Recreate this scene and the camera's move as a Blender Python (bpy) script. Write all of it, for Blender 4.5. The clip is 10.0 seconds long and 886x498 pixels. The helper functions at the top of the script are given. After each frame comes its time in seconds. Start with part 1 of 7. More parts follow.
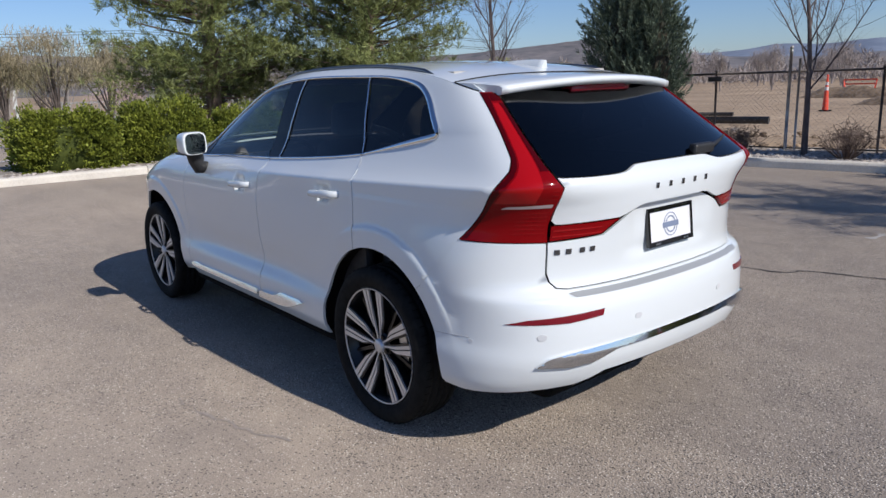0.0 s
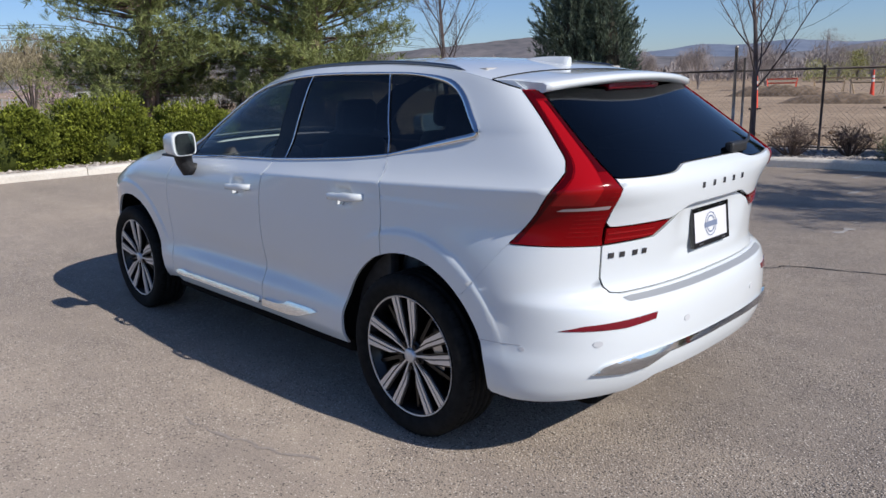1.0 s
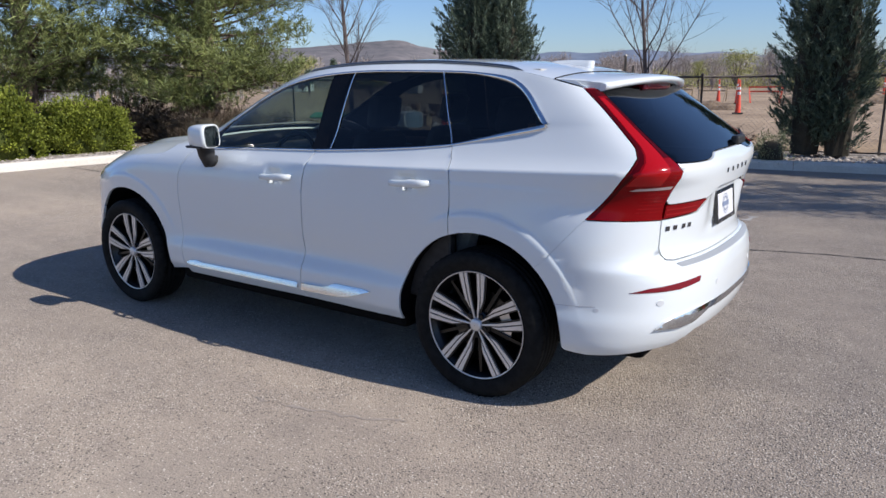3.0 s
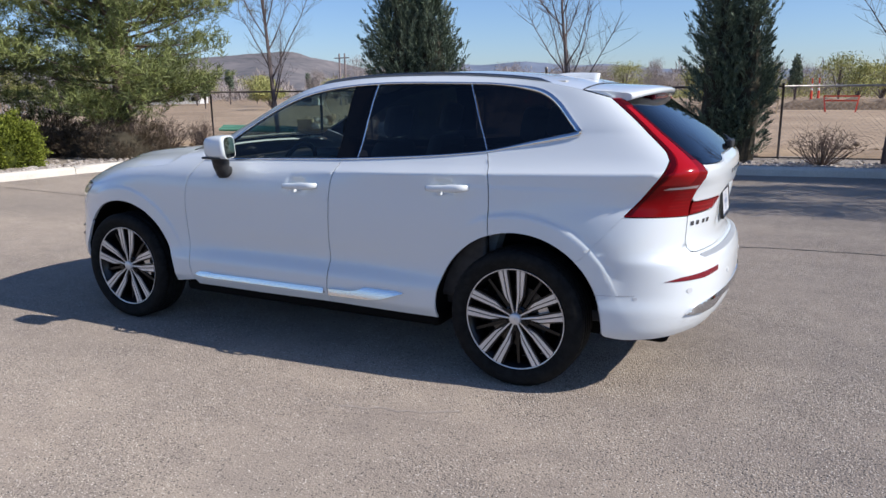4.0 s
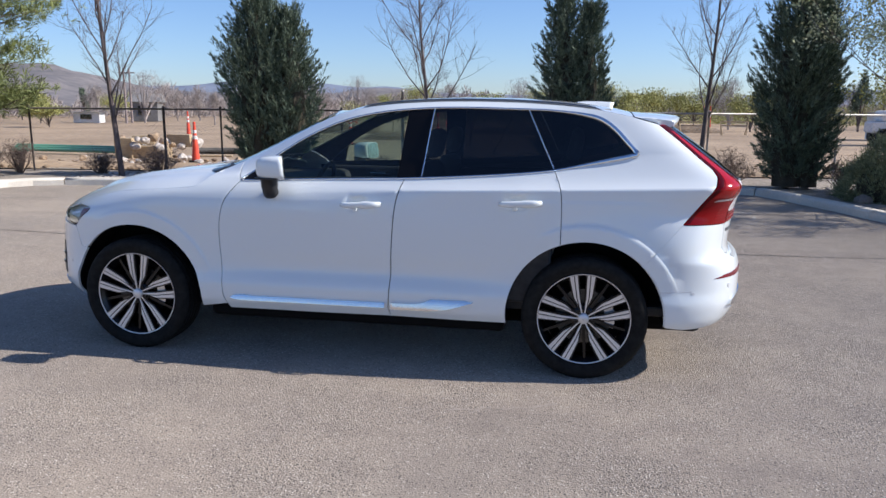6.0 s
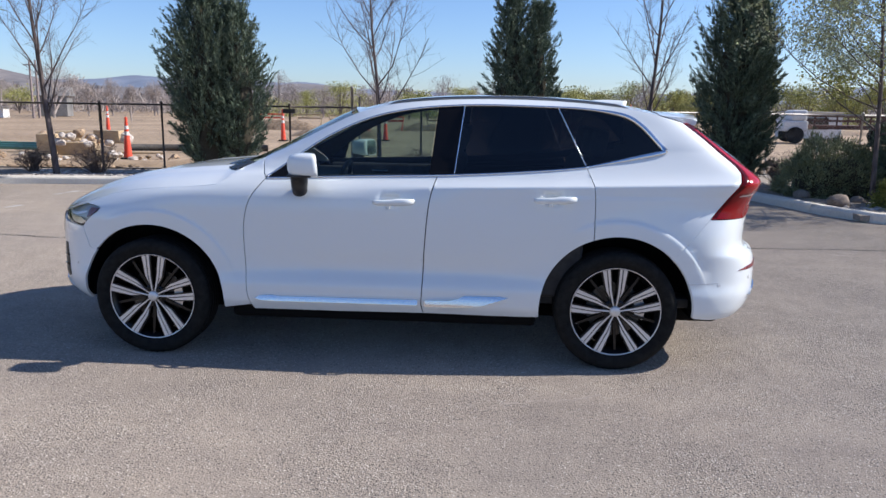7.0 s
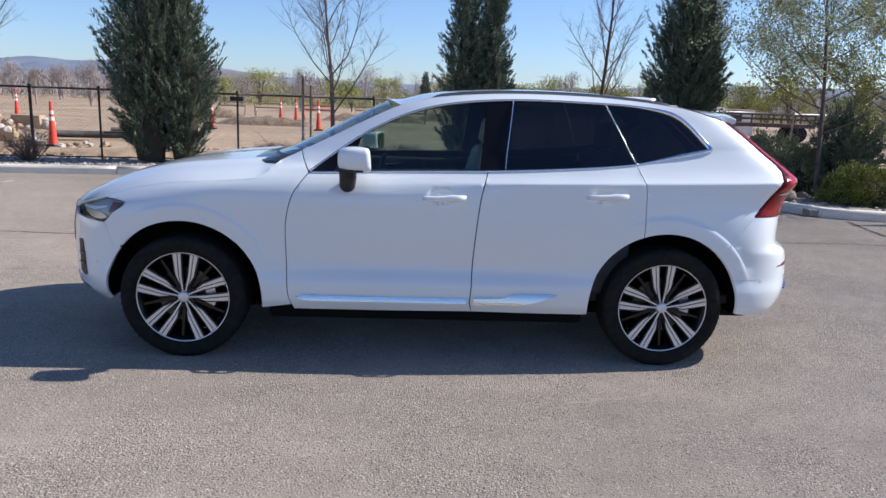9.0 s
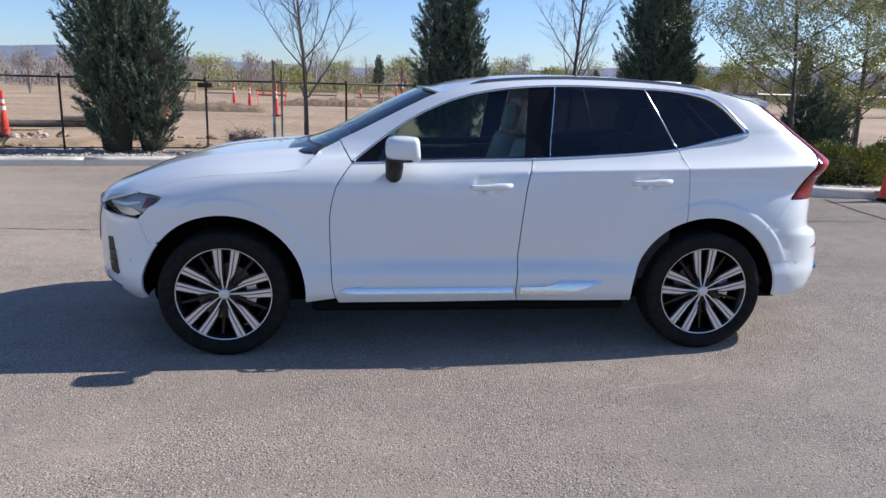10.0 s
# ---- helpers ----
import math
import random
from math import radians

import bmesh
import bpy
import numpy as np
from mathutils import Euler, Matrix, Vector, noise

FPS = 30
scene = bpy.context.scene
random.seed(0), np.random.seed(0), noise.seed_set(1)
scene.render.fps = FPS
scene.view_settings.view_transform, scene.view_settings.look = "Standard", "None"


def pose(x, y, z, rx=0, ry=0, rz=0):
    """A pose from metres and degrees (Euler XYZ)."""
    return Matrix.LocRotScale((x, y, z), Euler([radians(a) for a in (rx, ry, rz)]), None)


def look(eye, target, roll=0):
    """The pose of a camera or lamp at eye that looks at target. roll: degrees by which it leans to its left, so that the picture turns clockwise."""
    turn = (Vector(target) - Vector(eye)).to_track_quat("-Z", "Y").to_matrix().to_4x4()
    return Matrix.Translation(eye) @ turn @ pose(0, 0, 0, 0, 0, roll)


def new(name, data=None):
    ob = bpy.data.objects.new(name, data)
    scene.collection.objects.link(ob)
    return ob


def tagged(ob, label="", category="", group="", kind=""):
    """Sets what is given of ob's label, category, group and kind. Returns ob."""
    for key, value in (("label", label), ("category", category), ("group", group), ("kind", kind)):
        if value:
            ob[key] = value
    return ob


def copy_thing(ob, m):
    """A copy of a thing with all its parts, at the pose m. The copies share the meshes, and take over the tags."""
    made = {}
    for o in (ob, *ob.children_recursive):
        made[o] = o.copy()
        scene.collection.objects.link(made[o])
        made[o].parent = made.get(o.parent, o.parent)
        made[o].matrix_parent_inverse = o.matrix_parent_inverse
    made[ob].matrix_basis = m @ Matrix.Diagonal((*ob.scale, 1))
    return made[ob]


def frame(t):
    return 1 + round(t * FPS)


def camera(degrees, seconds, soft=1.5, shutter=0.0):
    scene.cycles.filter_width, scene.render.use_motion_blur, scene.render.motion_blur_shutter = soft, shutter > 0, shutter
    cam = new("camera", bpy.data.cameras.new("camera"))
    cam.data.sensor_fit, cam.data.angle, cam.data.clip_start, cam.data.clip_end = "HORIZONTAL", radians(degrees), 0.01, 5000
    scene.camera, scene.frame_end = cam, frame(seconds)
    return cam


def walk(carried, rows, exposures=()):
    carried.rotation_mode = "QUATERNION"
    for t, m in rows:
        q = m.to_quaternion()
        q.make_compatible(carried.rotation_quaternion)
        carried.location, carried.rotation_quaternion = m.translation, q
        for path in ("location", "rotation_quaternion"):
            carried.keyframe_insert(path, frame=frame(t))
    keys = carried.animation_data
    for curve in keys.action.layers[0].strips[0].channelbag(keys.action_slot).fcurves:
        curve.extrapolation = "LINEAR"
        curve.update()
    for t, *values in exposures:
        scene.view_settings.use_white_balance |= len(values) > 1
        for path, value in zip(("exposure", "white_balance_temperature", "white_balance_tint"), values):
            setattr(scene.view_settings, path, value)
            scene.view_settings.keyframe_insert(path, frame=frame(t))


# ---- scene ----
cam = camera(62.6, 10.0)
PATH = [
    (0, (2.646, -2.658, 1.53), (1.129, -1.432, 1.085), -1.9),
    (0.5, (2.465, -2.869, 1.548), (1.009, -1.574, 1.097), -2.0),
    (1, (2.253, -2.888, 1.538), (0.858, -1.529, 1.083), -1.7),
    (1.5, (2.162, -2.897, 1.535), (0.818, -1.485, 1.088), -1.2),
    (2, (2.095, -3.057, 1.522), (0.805, -1.595, 1.078), -0.8),
    (2.5, (2.012, -3.509, 1.56), (0.799, -1.987, 1.1), -0.6),
    (3, (1.804, -3.763, 1.536), (0.687, -2.168, 1.08), -0.5),
    (4.5, (1.013, -4.606, 1.543), (0.267, -2.797, 1.131), -0.5),
    (5, (0.662, -4.837, 1.521), (0.061, -2.97, 1.128), -0.1),
    (6.5, (-0.443, -5.182, 1.58), (-0.678, -3.232, 1.202), 0.7),
    (7, (-0.755, -5.214, 1.56), (-0.887, -3.256, 1.178), 0.9),
    (7.5, (-1.022, -5.163, 1.572), (-1.075, -3.201, 1.186), 1.1),
    (8, (-1.302, -5.137, 1.576), (-1.311, -3.175, 1.189), 1.3),
    (8.5, (-1.435, -5.129, 1.575), (-1.391, -3.169, 1.18), 1.8),
    (9, (-1.549, -5.127, 1.56), (-1.454, -3.17, 1.159), 2.1),
    (9.5, (-1.77, -5.067, 1.53), (-1.61, -3.117, 1.119), 2.0),
    (10, (-2.099, -5.024, 1.567), (-1.871, -3.087, 1.126), 1.5),
]
walk(cam, [(t, look(eye, target, roll)) for t, eye, target, roll in PATH], [(0.0, -0.27, 6100, 11), (2.5, -0.02, 6100, 11), (5.0, 0.20, 6100, 11), (7.5, 0.36, 6120, 11), (10.0, 0.34, 6120, 11)])

# ---- world, sun ----
SUN_TO = Vector((1.56, 0.27, 1.20)).normalized()
world = bpy.data.worlds.new("sky")
scene.world = world
world.use_nodes = True
wn, wl = world.node_tree.nodes, world.node_tree.links
wn.clear()
sky = wn.new("ShaderNodeTexSky")
sky.sky_type = "NISHITA"
sky.sun_disc = False
sky.sun_elevation = math.asin(SUN_TO.z)
sky.sun_rotation = math.atan2(SUN_TO.x, SUN_TO.y)
sky.altitude = 400
sky.air_density, sky.dust_density, sky.ozone_density = 1.0, 0.5, 3.0
wbg = wn.new("ShaderNodeBackground")
wbg.inputs["Strength"].default_value = 0.104
wout = wn.new("ShaderNodeOutputWorld")
clear = wn.new("ShaderNodeMix")
clear.data_type, clear.blend_type = "RGBA", "MULTIPLY"
clear.inputs["Factor"].default_value = 1.0
clear.inputs[7].default_value = (0.86, 0.95, 1.155, 1)
wl.new(sky.outputs["Color"], clear.inputs[6])
wl.new(clear.outputs[2], wbg.inputs["Color"])
wl.new(wbg.outputs["Background"], wout.inputs["Surface"])
sun = new("sun", bpy.data.lights.new("sun", "SUN"))
sun.data.energy, sun.data.angle, sun.data.color = 5.4, radians(0.55), (1.0, 0.92, 0.81)
sun.matrix_world = look(SUN_TO * 50, (0, 0, 0))
scene.view_settings.exposure = 0.0


# ---- materials ----
def material(name, colour=(0.5, 0.5, 0.5), rough=0.5, metal=0.0, coat=0.0, spec=0.5):
    m = bpy.data.materials.new(name)
    m.use_nodes = True
    b = m.node_tree.nodes["Principled BSDF"]
    b.inputs["Base Color"].default_value = (*colour, 1)
    b.inputs["Roughness"].default_value = rough
    b.inputs["Metallic"].default_value = metal
    b.inputs["Coat Weight"].default_value = coat
    b.inputs["Coat Roughness"].default_value = 0.03
    b.inputs["Specular IOR Level"].default_value = spec
    return m


def varied(m, dark, light, scale, detail=6.0, fine=None, bump=0.0, bump_scale=None, ramp=(0.3, 0.7), island=0.0, stretch=(1, 1, 1)):
    """Two colours mixed by noise at two scales, with fine relief."""
    n, l = m.node_tree.nodes, m.node_tree.links
    b = n["Principled BSDF"]
    tc = n.new("ShaderNodeTexCoord")
    mp = n.new("ShaderNodeMapping")
    mp.inputs["Scale"].default_value = stretch
    l.new(tc.outputs["Object"], mp.inputs["Vector"])
    noise1 = n.new("ShaderNodeTexNoise")
    noise1.inputs["Scale"].default_value, noise1.inputs["Detail"].default_value = scale, detail
    l.new(mp.outputs["Vector"], noise1.inputs["Vector"])
    fac = noise1.outputs["Fac"]
    if fine:
        noise2 = n.new("ShaderNodeTexNoise")
        noise2.inputs["Scale"].default_value, noise2.inputs["Detail"].default_value = fine, 4.0
        l.new(mp.outputs["Vector"], noise2.inputs["Vector"])
        mixf = n.new("ShaderNodeMath")
        mixf.operation = "MULTIPLY_ADD"
        mixf.inputs[1].default_value = 0.5
        half_ = n.new("ShaderNodeMath")
        half_.operation = "MULTIPLY"
        half_.inputs[1].default_value = 0.5
        l.new(noise2.outputs["Fac"], half_.inputs[0])
        l.new(fac, mixf.inputs[0])
        l.new(half_.outputs[0], mixf.inputs[2])
        fac = mixf.outputs[0]
    cr = n.new("ShaderNodeValToRGB")
    cr.color_ramp.elements[0].position, cr.color_ramp.elements[1].position = ramp
    cr.color_ramp.elements[0].color, cr.color_ramp.elements[1].color = (*dark, 1), (*light, 1)
    l.new(fac, cr.inputs["Fac"])
    out = cr.outputs["Color"]
    if island:
        geo = n.new("ShaderNodeNewGeometry")
        mr = n.new("ShaderNodeMapRange")
        mr.inputs["To Min"].default_value, mr.inputs["To Max"].default_value = 1 - island, 1 + island
        l.new(geo.outputs["Random Per Island"], mr.inputs["Value"])
        hs = n.new("ShaderNodeHueSaturation")
        l.new(mr.outputs["Result"], hs.inputs["Value"])
        l.new(out, hs.inputs["Color"])
        out = hs.outputs["Color"]
    l.new(out, b.inputs["Base Color"])
    if bump:
        nb = n.new("ShaderNodeTexNoise")
        nb.inputs["Scale"].default_value, nb.inputs["Detail"].default_value = bump_scale or scale * 4, 3.0
        l.new(tc.outputs["Object"], nb.inputs["Vector"])
        bp = n.new("ShaderNodeBump")
        bp.inputs["Strength"].default_value, bp.inputs["Distance"].default_value = bump, 0.01
        l.new(nb.outputs["Fac"], bp.inputs["Height"])
        l.new(bp.outputs["Normal"], b.inputs["Normal"])
    return m


def glass(name, tint, gloss=1.0):
    m = bpy.data.materials.new(name)
    m.use_nodes = True
    n, l = m.node_tree.nodes, m.node_tree.links
    n.clear()
    out = n.new("ShaderNodeOutputMaterial")
    tr = n.new("ShaderNodeBsdfTransparent")
    tr.inputs["Color"].default_value = (*tint, 1)
    gl = n.new("ShaderNodeBsdfGlossy")
    gl.inputs["Roughness"].default_value = 0.015
    gl.inputs["Color"].default_value = (gloss, gloss, gloss, 1)
    # gloss by angle, alike from both sides of the thin pane
    lw = n.new("ShaderNodeLayerWeight")
    lw.inputs["Blend"].default_value = 0.5
    steep = n.new("ShaderNodeMath")
    steep.operation = "POWER"
    steep.inputs[1].default_value = 5.0
    l.new(lw.outputs["Facing"], steep.inputs[0])
    fr = n.new("ShaderNodeMath")
    fr.operation = "MULTIPLY_ADD"
    fr.inputs[1].default_value, fr.inputs[2].default_value = 0.94, 0.045
    l.new(steep.outputs[0], fr.inputs[0])
    mx = n.new("ShaderNodeMixShader")
    l.new(fr.outputs[0], mx.inputs["Fac"])
    l.new(tr.outputs["BSDF"], mx.inputs[1])
    l.new(gl.outputs["BSDF"], mx.inputs[2])
    l.new(mx.outputs["Shader"], out.inputs["Surface"])
    return m


WHITE = material("white_pearl_paint", (0.715, 0.75, 0.76), 0.35, 0.0, 1.0)
GAPBLACK = material("gap_black", (0.006, 0.006, 0.006), 0.9, spec=0.1)
PLASTIC = varied(material("black_plastic", (0.02, 0.02, 0.02), 0.5), (0.012, 0.012, 0.013), (0.025, 0.025, 0.026), 60, bump=0.1, bump_scale=700)
GLOSSBLACK = material("gloss_black", (0.008, 0.008, 0.009), 0.08, 0.0, 0.5)
PILLARBLACK = material("pillar_black", (0.006, 0.006, 0.007), 0.25, spec=0.2)
CHROME = material("chrome", (0.78, 0.79, 0.80), 0.08, 1.0)
SATIN = material("satin_aluminium", (0.55, 0.56, 0.58), 0.28, 1.0)
BADGE = material("badge_dark_chrome", (0.22, 0.22, 0.23), 0.22, 1.0)
RAIL = material("rail_dark_aluminium", (0.20, 0.205, 0.215), 0.35, 1.0)
RUBBER = varied(material("tyre_rubber", (0.02, 0.02, 0.02), 0.8, spec=0.15), (0.007, 0.007, 0.007), (0.017, 0.017, 0.016), 30, bump=0.15, bump_scale=300)
STRIP = material("brushed_bright_strip", (0.82, 0.83, 0.84), 0.22, 0.9)
RIMBLACK = material("rim_black", (0.006, 0.006, 0.007), 0.3, 0.0, 0.15, 0.3)
RIMCUT = material("rim_diamond_cut", (0.66, 0.66, 0.67), 0.36, 0.6)
DISC = varied(material("brake_steel", (0.3, 0.3, 0.3), 0.4, 0.9), (0.07, 0.068, 0.065), (0.14, 0.135, 0.13), 20)
LAMPRED = material("lamp_red", (0.19, 0.0010, 0.0026), 0.14, 0.0, 0.0, 0.2)
LAMPDARK = material("lamp_dark_red", (0.062, 0.0006, 0.0018), 0.12, 0.0, 0.0, 0.2)
LAMPLIGHT = material("lamp_bright_red", (0.36, 0.0024, 0.004), 0.12, 0.0, 0.0, 0.4)
LENSRIB = material("lamp_rib_red", (0.29, 0.002, 0.004), 0.15, 0.0, 0.2)
REFLECT = material("reflector_red", (0.17, 0.003, 0.012), 0.2, 0.0, 0.3)
LAMPCLEAR = material("lamp_clear", (0.62, 0.50, 0.50), 0.12, 0.3, 1.0)
TINT = glass("tinted_glass", (0.10, 0.105, 0.115))
CLEARGLASS = glass("green_glass", (0.50, 0.60, 0.56))
REARGLASS = glass("rear_glass", (0.02, 0.022, 0.026))
LAMPGLASS = glass("lamp_glass", (0.93, 0.94, 0.95))
MIRROR = material("mirror", (0.85, 0.88, 0.87), 0.02, 1.0)
SEAT = varied(material("seat_leather", (0.5, 0.48, 0.44), 0.5), (0.46, 0.44, 0.40), (0.56, 0.54, 0.50), 14)
CABIN = varied(material("cabin_dark", (0.03, 0.03, 0.032), 0.6), (0.022, 0.022, 0.024), (0.045, 0.045, 0.047), 20)
LINING = material("cabin_lining", (0.42, 0.40, 0.37), 0.8)
PLATEWHITE = material("plate_white", (0.82, 0.82, 0.84), 0.3, 0, 0.4)
MARKBLUE = material("mark_blue_grey", (0.20, 0.24, 0.34), 0.4)

ASPHALT = material("asphalt", (0.1, 0.1, 0.1), 0.72, spec=0.25)


def build_asphalt(m):
    """Smooth grey binder with fine grit, sparse pale chips and painted dark pits that gather in worn patches, and broad
    stains.
    """
    n, l = m.node_tree.nodes, m.node_tree.links
    b = n["Principled BSDF"]
    b.inputs["Diffuse Roughness"].default_value = 0.5
    tc = n.new("ShaderNodeTexCoord")

    def noise_at(scale, detail, stretch=None):
        t = n.new("ShaderNodeTexNoise")
        t.inputs["Scale"].default_value, t.inputs["Detail"].default_value = scale, detail
        src = tc.outputs["Object"]
        if stretch:
            mp = n.new("ShaderNodeMapping")
            mp.inputs["Scale"].default_value = stretch
            mp.inputs["Rotation"].default_value = (0, 0, 0.14)
            l.new(src, mp.inputs["Vector"])
            src = mp.outputs["Vector"]
        l.new(src, t.inputs["Vector"])
        return t.outputs["Fac"]

    def ramp(src, p0, p1, c0, c1):
        r = n.new("ShaderNodeValToRGB")
        r.color_ramp.elements[0].position, r.color_ramp.elements[1].position = p0, p1
        r.color_ramp.elements[0].color, r.color_ramp.elements[1].color = (*c0, 1), (*c1, 1)
        l.new(src, r.inputs["Fac"])
        return r.outputs["Color"]

    def math_(op, *values):
        q = n.new("ShaderNodeMath")
        q.operation = op
        for i, w in enumerate(values):
            if isinstance(w, (int, float)):
                q.inputs[i].default_value = w
            else:
                l.new(w, q.inputs[i])
        return q.outputs[0]

    def mix(kind, fac, x, y):
        q = n.new("ShaderNodeMix")
        q.data_type, q.blend_type = "RGBA", kind
        if isinstance(fac, (int, float)):
            q.inputs["Factor"].default_value = fac
        else:
            l.new(fac, q.inputs["Factor"])
        l.new(x, q.inputs[6])
        if isinstance(y, tuple):
            q.inputs[7].default_value = y
        else:
            l.new(y, q.inputs[7])
        return q.outputs[2]

    def chips(scale, keep, size):
        """Separate stones and pit spots: a cell's random value picks it, the distance to its middle gives its edge."""
        v = n.new("ShaderNodeTexVoronoi")
        v.inputs["Scale"].default_value = scale
        l.new(tc.outputs["Object"], v.inputs["Vector"])
        sep = n.new("ShaderNodeSeparateColor")
        l.new(v.outputs["Color"], sep.inputs["Color"])
        picked = math_("LESS_THAN", sep.outputs[0], keep)
        near = math_("LESS_THAN", v.outputs["Distance"], size)
        return math_("MULTIPLY", picked, near)

    worn = noise_at(0.9, 6.0)
    worn_f = n.new("ShaderNodeMapRange")
    worn_f.inputs["From Min"].default_value, worn_f.inputs["From Max"].default_value = 0.36, 0.66
    l.new(worn, worn_f.inputs["Value"])
    wear = worn_f.outputs["Result"]
    base = ramp(noise_at(190.0, 3.0), 0.30, 0.70, (0.222, 0.187, 0.153), (0.436, 0.369, 0.304))
    base = mix("MULTIPLY", 1.0, base, ramp(noise_at(46.0, 4.0), 0.3, 0.7, (0.88, 0.88, 0.88), (1.10, 1.10, 1.10)))
    base = mix("MULTIPLY", 1.0, base, ramp(noise_at(0.32, 6.0), 0.3, 0.72, (0.82, 0.83, 0.85), (1.14, 1.12, 1.09)))
    base = mix("MULTIPLY", 1.0, base, ramp(noise_at(1.0, 7.0, (0.25, 1.6, 1.0)), 0.32, 0.70, (0.88, 0.88, 0.89), (1.07, 1.07, 1.06)))
    base = mix("MULTIPLY", 1.0, base, ramp(noise_at(5.0, 6.0), 0.32, 0.66, (0.91, 0.91, 0.92), (1.06, 1.06, 1.05)))
    pale = chips(120.0, math_("MULTIPLY_ADD", wear, 0.21, 0.045), 0.42)
    base = mix("MIX", math_("MULTIPLY", pale, 0.75), base, (0.70, 0.63, 0.545, 1))
    # dark spots for small pits, their shade put into the colour
    dark = chips(95.0, math_("MULTIPLY_ADD", wear, 0.22, 0.07), 0.45)
    base = mix("MIX", math_("MULTIPLY", dark, 0.88), base, (0.085, 0.075, 0.066, 1))
    l.new(base, b.inputs["Base Color"])
    vor = n.new("ShaderNodeTexVoronoi")
    vor.inputs["Scale"].default_value = 110.0
    l.new(tc.outputs["Object"], vor.inputs["Vector"])
    bp = n.new("ShaderNodeBump")
    bp.inputs["Distance"].default_value = 0.007
    l.new(math_("MULTIPLY_ADD", wear, 0.50, 0.45), bp.inputs["Strength"])
    l.new(vor.outputs["Distance"], bp.inputs["Height"])
    l.new(bp.outputs["Normal"], b.inputs["Normal"])


build_asphalt(ASPHALT)
DIRT = varied(material("tan_dirt", rough=0.95), (0.19, 0.13, 0.078), (0.53, 0.39, 0.255), 0.16, 11, 3.0, 0.9, 6.0)
CONCRETE = varied(material("kerb_concrete", rough=0.9), (0.54, 0.49, 0.42), (0.76, 0.71, 0.62), 2.0, 8, 40, 0.3, 120)
GRAVEL = varied(material("bed_gravel", rough=0.95), (0.16, 0.13, 0.10), (0.42, 0.36, 0.30), 12, 6, 60, 0.8, 45)
ROCK = varied(material("bed_stone", rough=0.9), (0.26, 0.22, 0.19), (0.52, 0.47, 0.42), 6, 6, island=0.35)
BOULDER = varied(material("brown_boulder", rough=0.9), (0.13, 0.10, 0.08), (0.30, 0.245, 0.20), 7, 7, 40, 0.5, 30)
BARK = varied(material("grey_bark", rough=0.9), (0.17, 0.135, 0.125), (0.37, 0.305, 0.285), 18, 6, bump=0.5, stretch=(1, 1, 0.25))
PINEBARK = varied(material("pine_bark", rough=0.95), (0.09, 0.06, 0.045), (0.26, 0.19, 0.15), 14, 6, bump=0.8, stretch=(1, 1, 0.3))
TREEBARK = varied(material("dark_young_bark", rough=0.9), (0.055, 0.041, 0.038), (0.165, 0.13, 0.12), 18, 6, bump=0.5, stretch=(1, 1, 0.25))
DRYBRUSH = varied(material("dark_dry_brush", rough=0.95), (0.045, 0.034, 0.022), (0.15, 0.11, 0.07), 3, 5, 12, island=0.4)
STREETTWIG = varied(material("olive_twigs", rough=0.9), (0.20, 0.17, 0.10), (0.37, 0.31, 0.20), 0.8, 5, 4, island=0.35)
CYPRESS = varied(material("cypress_green", rough=0.65), (0.036, 0.060, 0.036), (0.19, 0.235, 0.155), 2.0, 5, 14, island=0.55)
PINE = varied(material("pine_needles", rough=0.6), (0.075, 0.105, 0.030), (0.29, 0.315, 0.095), 1.2, 5, 9, island=0.45)
# near-black brown for crown cores: the shade inside is put into the colour
INNERSHADE = varied(material("brown_inner_shade", rough=0.95), (0.030, 0.026, 0.016), (0.075, 0.062, 0.040), 9, 6, 40)
SPRING = varied(material("yellow_green_leaves", rough=0.6), (0.20, 0.20, 0.035), (0.40, 0.38, 0.09), 1.5, 4, 8, island=0.35)
HEDGE = varied(material("hedge_green", rough=0.6, spec=0.25), (0.060, 0.085, 0.010), (0.25, 0.275, 0.035), 2.5, 5, 16, island=0.4)
LOWBUSH = varied(material("low_bush_green", rough=0.65, spec=0.25), (0.085, 0.098, 0.018), (0.32, 0.32, 0.080), 2.5, 5, 16, island=0.45)
# darker copy of the hedge green: shade between the leaves painted as colour
HEDGESHADE = varied(material("hedge_core_shade", rough=0.8, spec=0.2), (0.028, 0.038, 0.007), (0.075, 0.092, 0.016), 9, 6, 40)
JUNIPER = varied(material("juniper_green", rough=0.7), (0.11, 0.125, 0.06), (0.32, 0.33, 0.17), 3, 5, 20, island=0.4)
BUDS = varied(material("spring_leaves", rough=0.6), (0.26, 0.285, 0.12), (0.54, 0.56, 0.34), 1.1, 4, 8, island=0.35)
WILLOW = varied(material("willow_haze", rough=0.8), (0.22, 0.225, 0.07), (0.44, 0.43, 0.15), 0.12, 5, 0.9, island=0.3)
TWIGS = varied(material("bare_twigs", rough=0.9), (0.24, 0.205, 0.19), (0.40, 0.35, 0.32), 0.3, 5, 2, island=0.3)
BLOSSOM = varied(material("pink_blossom", rough=0.8), (0.36, 0.24, 0.26), (0.56, 0.42, 0.43), 1, 5, 5, island=0.25)
DRYTWIG = varied(material("dry_shrub", rough=0.9), (0.10, 0.072, 0.058), (0.23, 0.165, 0.13), 6, 5)
GALV = varied(material("galvanised_steel", rough=0.5, metal=0.7), (0.22, 0.21, 0.20), (0.42, 0.40, 0.38), 6, 5)
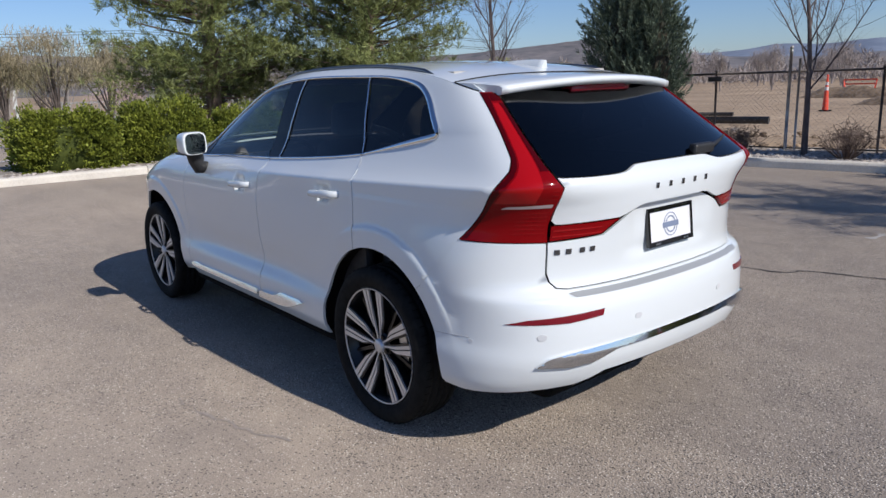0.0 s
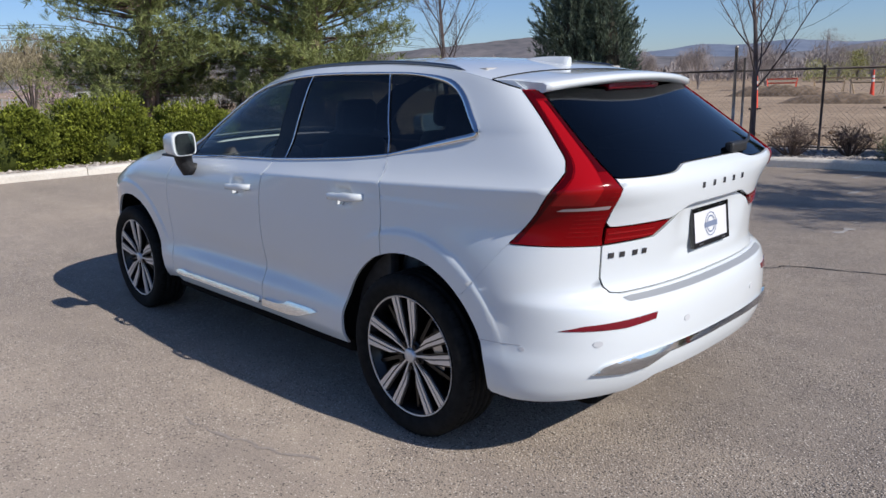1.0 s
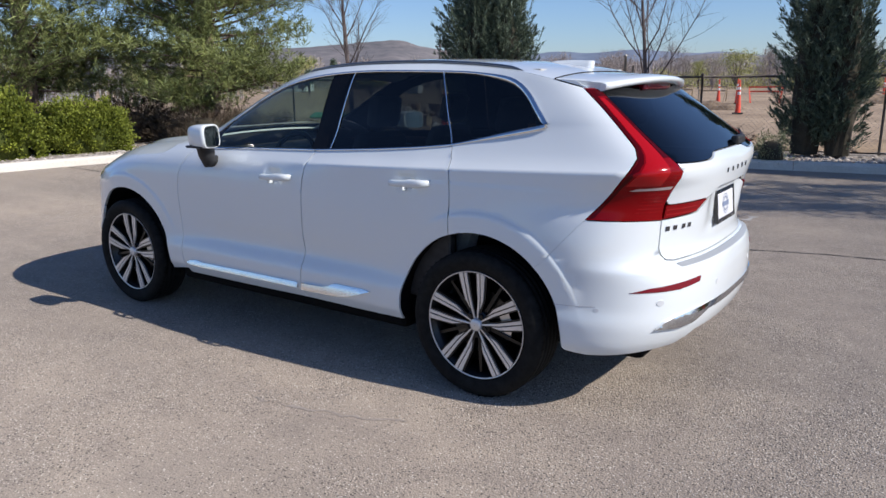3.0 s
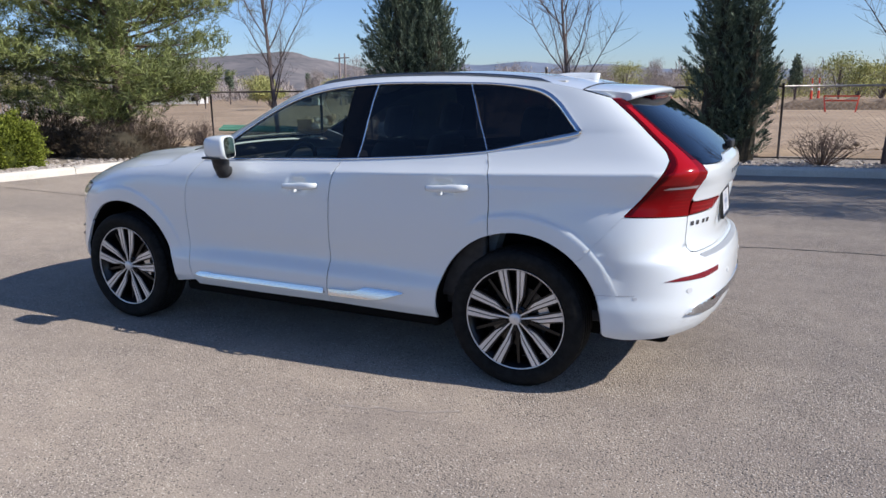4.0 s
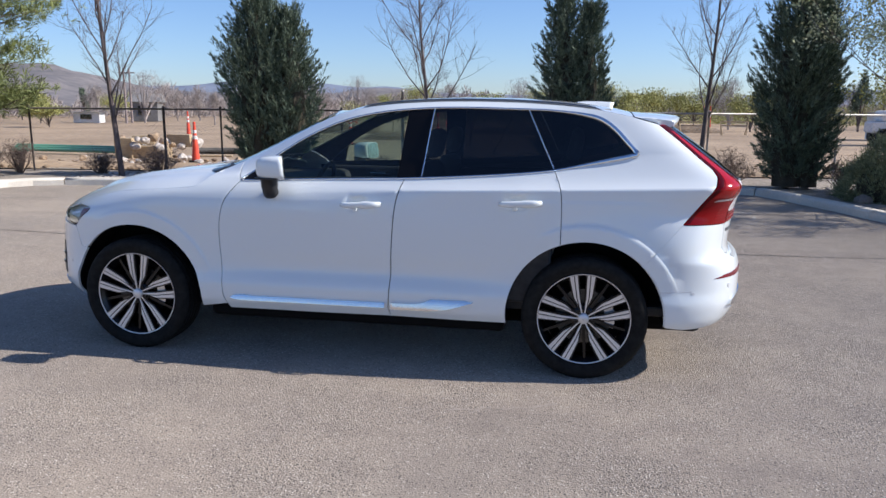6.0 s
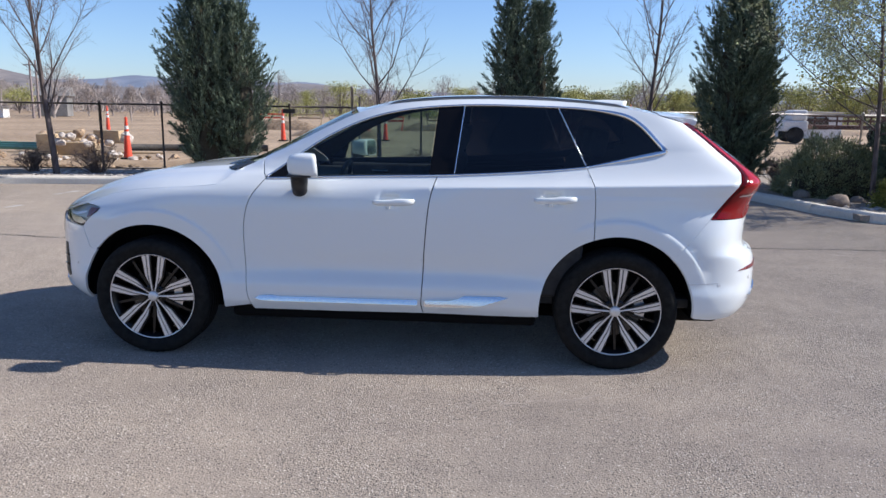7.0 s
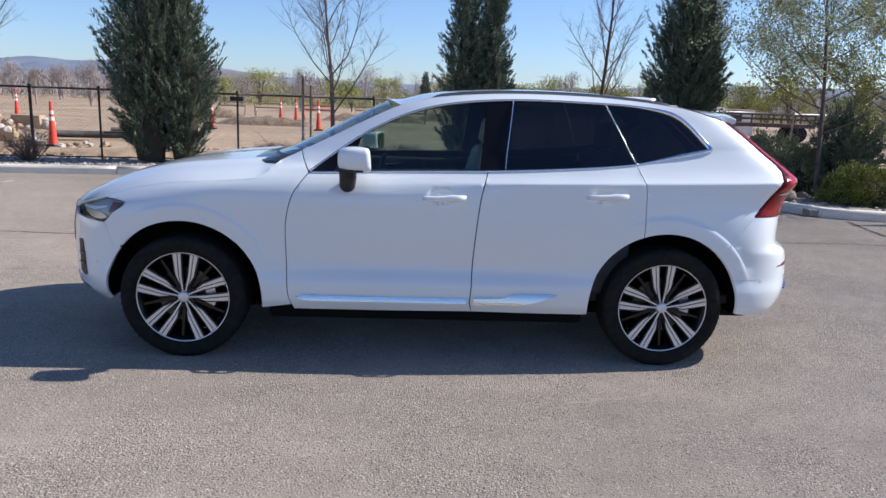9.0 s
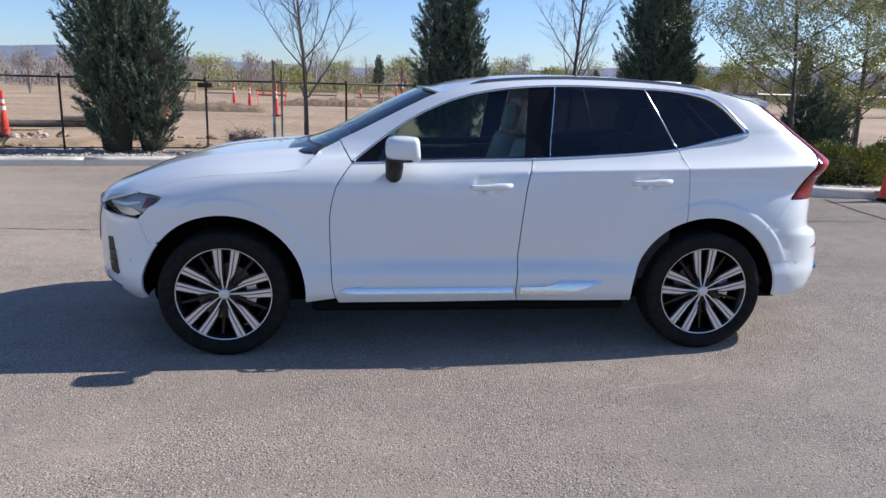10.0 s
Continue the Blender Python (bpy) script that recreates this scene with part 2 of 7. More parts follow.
RUST = varied(material("dark_fence_steel", rough=0.7, metal=0.3), (0.05, 0.045, 0.042), (0.13, 0.105, 0.09), 5, 5)
CONE = varied(material("orange_plastic", rough=0.5), (0.66, 0.055, 0.025), (0.80, 0.10, 0.045), 4, 4)
CONEWHITE = material("white_band", (0.75, 0.74, 0.72), 0.5)
TIMBER = varied(material("raw_timber", rough=0.85), (0.34, 0.24, 0.14), (0.58, 0.45, 0.29), 5, 6, 30, stretch=(1, 6, 6))
PIPE = varied(material("dark_pipe", rough=0.7), (0.03, 0.028, 0.026), (0.08, 0.07, 0.06), 4, 4)
GREENPIPE = material("green_pipe", (0.10, 0.26, 0.18), 0.5)
# blue-grey of the far hills is distance haze put into the colour
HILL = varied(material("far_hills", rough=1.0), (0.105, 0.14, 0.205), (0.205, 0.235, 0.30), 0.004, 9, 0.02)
HILLNEAR = varied(material("brown_hills", rough=1.0), (0.072, 0.075, 0.082), (0.24, 0.212, 0.205), 0.009, 10, 0.05)
WALLWHITE = varied(material("white_cladding", rough=0.7), (0.55, 0.55, 0.54), (0.72, 0.71, 0.69), 0.6, 4)
ROOFGREY = varied(material("roof_grey", rough=0.8), (0.12, 0.12, 0.12), (0.24, 0.23, 0.22), 0.8, 4)
GRASS = varied(material("pale_grass", rough=0.9), (0.10, 0.13, 0.035), (0.24, 0.25, 0.08), 0.6, 6, 6)
TAR = material("crack_tar", (0.02, 0.02, 0.02), 0.7)


# ---- building helpers ----
def finish(name, bm, mat, smooth=False):
    me = bpy.data.meshes.new(name)
    bm.normal_update()
    bm.to_mesh(me)
    bm.free()
    me.materials.append(mat)
    if smooth:
        me.polygons.foreach_set("use_smooth", [True] * len(me.polygons))
    return me


def part(name, bm, mat, parent=None, label="", smooth=False):
    ob = new(name, finish(name, bm, mat, smooth))
    if parent is not None:
        ob.parent = parent
    if label:
        tagged(ob, label)
    return ob


def raw(name, verts, faces, mat, parent=None, smooth=False):
    me = bpy.data.meshes.new(name)
    me.from_pydata(verts, [], faces)
    me.materials.append(mat)
    if smooth:
        me.polygons.foreach_set("use_smooth", [True] * len(me.polygons))
    ob = new(name, me)
    if parent is not None:
        ob.parent = parent
    return ob


def thing(name, at, label, category, group="", kind="", turn=0.0):
    ob = new(name)
    ob.empty_display_size = 0.1
    ob.matrix_world = pose(*at, 0, 0, turn)
    return tagged(ob, label, category, group, kind)


def box(bm, lo, hi, bevel=0.0):
    lo, hi = Vector(lo), Vector(hi)
    made = bmesh.ops.create_cube(bm, size=1.0, matrix=Matrix.LocRotScale((lo + hi) / 2, None, hi - lo))
    if bevel:
        edges = list({e for v in made["verts"] for e in v.link_edges})
        bmesh.ops.bevel(bm, geom=edges, offset=bevel, segments=2, affect="EDGES", profile=0.5)
    return bm


def tube_into(verts, faces, pts, radii, sides=6, cap=True):
    """Append a tapered tube along points to plain vertex and face lists."""
    base = len(verts)
    pts = [Vector(p) for p in pts]
    up = Vector((0.31, 0.17, 0.93))
    for i, p in enumerate(pts):
        d = (pts[min(i + 1, len(pts) - 1)] - pts[max(i - 1, 0)])
        d = d.normalized() if d.length > 1e-9 else Vector((0, 0, 1))
        a = d.cross(up)
        if a.length < 0.05:
            a = d.cross(Vector((1, 0, 0)))
        a.normalize()
        b = d.cross(a)
        r = radii[i] if hasattr(radii, "__len__") else radii
        for k in range(sides):
            t = 2 * math.pi * k / sides
            verts.append(tuple(p + a * (r * math.cos(t)) + b * (r * math.sin(t))))
    for i in range(len(pts) - 1):
        for k in range(sides):
            k2 = (k + 1) % sides
            faces.append((base + i * sides + k, base + i * sides + k2, base + (i + 1) * sides + k2, base + (i + 1) * sides + k))
    if cap:
        faces.append(tuple(base + k for k in range(sides)))
        faces.append(tuple(base + (len(pts) - 1) * sides + k for k in reversed(range(sides))))


def tube(name, pts, radii, mat, parent=None, sides=8):
    v, f = [], []
    tube_into(v, f, pts, radii, sides)
    return raw(name, v, f, mat, parent, True)


def revolve(bm, profile, steps, axis="y", close=False):
    """A ring of profile points (radius, height along the axis)."""
    rings = []
    for i in range(steps):
        t = 2 * math.pi * i / steps
        ring = []
        for r, h in profile:
            c, s = r * math.cos(t), r * math.sin(t)
            ring.append(bm.verts.new((c, h, s) if axis == "y" else (c, s, h)))
        rings.append(ring)
    m = len(profile)
    for i in range(steps):
        a, b = rings[i], rings[(i + 1) % steps]
        for j in range(m if close else m - 1):
            k = (j + 1) % m
            try:
                bm.faces.new((a[j], b[j], b[k], a[k]))
            except ValueError:
                pass
    return bm


def spline(pts, step=0.03, closed=False):
    """Catmull-Rom through 2D or 3D points, resampled."""
    p = np.array(pts, float)
    n = len(p)
    out = []
    for i in range(n if closed else n - 1):
        a, b, c, d = (p[(i - 1) % n], p[i], p[(i + 1) % n], p[(i + 2) % n]) if closed else (p[max(i - 1, 0)], p[i], p[i + 1], p[min(i + 2, n - 1)])
        k = max(1, int(np.linalg.norm(c - b) / step))
        for t in np.arange(k) / k:
            out.append(0.5 * (2 * b + (c - a) * t + (2 * a - 5 * b + 4 * c - d) * t * t + (3 * b - a - 3 * c + d) * t ** 3))
    if not closed:
        out.append(p[-1])
    return [tuple(v) for v in out]


def table(rows):
    """A smooth function through (x, y) rows."""
    xs, ys = np.array([r[0] for r in rows], float), np.array([r[1] for r in rows], float)
    d = np.diff(ys) / np.diff(xs)
    m = np.concatenate([[d[0]], np.where(d[:-1] * d[1:] > 0, 2 * d[:-1] * d[1:] / (d[:-1] + d[1:] + 1e-12), 0.0), [d[-1]]])
    xs, ys, m = xs.tolist(), ys.tolist(), m.tolist()

    def f(x):
        x = min(max(x, xs[0]), xs[-1])
        i = 0
        while i < len(xs) - 2 and xs[i + 1] < x:
            i += 1
        h = xs[i + 1] - xs[i]
        t = (x - xs[i]) / h
        return ((1 + 2 * t) * (1 - t) ** 2 * ys[i] + t * (1 - t) ** 2 * h * m[i] + t * t * (3 - 2 * t) * ys[i + 1] + t * t * (t - 1) * h * m[i + 1])
    return f


def smooth01(a, b, x):
    t = min(max((x - a) / (b - a), 0.0), 1.0)
    return t * t * (3 - 2 * t)

# ---- ground, lot, kerb, beds ----
def kerb_y(x):
    return 9.45 + 0.14 * x


def fence_y(x):
    return 11.4 + 0.14 * x


bm = bmesh.new()
ring0 = None
for r in (3, 8, 14, 20, 28, 40, 60, 100, 200, 500, 1500, 4000):
    ring = [bm.verts.new((r * math.cos(2 * math.pi * i / 96), 2 + r * math.sin(2 * math.pi * i / 96), -0.03)) for i in range(96)]
    if ring0 is None:
        bm.faces.new(ring)
    else:
        for i in range(96):
            bm.faces.new((ring0[i], ring[i], ring[(i + 1) % 96], ring0[(i + 1) % 96]))
    ring0 = ring
part("ground", bm, DIRT)
tagged(bpy.data.objects["ground"], "bare tan dirt field with scattered clods", "ground", kind="structure")

kerb_line = spline([(-12.05, -40), (-12.05, -8), (-12.0, -1), (-11.75, 2.5), (-11.45, 4.6), (-11.25, 6.3), (-10.95, 7.35), (-10.2, 7.98), (-8.0, kerb_y(-8)), (-4.0, kerb_y(-4)), (0.0, kerb_y(0)), (2.6, kerb_y(2.6)), (3.30, 9.55), (3.70, 8.6),
                    (4.05, 7.5), (4.38, 6.3), (4.75, 5.65), (5.5, 5.36), (6.5, 5.36), (9.0, 5.5), (40.0, 7.0)], 0.4)
bm = bmesh.new()
lot = [bm.verts.new((x, y, 0.0)) for x, y in kerb_line] + [bm.verts.new(p) for p in ((60.0, 7.0, 0.0), (60.0, -40.0, 0.0))]
face = bm.faces.new(lot)
bmesh.ops.triangulate(bm, faces=[face])
asphalt = part("parking_lot", bm, ASPHALT)
tagged(asphalt, "worn grey asphalt lot with exposed pale aggregate", "pavement", kind="structure")

# cracks, worn lines and a pale scrape on the asphalt
def ground_strip(name, pts, width, mat, label, seed, lift=0.004, ragged=0.5):
    rn_ = random.Random(seed)
    line = spline(pts, 0.05)
    bm = bmesh.new()
    rows = []
    for i, (x, y) in enumerate(line):
        d = Vector(line[min(i + 1, len(line) - 1)]) - Vector(line[max(i - 1, 0)])
        nrm = Vector((-d.y, d.x)).normalized()
        w = width * (1 + ragged * rn_.uniform(-1, 1)) * 0.5
        o = ragged * 0.02 * rn_.uniform(-1, 1)
        rows.append([bm.verts.new((x + nrm.x * (o + s_ * w), y + nrm.y * (o + s_ * w), lift)) for s_ in (-1, 1)])
    for a, b in zip(rows, rows[1:]):
        bm.faces.new((a[0], a[1], b[1], b[0]))
    bmesh.ops.recalc_face_normals(bm, faces=bm.faces[:])
    return tagged(part(name, bm, mat), label, "pavement mark", kind="structure")


ground_strip("asphalt_crack", [(-11.6, 3.3), (-8.7, 3.1), (-6.3, 2.87), (-5.9, 2.81), (-3.5, 2.70), (-0.3, 2.78), (0.15, 3.0), (0.6, 3.13), (1.16, 3.27), (2.6, 3.36), (4.0, 3.42), (7.0, 3.2), (12, 3.4)], 0.016, TAR, "dark meandering crack across the asphalt", 1)
ground_strip("asphalt_crack", [(4.95, 5.30), (4.92, 5.1), (4.80, 4.5), (4.72, 4.0), (4.69, 3.5), (4.6, 3.3)], 0.048, TAR, "wide dark crack running from the kerb", 2, 0.0045)
SCRAPE = varied(material("pale_scrape", rough=0.9), (0.27, 0.230, 0.195), (0.38, 0.325, 0.275), 60, 6)
ground_strip("pale_scrape", [(-0.92, -1.55), (-0.7, -1.525), (-0.4, -1.45), (-0.1, -1.35)], 0.013, SCRAPE, "pale scrape mark on the asphalt", 3, 0.002, 0.95)
WORN = varied(material("worn_line", rough=0.9), (0.30, 0.28, 0.26), (0.50, 0.47, 0.44), 3, 8)
for i, (x0, y0, x1, y1) in enumerate(((-8.2, 6.6, -8.1, 7.2), (-7.95, 5.0, -7.88, 5.3), (-0.99, 8.4, -0.95, 8.85), (-0.62, 6.95, -0.56, 7.25), (0.02, 4.5, 0.07, 4.8), (2.55, 6.2, 2.62, 6.5), (-5.1, 6.9, -5.0, 7.3))):
    ground_strip("stall_line", [(x0, y0), (x1, y1)], 0.075, WORN, "worn remnant of a painted stall line", 40 + i, 0.004, 0.7)

# kerb stones, three metres each, along the lot's edge
kerb = thing("kerb", (0, 0, 0), "pale concrete kerb edging the asphalt lot", "kerb", kind="structure")
acc, run = 0.0, [kerb_line[0]]
stones = []
for a, b in zip(kerb_line, kerb_line[1:]):
    acc += math.dist(a, b)
    run.append(b)
    if acc > 3.0:
        stones.append(run)
        run, acc = [b], 0.0
stones.append(run)
for run in stones:
    if len(run) < 2 or min(p[1] for p in run) < -14 or max(p[0] for p in run) > 22:
        continue
    bm = bmesh.new()
    prof = [(0.0, -0.05), (-0.012, 0.10), (-0.035, 0.135), (-0.06, 0.145), (-0.17, 0.147), (-0.18, 0.138), (-0.18, -0.05)]
    rows = []
    for i, p in enumerate(run):
        d = Vector(run[min(i + 1, len(run) - 1)]) - Vector(run[max(i - 1, 0)])
        nrm = Vector((d.y, -d.x)).normalized()
        q = Vector(p)
        if i in (0, len(run) - 1):
            q = q + d.normalized() * (0.006 if i == 0 else -0.006)
        rows.append([bm.verts.new((q.x + nrm.x * o, q.y + nrm.y * o, z)) for o, z in prof])
    for i in range(len(rows) - 1):
        for j in range(len(prof) - 1):
            bm.faces.new((rows[i][j], rows[i + 1][j], rows[i + 1][j + 1], rows[i][j + 1])).smooth = j in (1, 2)
    bm.faces.new(rows[0]), bm.faces.new(rows[-1])
    bmesh.ops.recalc_face_normals(bm, faces=bm.faces[:])
    part("kerb_stone", bm, CONCRETE, kerb)

# planting bed between kerb and fence
bm = bmesh.new()
rows = []
rnd = random.Random(5)
for i, p in enumerate(kerb_line):
    d = Vector(kerb_line[min(i + 1, len(kerb_line) - 1)]) - Vector(kerb_line[max(i - 1, 0)])
    nrm = Vector((-d.y, d.x)).normalized()
    far = 2.5 if -10.5 < p[0] < 2.7 else (5.0 if p[0] < -10 else 3.2)
    row = []
    for k in range(9):
        o = 0.16 + far * k / 8
        row.append(bm.verts.new((p[0] + nrm.x * o, p[1] + nrm.y * o, 0.11 + (0.0 if k == 0 else rnd.uniform(-0.02, 0.035)) - (0.18 if k == 8 else 0))))
    rows.append(row)
for i in range(len(rows) - 1):
    for j in range(8):
        bm.faces.new((rows[i][j], rows[i][j + 1], rows[i + 1][j + 1], rows[i + 1][j])).smooth = True
bmesh.ops.recalc_face_normals(bm, faces=bm.faces[:])
tagged(part("planting_bed", bm, GRAVEL), "brown gravel and bark planting bed behind the kerb", "bed", kind="structure")
bm = bmesh.new()
box(bm, (4.6, 5.7, 0.02), (22, 14, 0.105))
tagged(part("island_bed", bm, GRAVEL), "gravel planting island beside the lot", "bed", kind="structure")


def scatter_stones(name, spots, size, mat, label, seed):
    rn = random.Random(seed)
    v, f = [], []
    ico = bmesh.new()
    bmesh.ops.create_icosphere(ico, subdivisions=1, radius=1.0)
    base = [tuple(x.co) for x in ico.verts]
    tris = [tuple(x.index for x in q.verts) for q in ico.faces]
    ico.free()
    for x, y, z in spots:
        s = size * rn.uniform(0.4, 1.3)
        sx, sy, sz = s * rn.uniform(0.8, 1.4), s * rn.uniform(0.7, 1.2), s * rn.uniform(0.45, 0.8)
        a = rn.uniform(0, 6.3)
        c, sn = math.cos(a), math.sin(a)
        o = len(v)
        for p in base:
            k = rn.uniform(0.75, 1.15)
            px, py, pz = p[0] * sx * k, p[1] * sy * k, p[2] * sz * k
            v.append((x + px * c - py * sn, y + px * sn + py * c, z + pz + sz * 0.3))
        f += [(o + i, o + j, o + k) for i, j, k in tris]
    return tagged(raw(name, v, f, mat), label, "stones", kind="stuff")


rn = random.Random(11)
spots = []
for _ in range(3200):
    x = rn.uniform(-10.2, 2.8)
    spots.append((x, kerb_y(x) + 0.2 + abs(rn.gauss(0, 0.75)), 0.11))
for _ in range(1500):
    y = rn.uniform(-3, 7.2)
    spots.append((-11.9 - abs(rn.gauss(0, 0.8)) + 0.12 * max(0, y - 1) - 0.15, y, 0.11))
for _ in range(3600):
    spots.append((rn.uniform(4.7, 10), rn.uniform(5.75, 10.5), 0.10))
scatter_stones("bed_stones", spots, 0.045, ROCK, "loose grey and tan stones in the planting bed", 3)


# ---- foliage tools ----
def leaves(name, pts, dirs, size, mat, parent, seed, long=1.8, spread=0.7):
    """Many small pointed leaves: four-cornered blades at points, leaning along directions."""
    g = np.random.default_rng(seed)
    pts, dirs = np.asarray(pts, float), np.asarray(dirs, float)
    n = len(pts)
    d = dirs + g.normal(0, spread, (n, 3))
    d /= np.linalg.norm(d, axis=1, keepdims=True) + 1e-9
    a = np.cross(d, g.normal(0, 1, (n, 3)))
    a /= np.linalg.norm(a, axis=1, keepdims=True) + 1e-9
    s = size * g.uniform(0.6, 1.4, (n, 1))
    v = np.stack([pts, pts + d * s * long * 0.45 + a * s * 0.5, pts + d * s * long, pts + d * s * long * 0.45 - a * s * 0.5], 1).reshape(-1, 3)
    faces = np.arange(4 * n).reshape(-1, 4)
    return raw(name, v.tolist(), faces.tolist(), mat, parent)


# ---- conifers behind the kerb ----
def conifer(at, seed, lobes, label, foot=0.25, slim=0.55):
    t = thing("conifer_tree", at, label, "tree", "clipped conifers along the fence")
    g = np.random.default_rng(seed)
    v, f = [], []
    pts, dirs = [], []
    core = bmesh.new()
    for ox, oy, h, r, base in lobes:
        tube_into(v, f, [(ox, oy, 0), (ox, oy, h * 0.5), (ox, oy, h * 0.92)], [0.07, 0.045, 0.01], 7)
        n = int(500 * r * h / 2.2)
        for _ in range(n):
            k = g.uniform(0.02, 1.0) ** 0.85
            prof = min(1.0, slim + k / foot * (1 - slim)) * (1 - max(0.0, (k - base) / (1 - base)) ** 1.35 if k > base else 1.0)
            rr = max(r * prof, 0.05)
            ang = g.uniform(0, 2 * math.pi)
            lump = 1 + 0.16 * math.sin(3 * ang + 4 * k + seed) + 0.10 * math.sin(7 * ang - 9 * k)
            p0 = np.array([ox + rr * lump * 0.45 * math.cos(ang), oy + rr * lump * 0.45 * math.sin(ang), 0.02 + k * (h - 0.24)])
            out = np.array([math.cos(ang), math.sin(ang), 0.0])
            ln = rr * lump * 0.55 + 0.40 * g.uniform(0.0, 1.0) ** 1.7
            d = out * g.uniform(0.55, 0.95) + np.array([0, 0, g.uniform(0.35, 1.0) + 0.6 * k])
            d /= np.linalg.norm(d)
            m = int(36 + 34 * min(1, ln / 0.5))
            s = g.uniform(0.15, 1.0, m)
            q = p0 + np.outer(s * ln / max(0.35, math.hypot(d[0], d[1])) * 0.62, d) + g.normal(0, 0.030, (m, 3)) * (1.12 - s)[:, None] * 1.3
            pts.append(q)
            dirs.append(np.tile(d, (m, 1)) + g.normal(0, 0.26, (m, 3)))
        # inner mass, so that the crown is not hollow; its dark colour stands in for shade
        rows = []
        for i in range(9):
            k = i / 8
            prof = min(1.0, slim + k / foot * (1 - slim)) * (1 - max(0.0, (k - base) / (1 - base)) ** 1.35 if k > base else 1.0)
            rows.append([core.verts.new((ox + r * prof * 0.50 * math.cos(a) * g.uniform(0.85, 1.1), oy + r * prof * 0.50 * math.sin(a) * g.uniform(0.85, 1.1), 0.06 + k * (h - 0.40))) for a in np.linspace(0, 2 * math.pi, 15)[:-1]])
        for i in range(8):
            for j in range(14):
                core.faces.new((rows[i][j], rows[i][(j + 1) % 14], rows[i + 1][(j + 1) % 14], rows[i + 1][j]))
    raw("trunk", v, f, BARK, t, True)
    part("inner_crown", core, INNERSHADE, t)
    leaves("crown", np.concatenate(pts), np.concatenate(dirs), 0.0150, CYPRESS, t, seed, 6.0, 0.22)
    return t


conifer((-6.55, 9.85, 0.10), 1, [(-0.22, 0, 4.15, 0.82, 0.45), (0.42, 0.1, 3.50, 0.66, 0.5)], "dense dark green conifer with two tips beside the kerb", 0.34, 0.62)
conifer((-0.25, 10.75, 0.10), 2, [(-0.16, 0, 4.15, 0.56, 0.35), (0.36, 0, 3.75, 0.50, 0.4)], "slim dark green conifer with two tips by the fence", 0.22, 0.80)
conifer((3.95, 9.95, 0.10), 3, [(0, 0, 4.05, 0.82, 0.42), (0.35, 0, 3.85, 0.60, 0.5)], "dark green bushy conifer at the corner of the bed", 0.62, 0.62)


def limb(v, f, rn, p, d, ln, r, lift, sides, n=5, bend=0.10):
    """A tapering limb that bends upwards; gives its points and last direction."""
    pts, rad = [Vector(p)], [r]
    d = Vector(d).normalized()
    for i in range(n):
        d = (d + Vector((rn.gauss(0, bend), rn.gauss(0, bend), lift + rn.gauss(0, bend * 0.5)))).normalized()
        pts.append(pts[-1] + d * (ln / n))
        rad.append(r * (1 - 0.75 * (i + 1) / n))
    tube_into(v, f, pts, rad, sides, False)
    return pts, rad, d


def along(pts, t):
    k = t * (len(pts) - 1)
    i = min(int(k), len(pts) - 2)
    return pts[i].lerp(pts[i + 1], k - i), (pts[i + 1] - pts[i]).normalized()


def crown_limbs(v, f, rn, height, fork, r, limbs, reach, lift, steep, twigs, sub, lean=(0, 0)):
    """A stem with fanning limbs, twigs on the limbs and twiglets on the twigs; gives spots on the twigs."""
    stem, _, _ = limb(v, f, rn, (0, 0, -0.05), (*lean, 1), height * 0.86, r, 0.03, 8, 9, 0.022)
    spots = []
    for i in range(limbs):
        t = fork + (0.97 - fork) * (i / max(1, limbs - 1)) ** 1.15
        p, sd = along(stem, t)
        ang = i * 2.4 + rn.uniform(-0.5, 0.5)
        st = steep * rn.uniform(0.7, 1.25)
        d = Vector((math.cos(ang), math.sin(ang), st + 0.9 * max(0.0, t - 0.6)))
        ln = reach * (1.0 - 0.55 * (t - fork) / (1 - fork)) * rn.uniform(0.8, 1.15)
        lp, lr, _ = limb(v, f, rn, p, d, ln, r * 0.32 * (1.15 - 0.6 * t), lift, 5, 6, 0.09)
        for j in range(twigs):
            q, qd = along(lp, rn.uniform(0.18, 1.0))
            side = Vector((rn.gauss(0, 1), rn.gauss(0, 1), rn.gauss(0.25, 0.6))).normalized()
            tp, _, _ = limb(v, f, rn, q, qd * 0.75 + side * 0.75, ln * rn.uniform(0.20, 0.46), 0.0050, lift * 0.6, 3, 4, 0.12)
            spots += [(w, qd) for w in tp[1:]]
            for _ in range(sub):
                q2, qd2 = along(tp, rn.uniform(0.1, 0.95))
                side = Vector((rn.gauss(0, 1), rn.gauss(0, 1), rn.gauss(0.3, 0.6))).normalized()
                up_, _, _ = limb(v, f, rn, q2, qd2 * 0.7 + side * 0.7, ln * rn.uniform(0.08, 0.22), 0.0022, 0.03, 3, 2, 0.12)
                spots.append((up_[-1], qd2))
                spots.append((up_[1], qd2))
    return spots


def bare_tree(at, seed, height, r, label, fork=0.40, reach=1.7, steep=0.85, lean=(0, 0)):
    t = thing("bare_tree", at, label, "tree", "young bare trees along the fence")
    v, f = [], []
    crown_limbs(v, f, random.Random(seed), height, fork, r, 15, reach, 0.10, steep, 13, 5, lean)
    raw("trunk", v, f, TREEBARK, t, True)
    return t


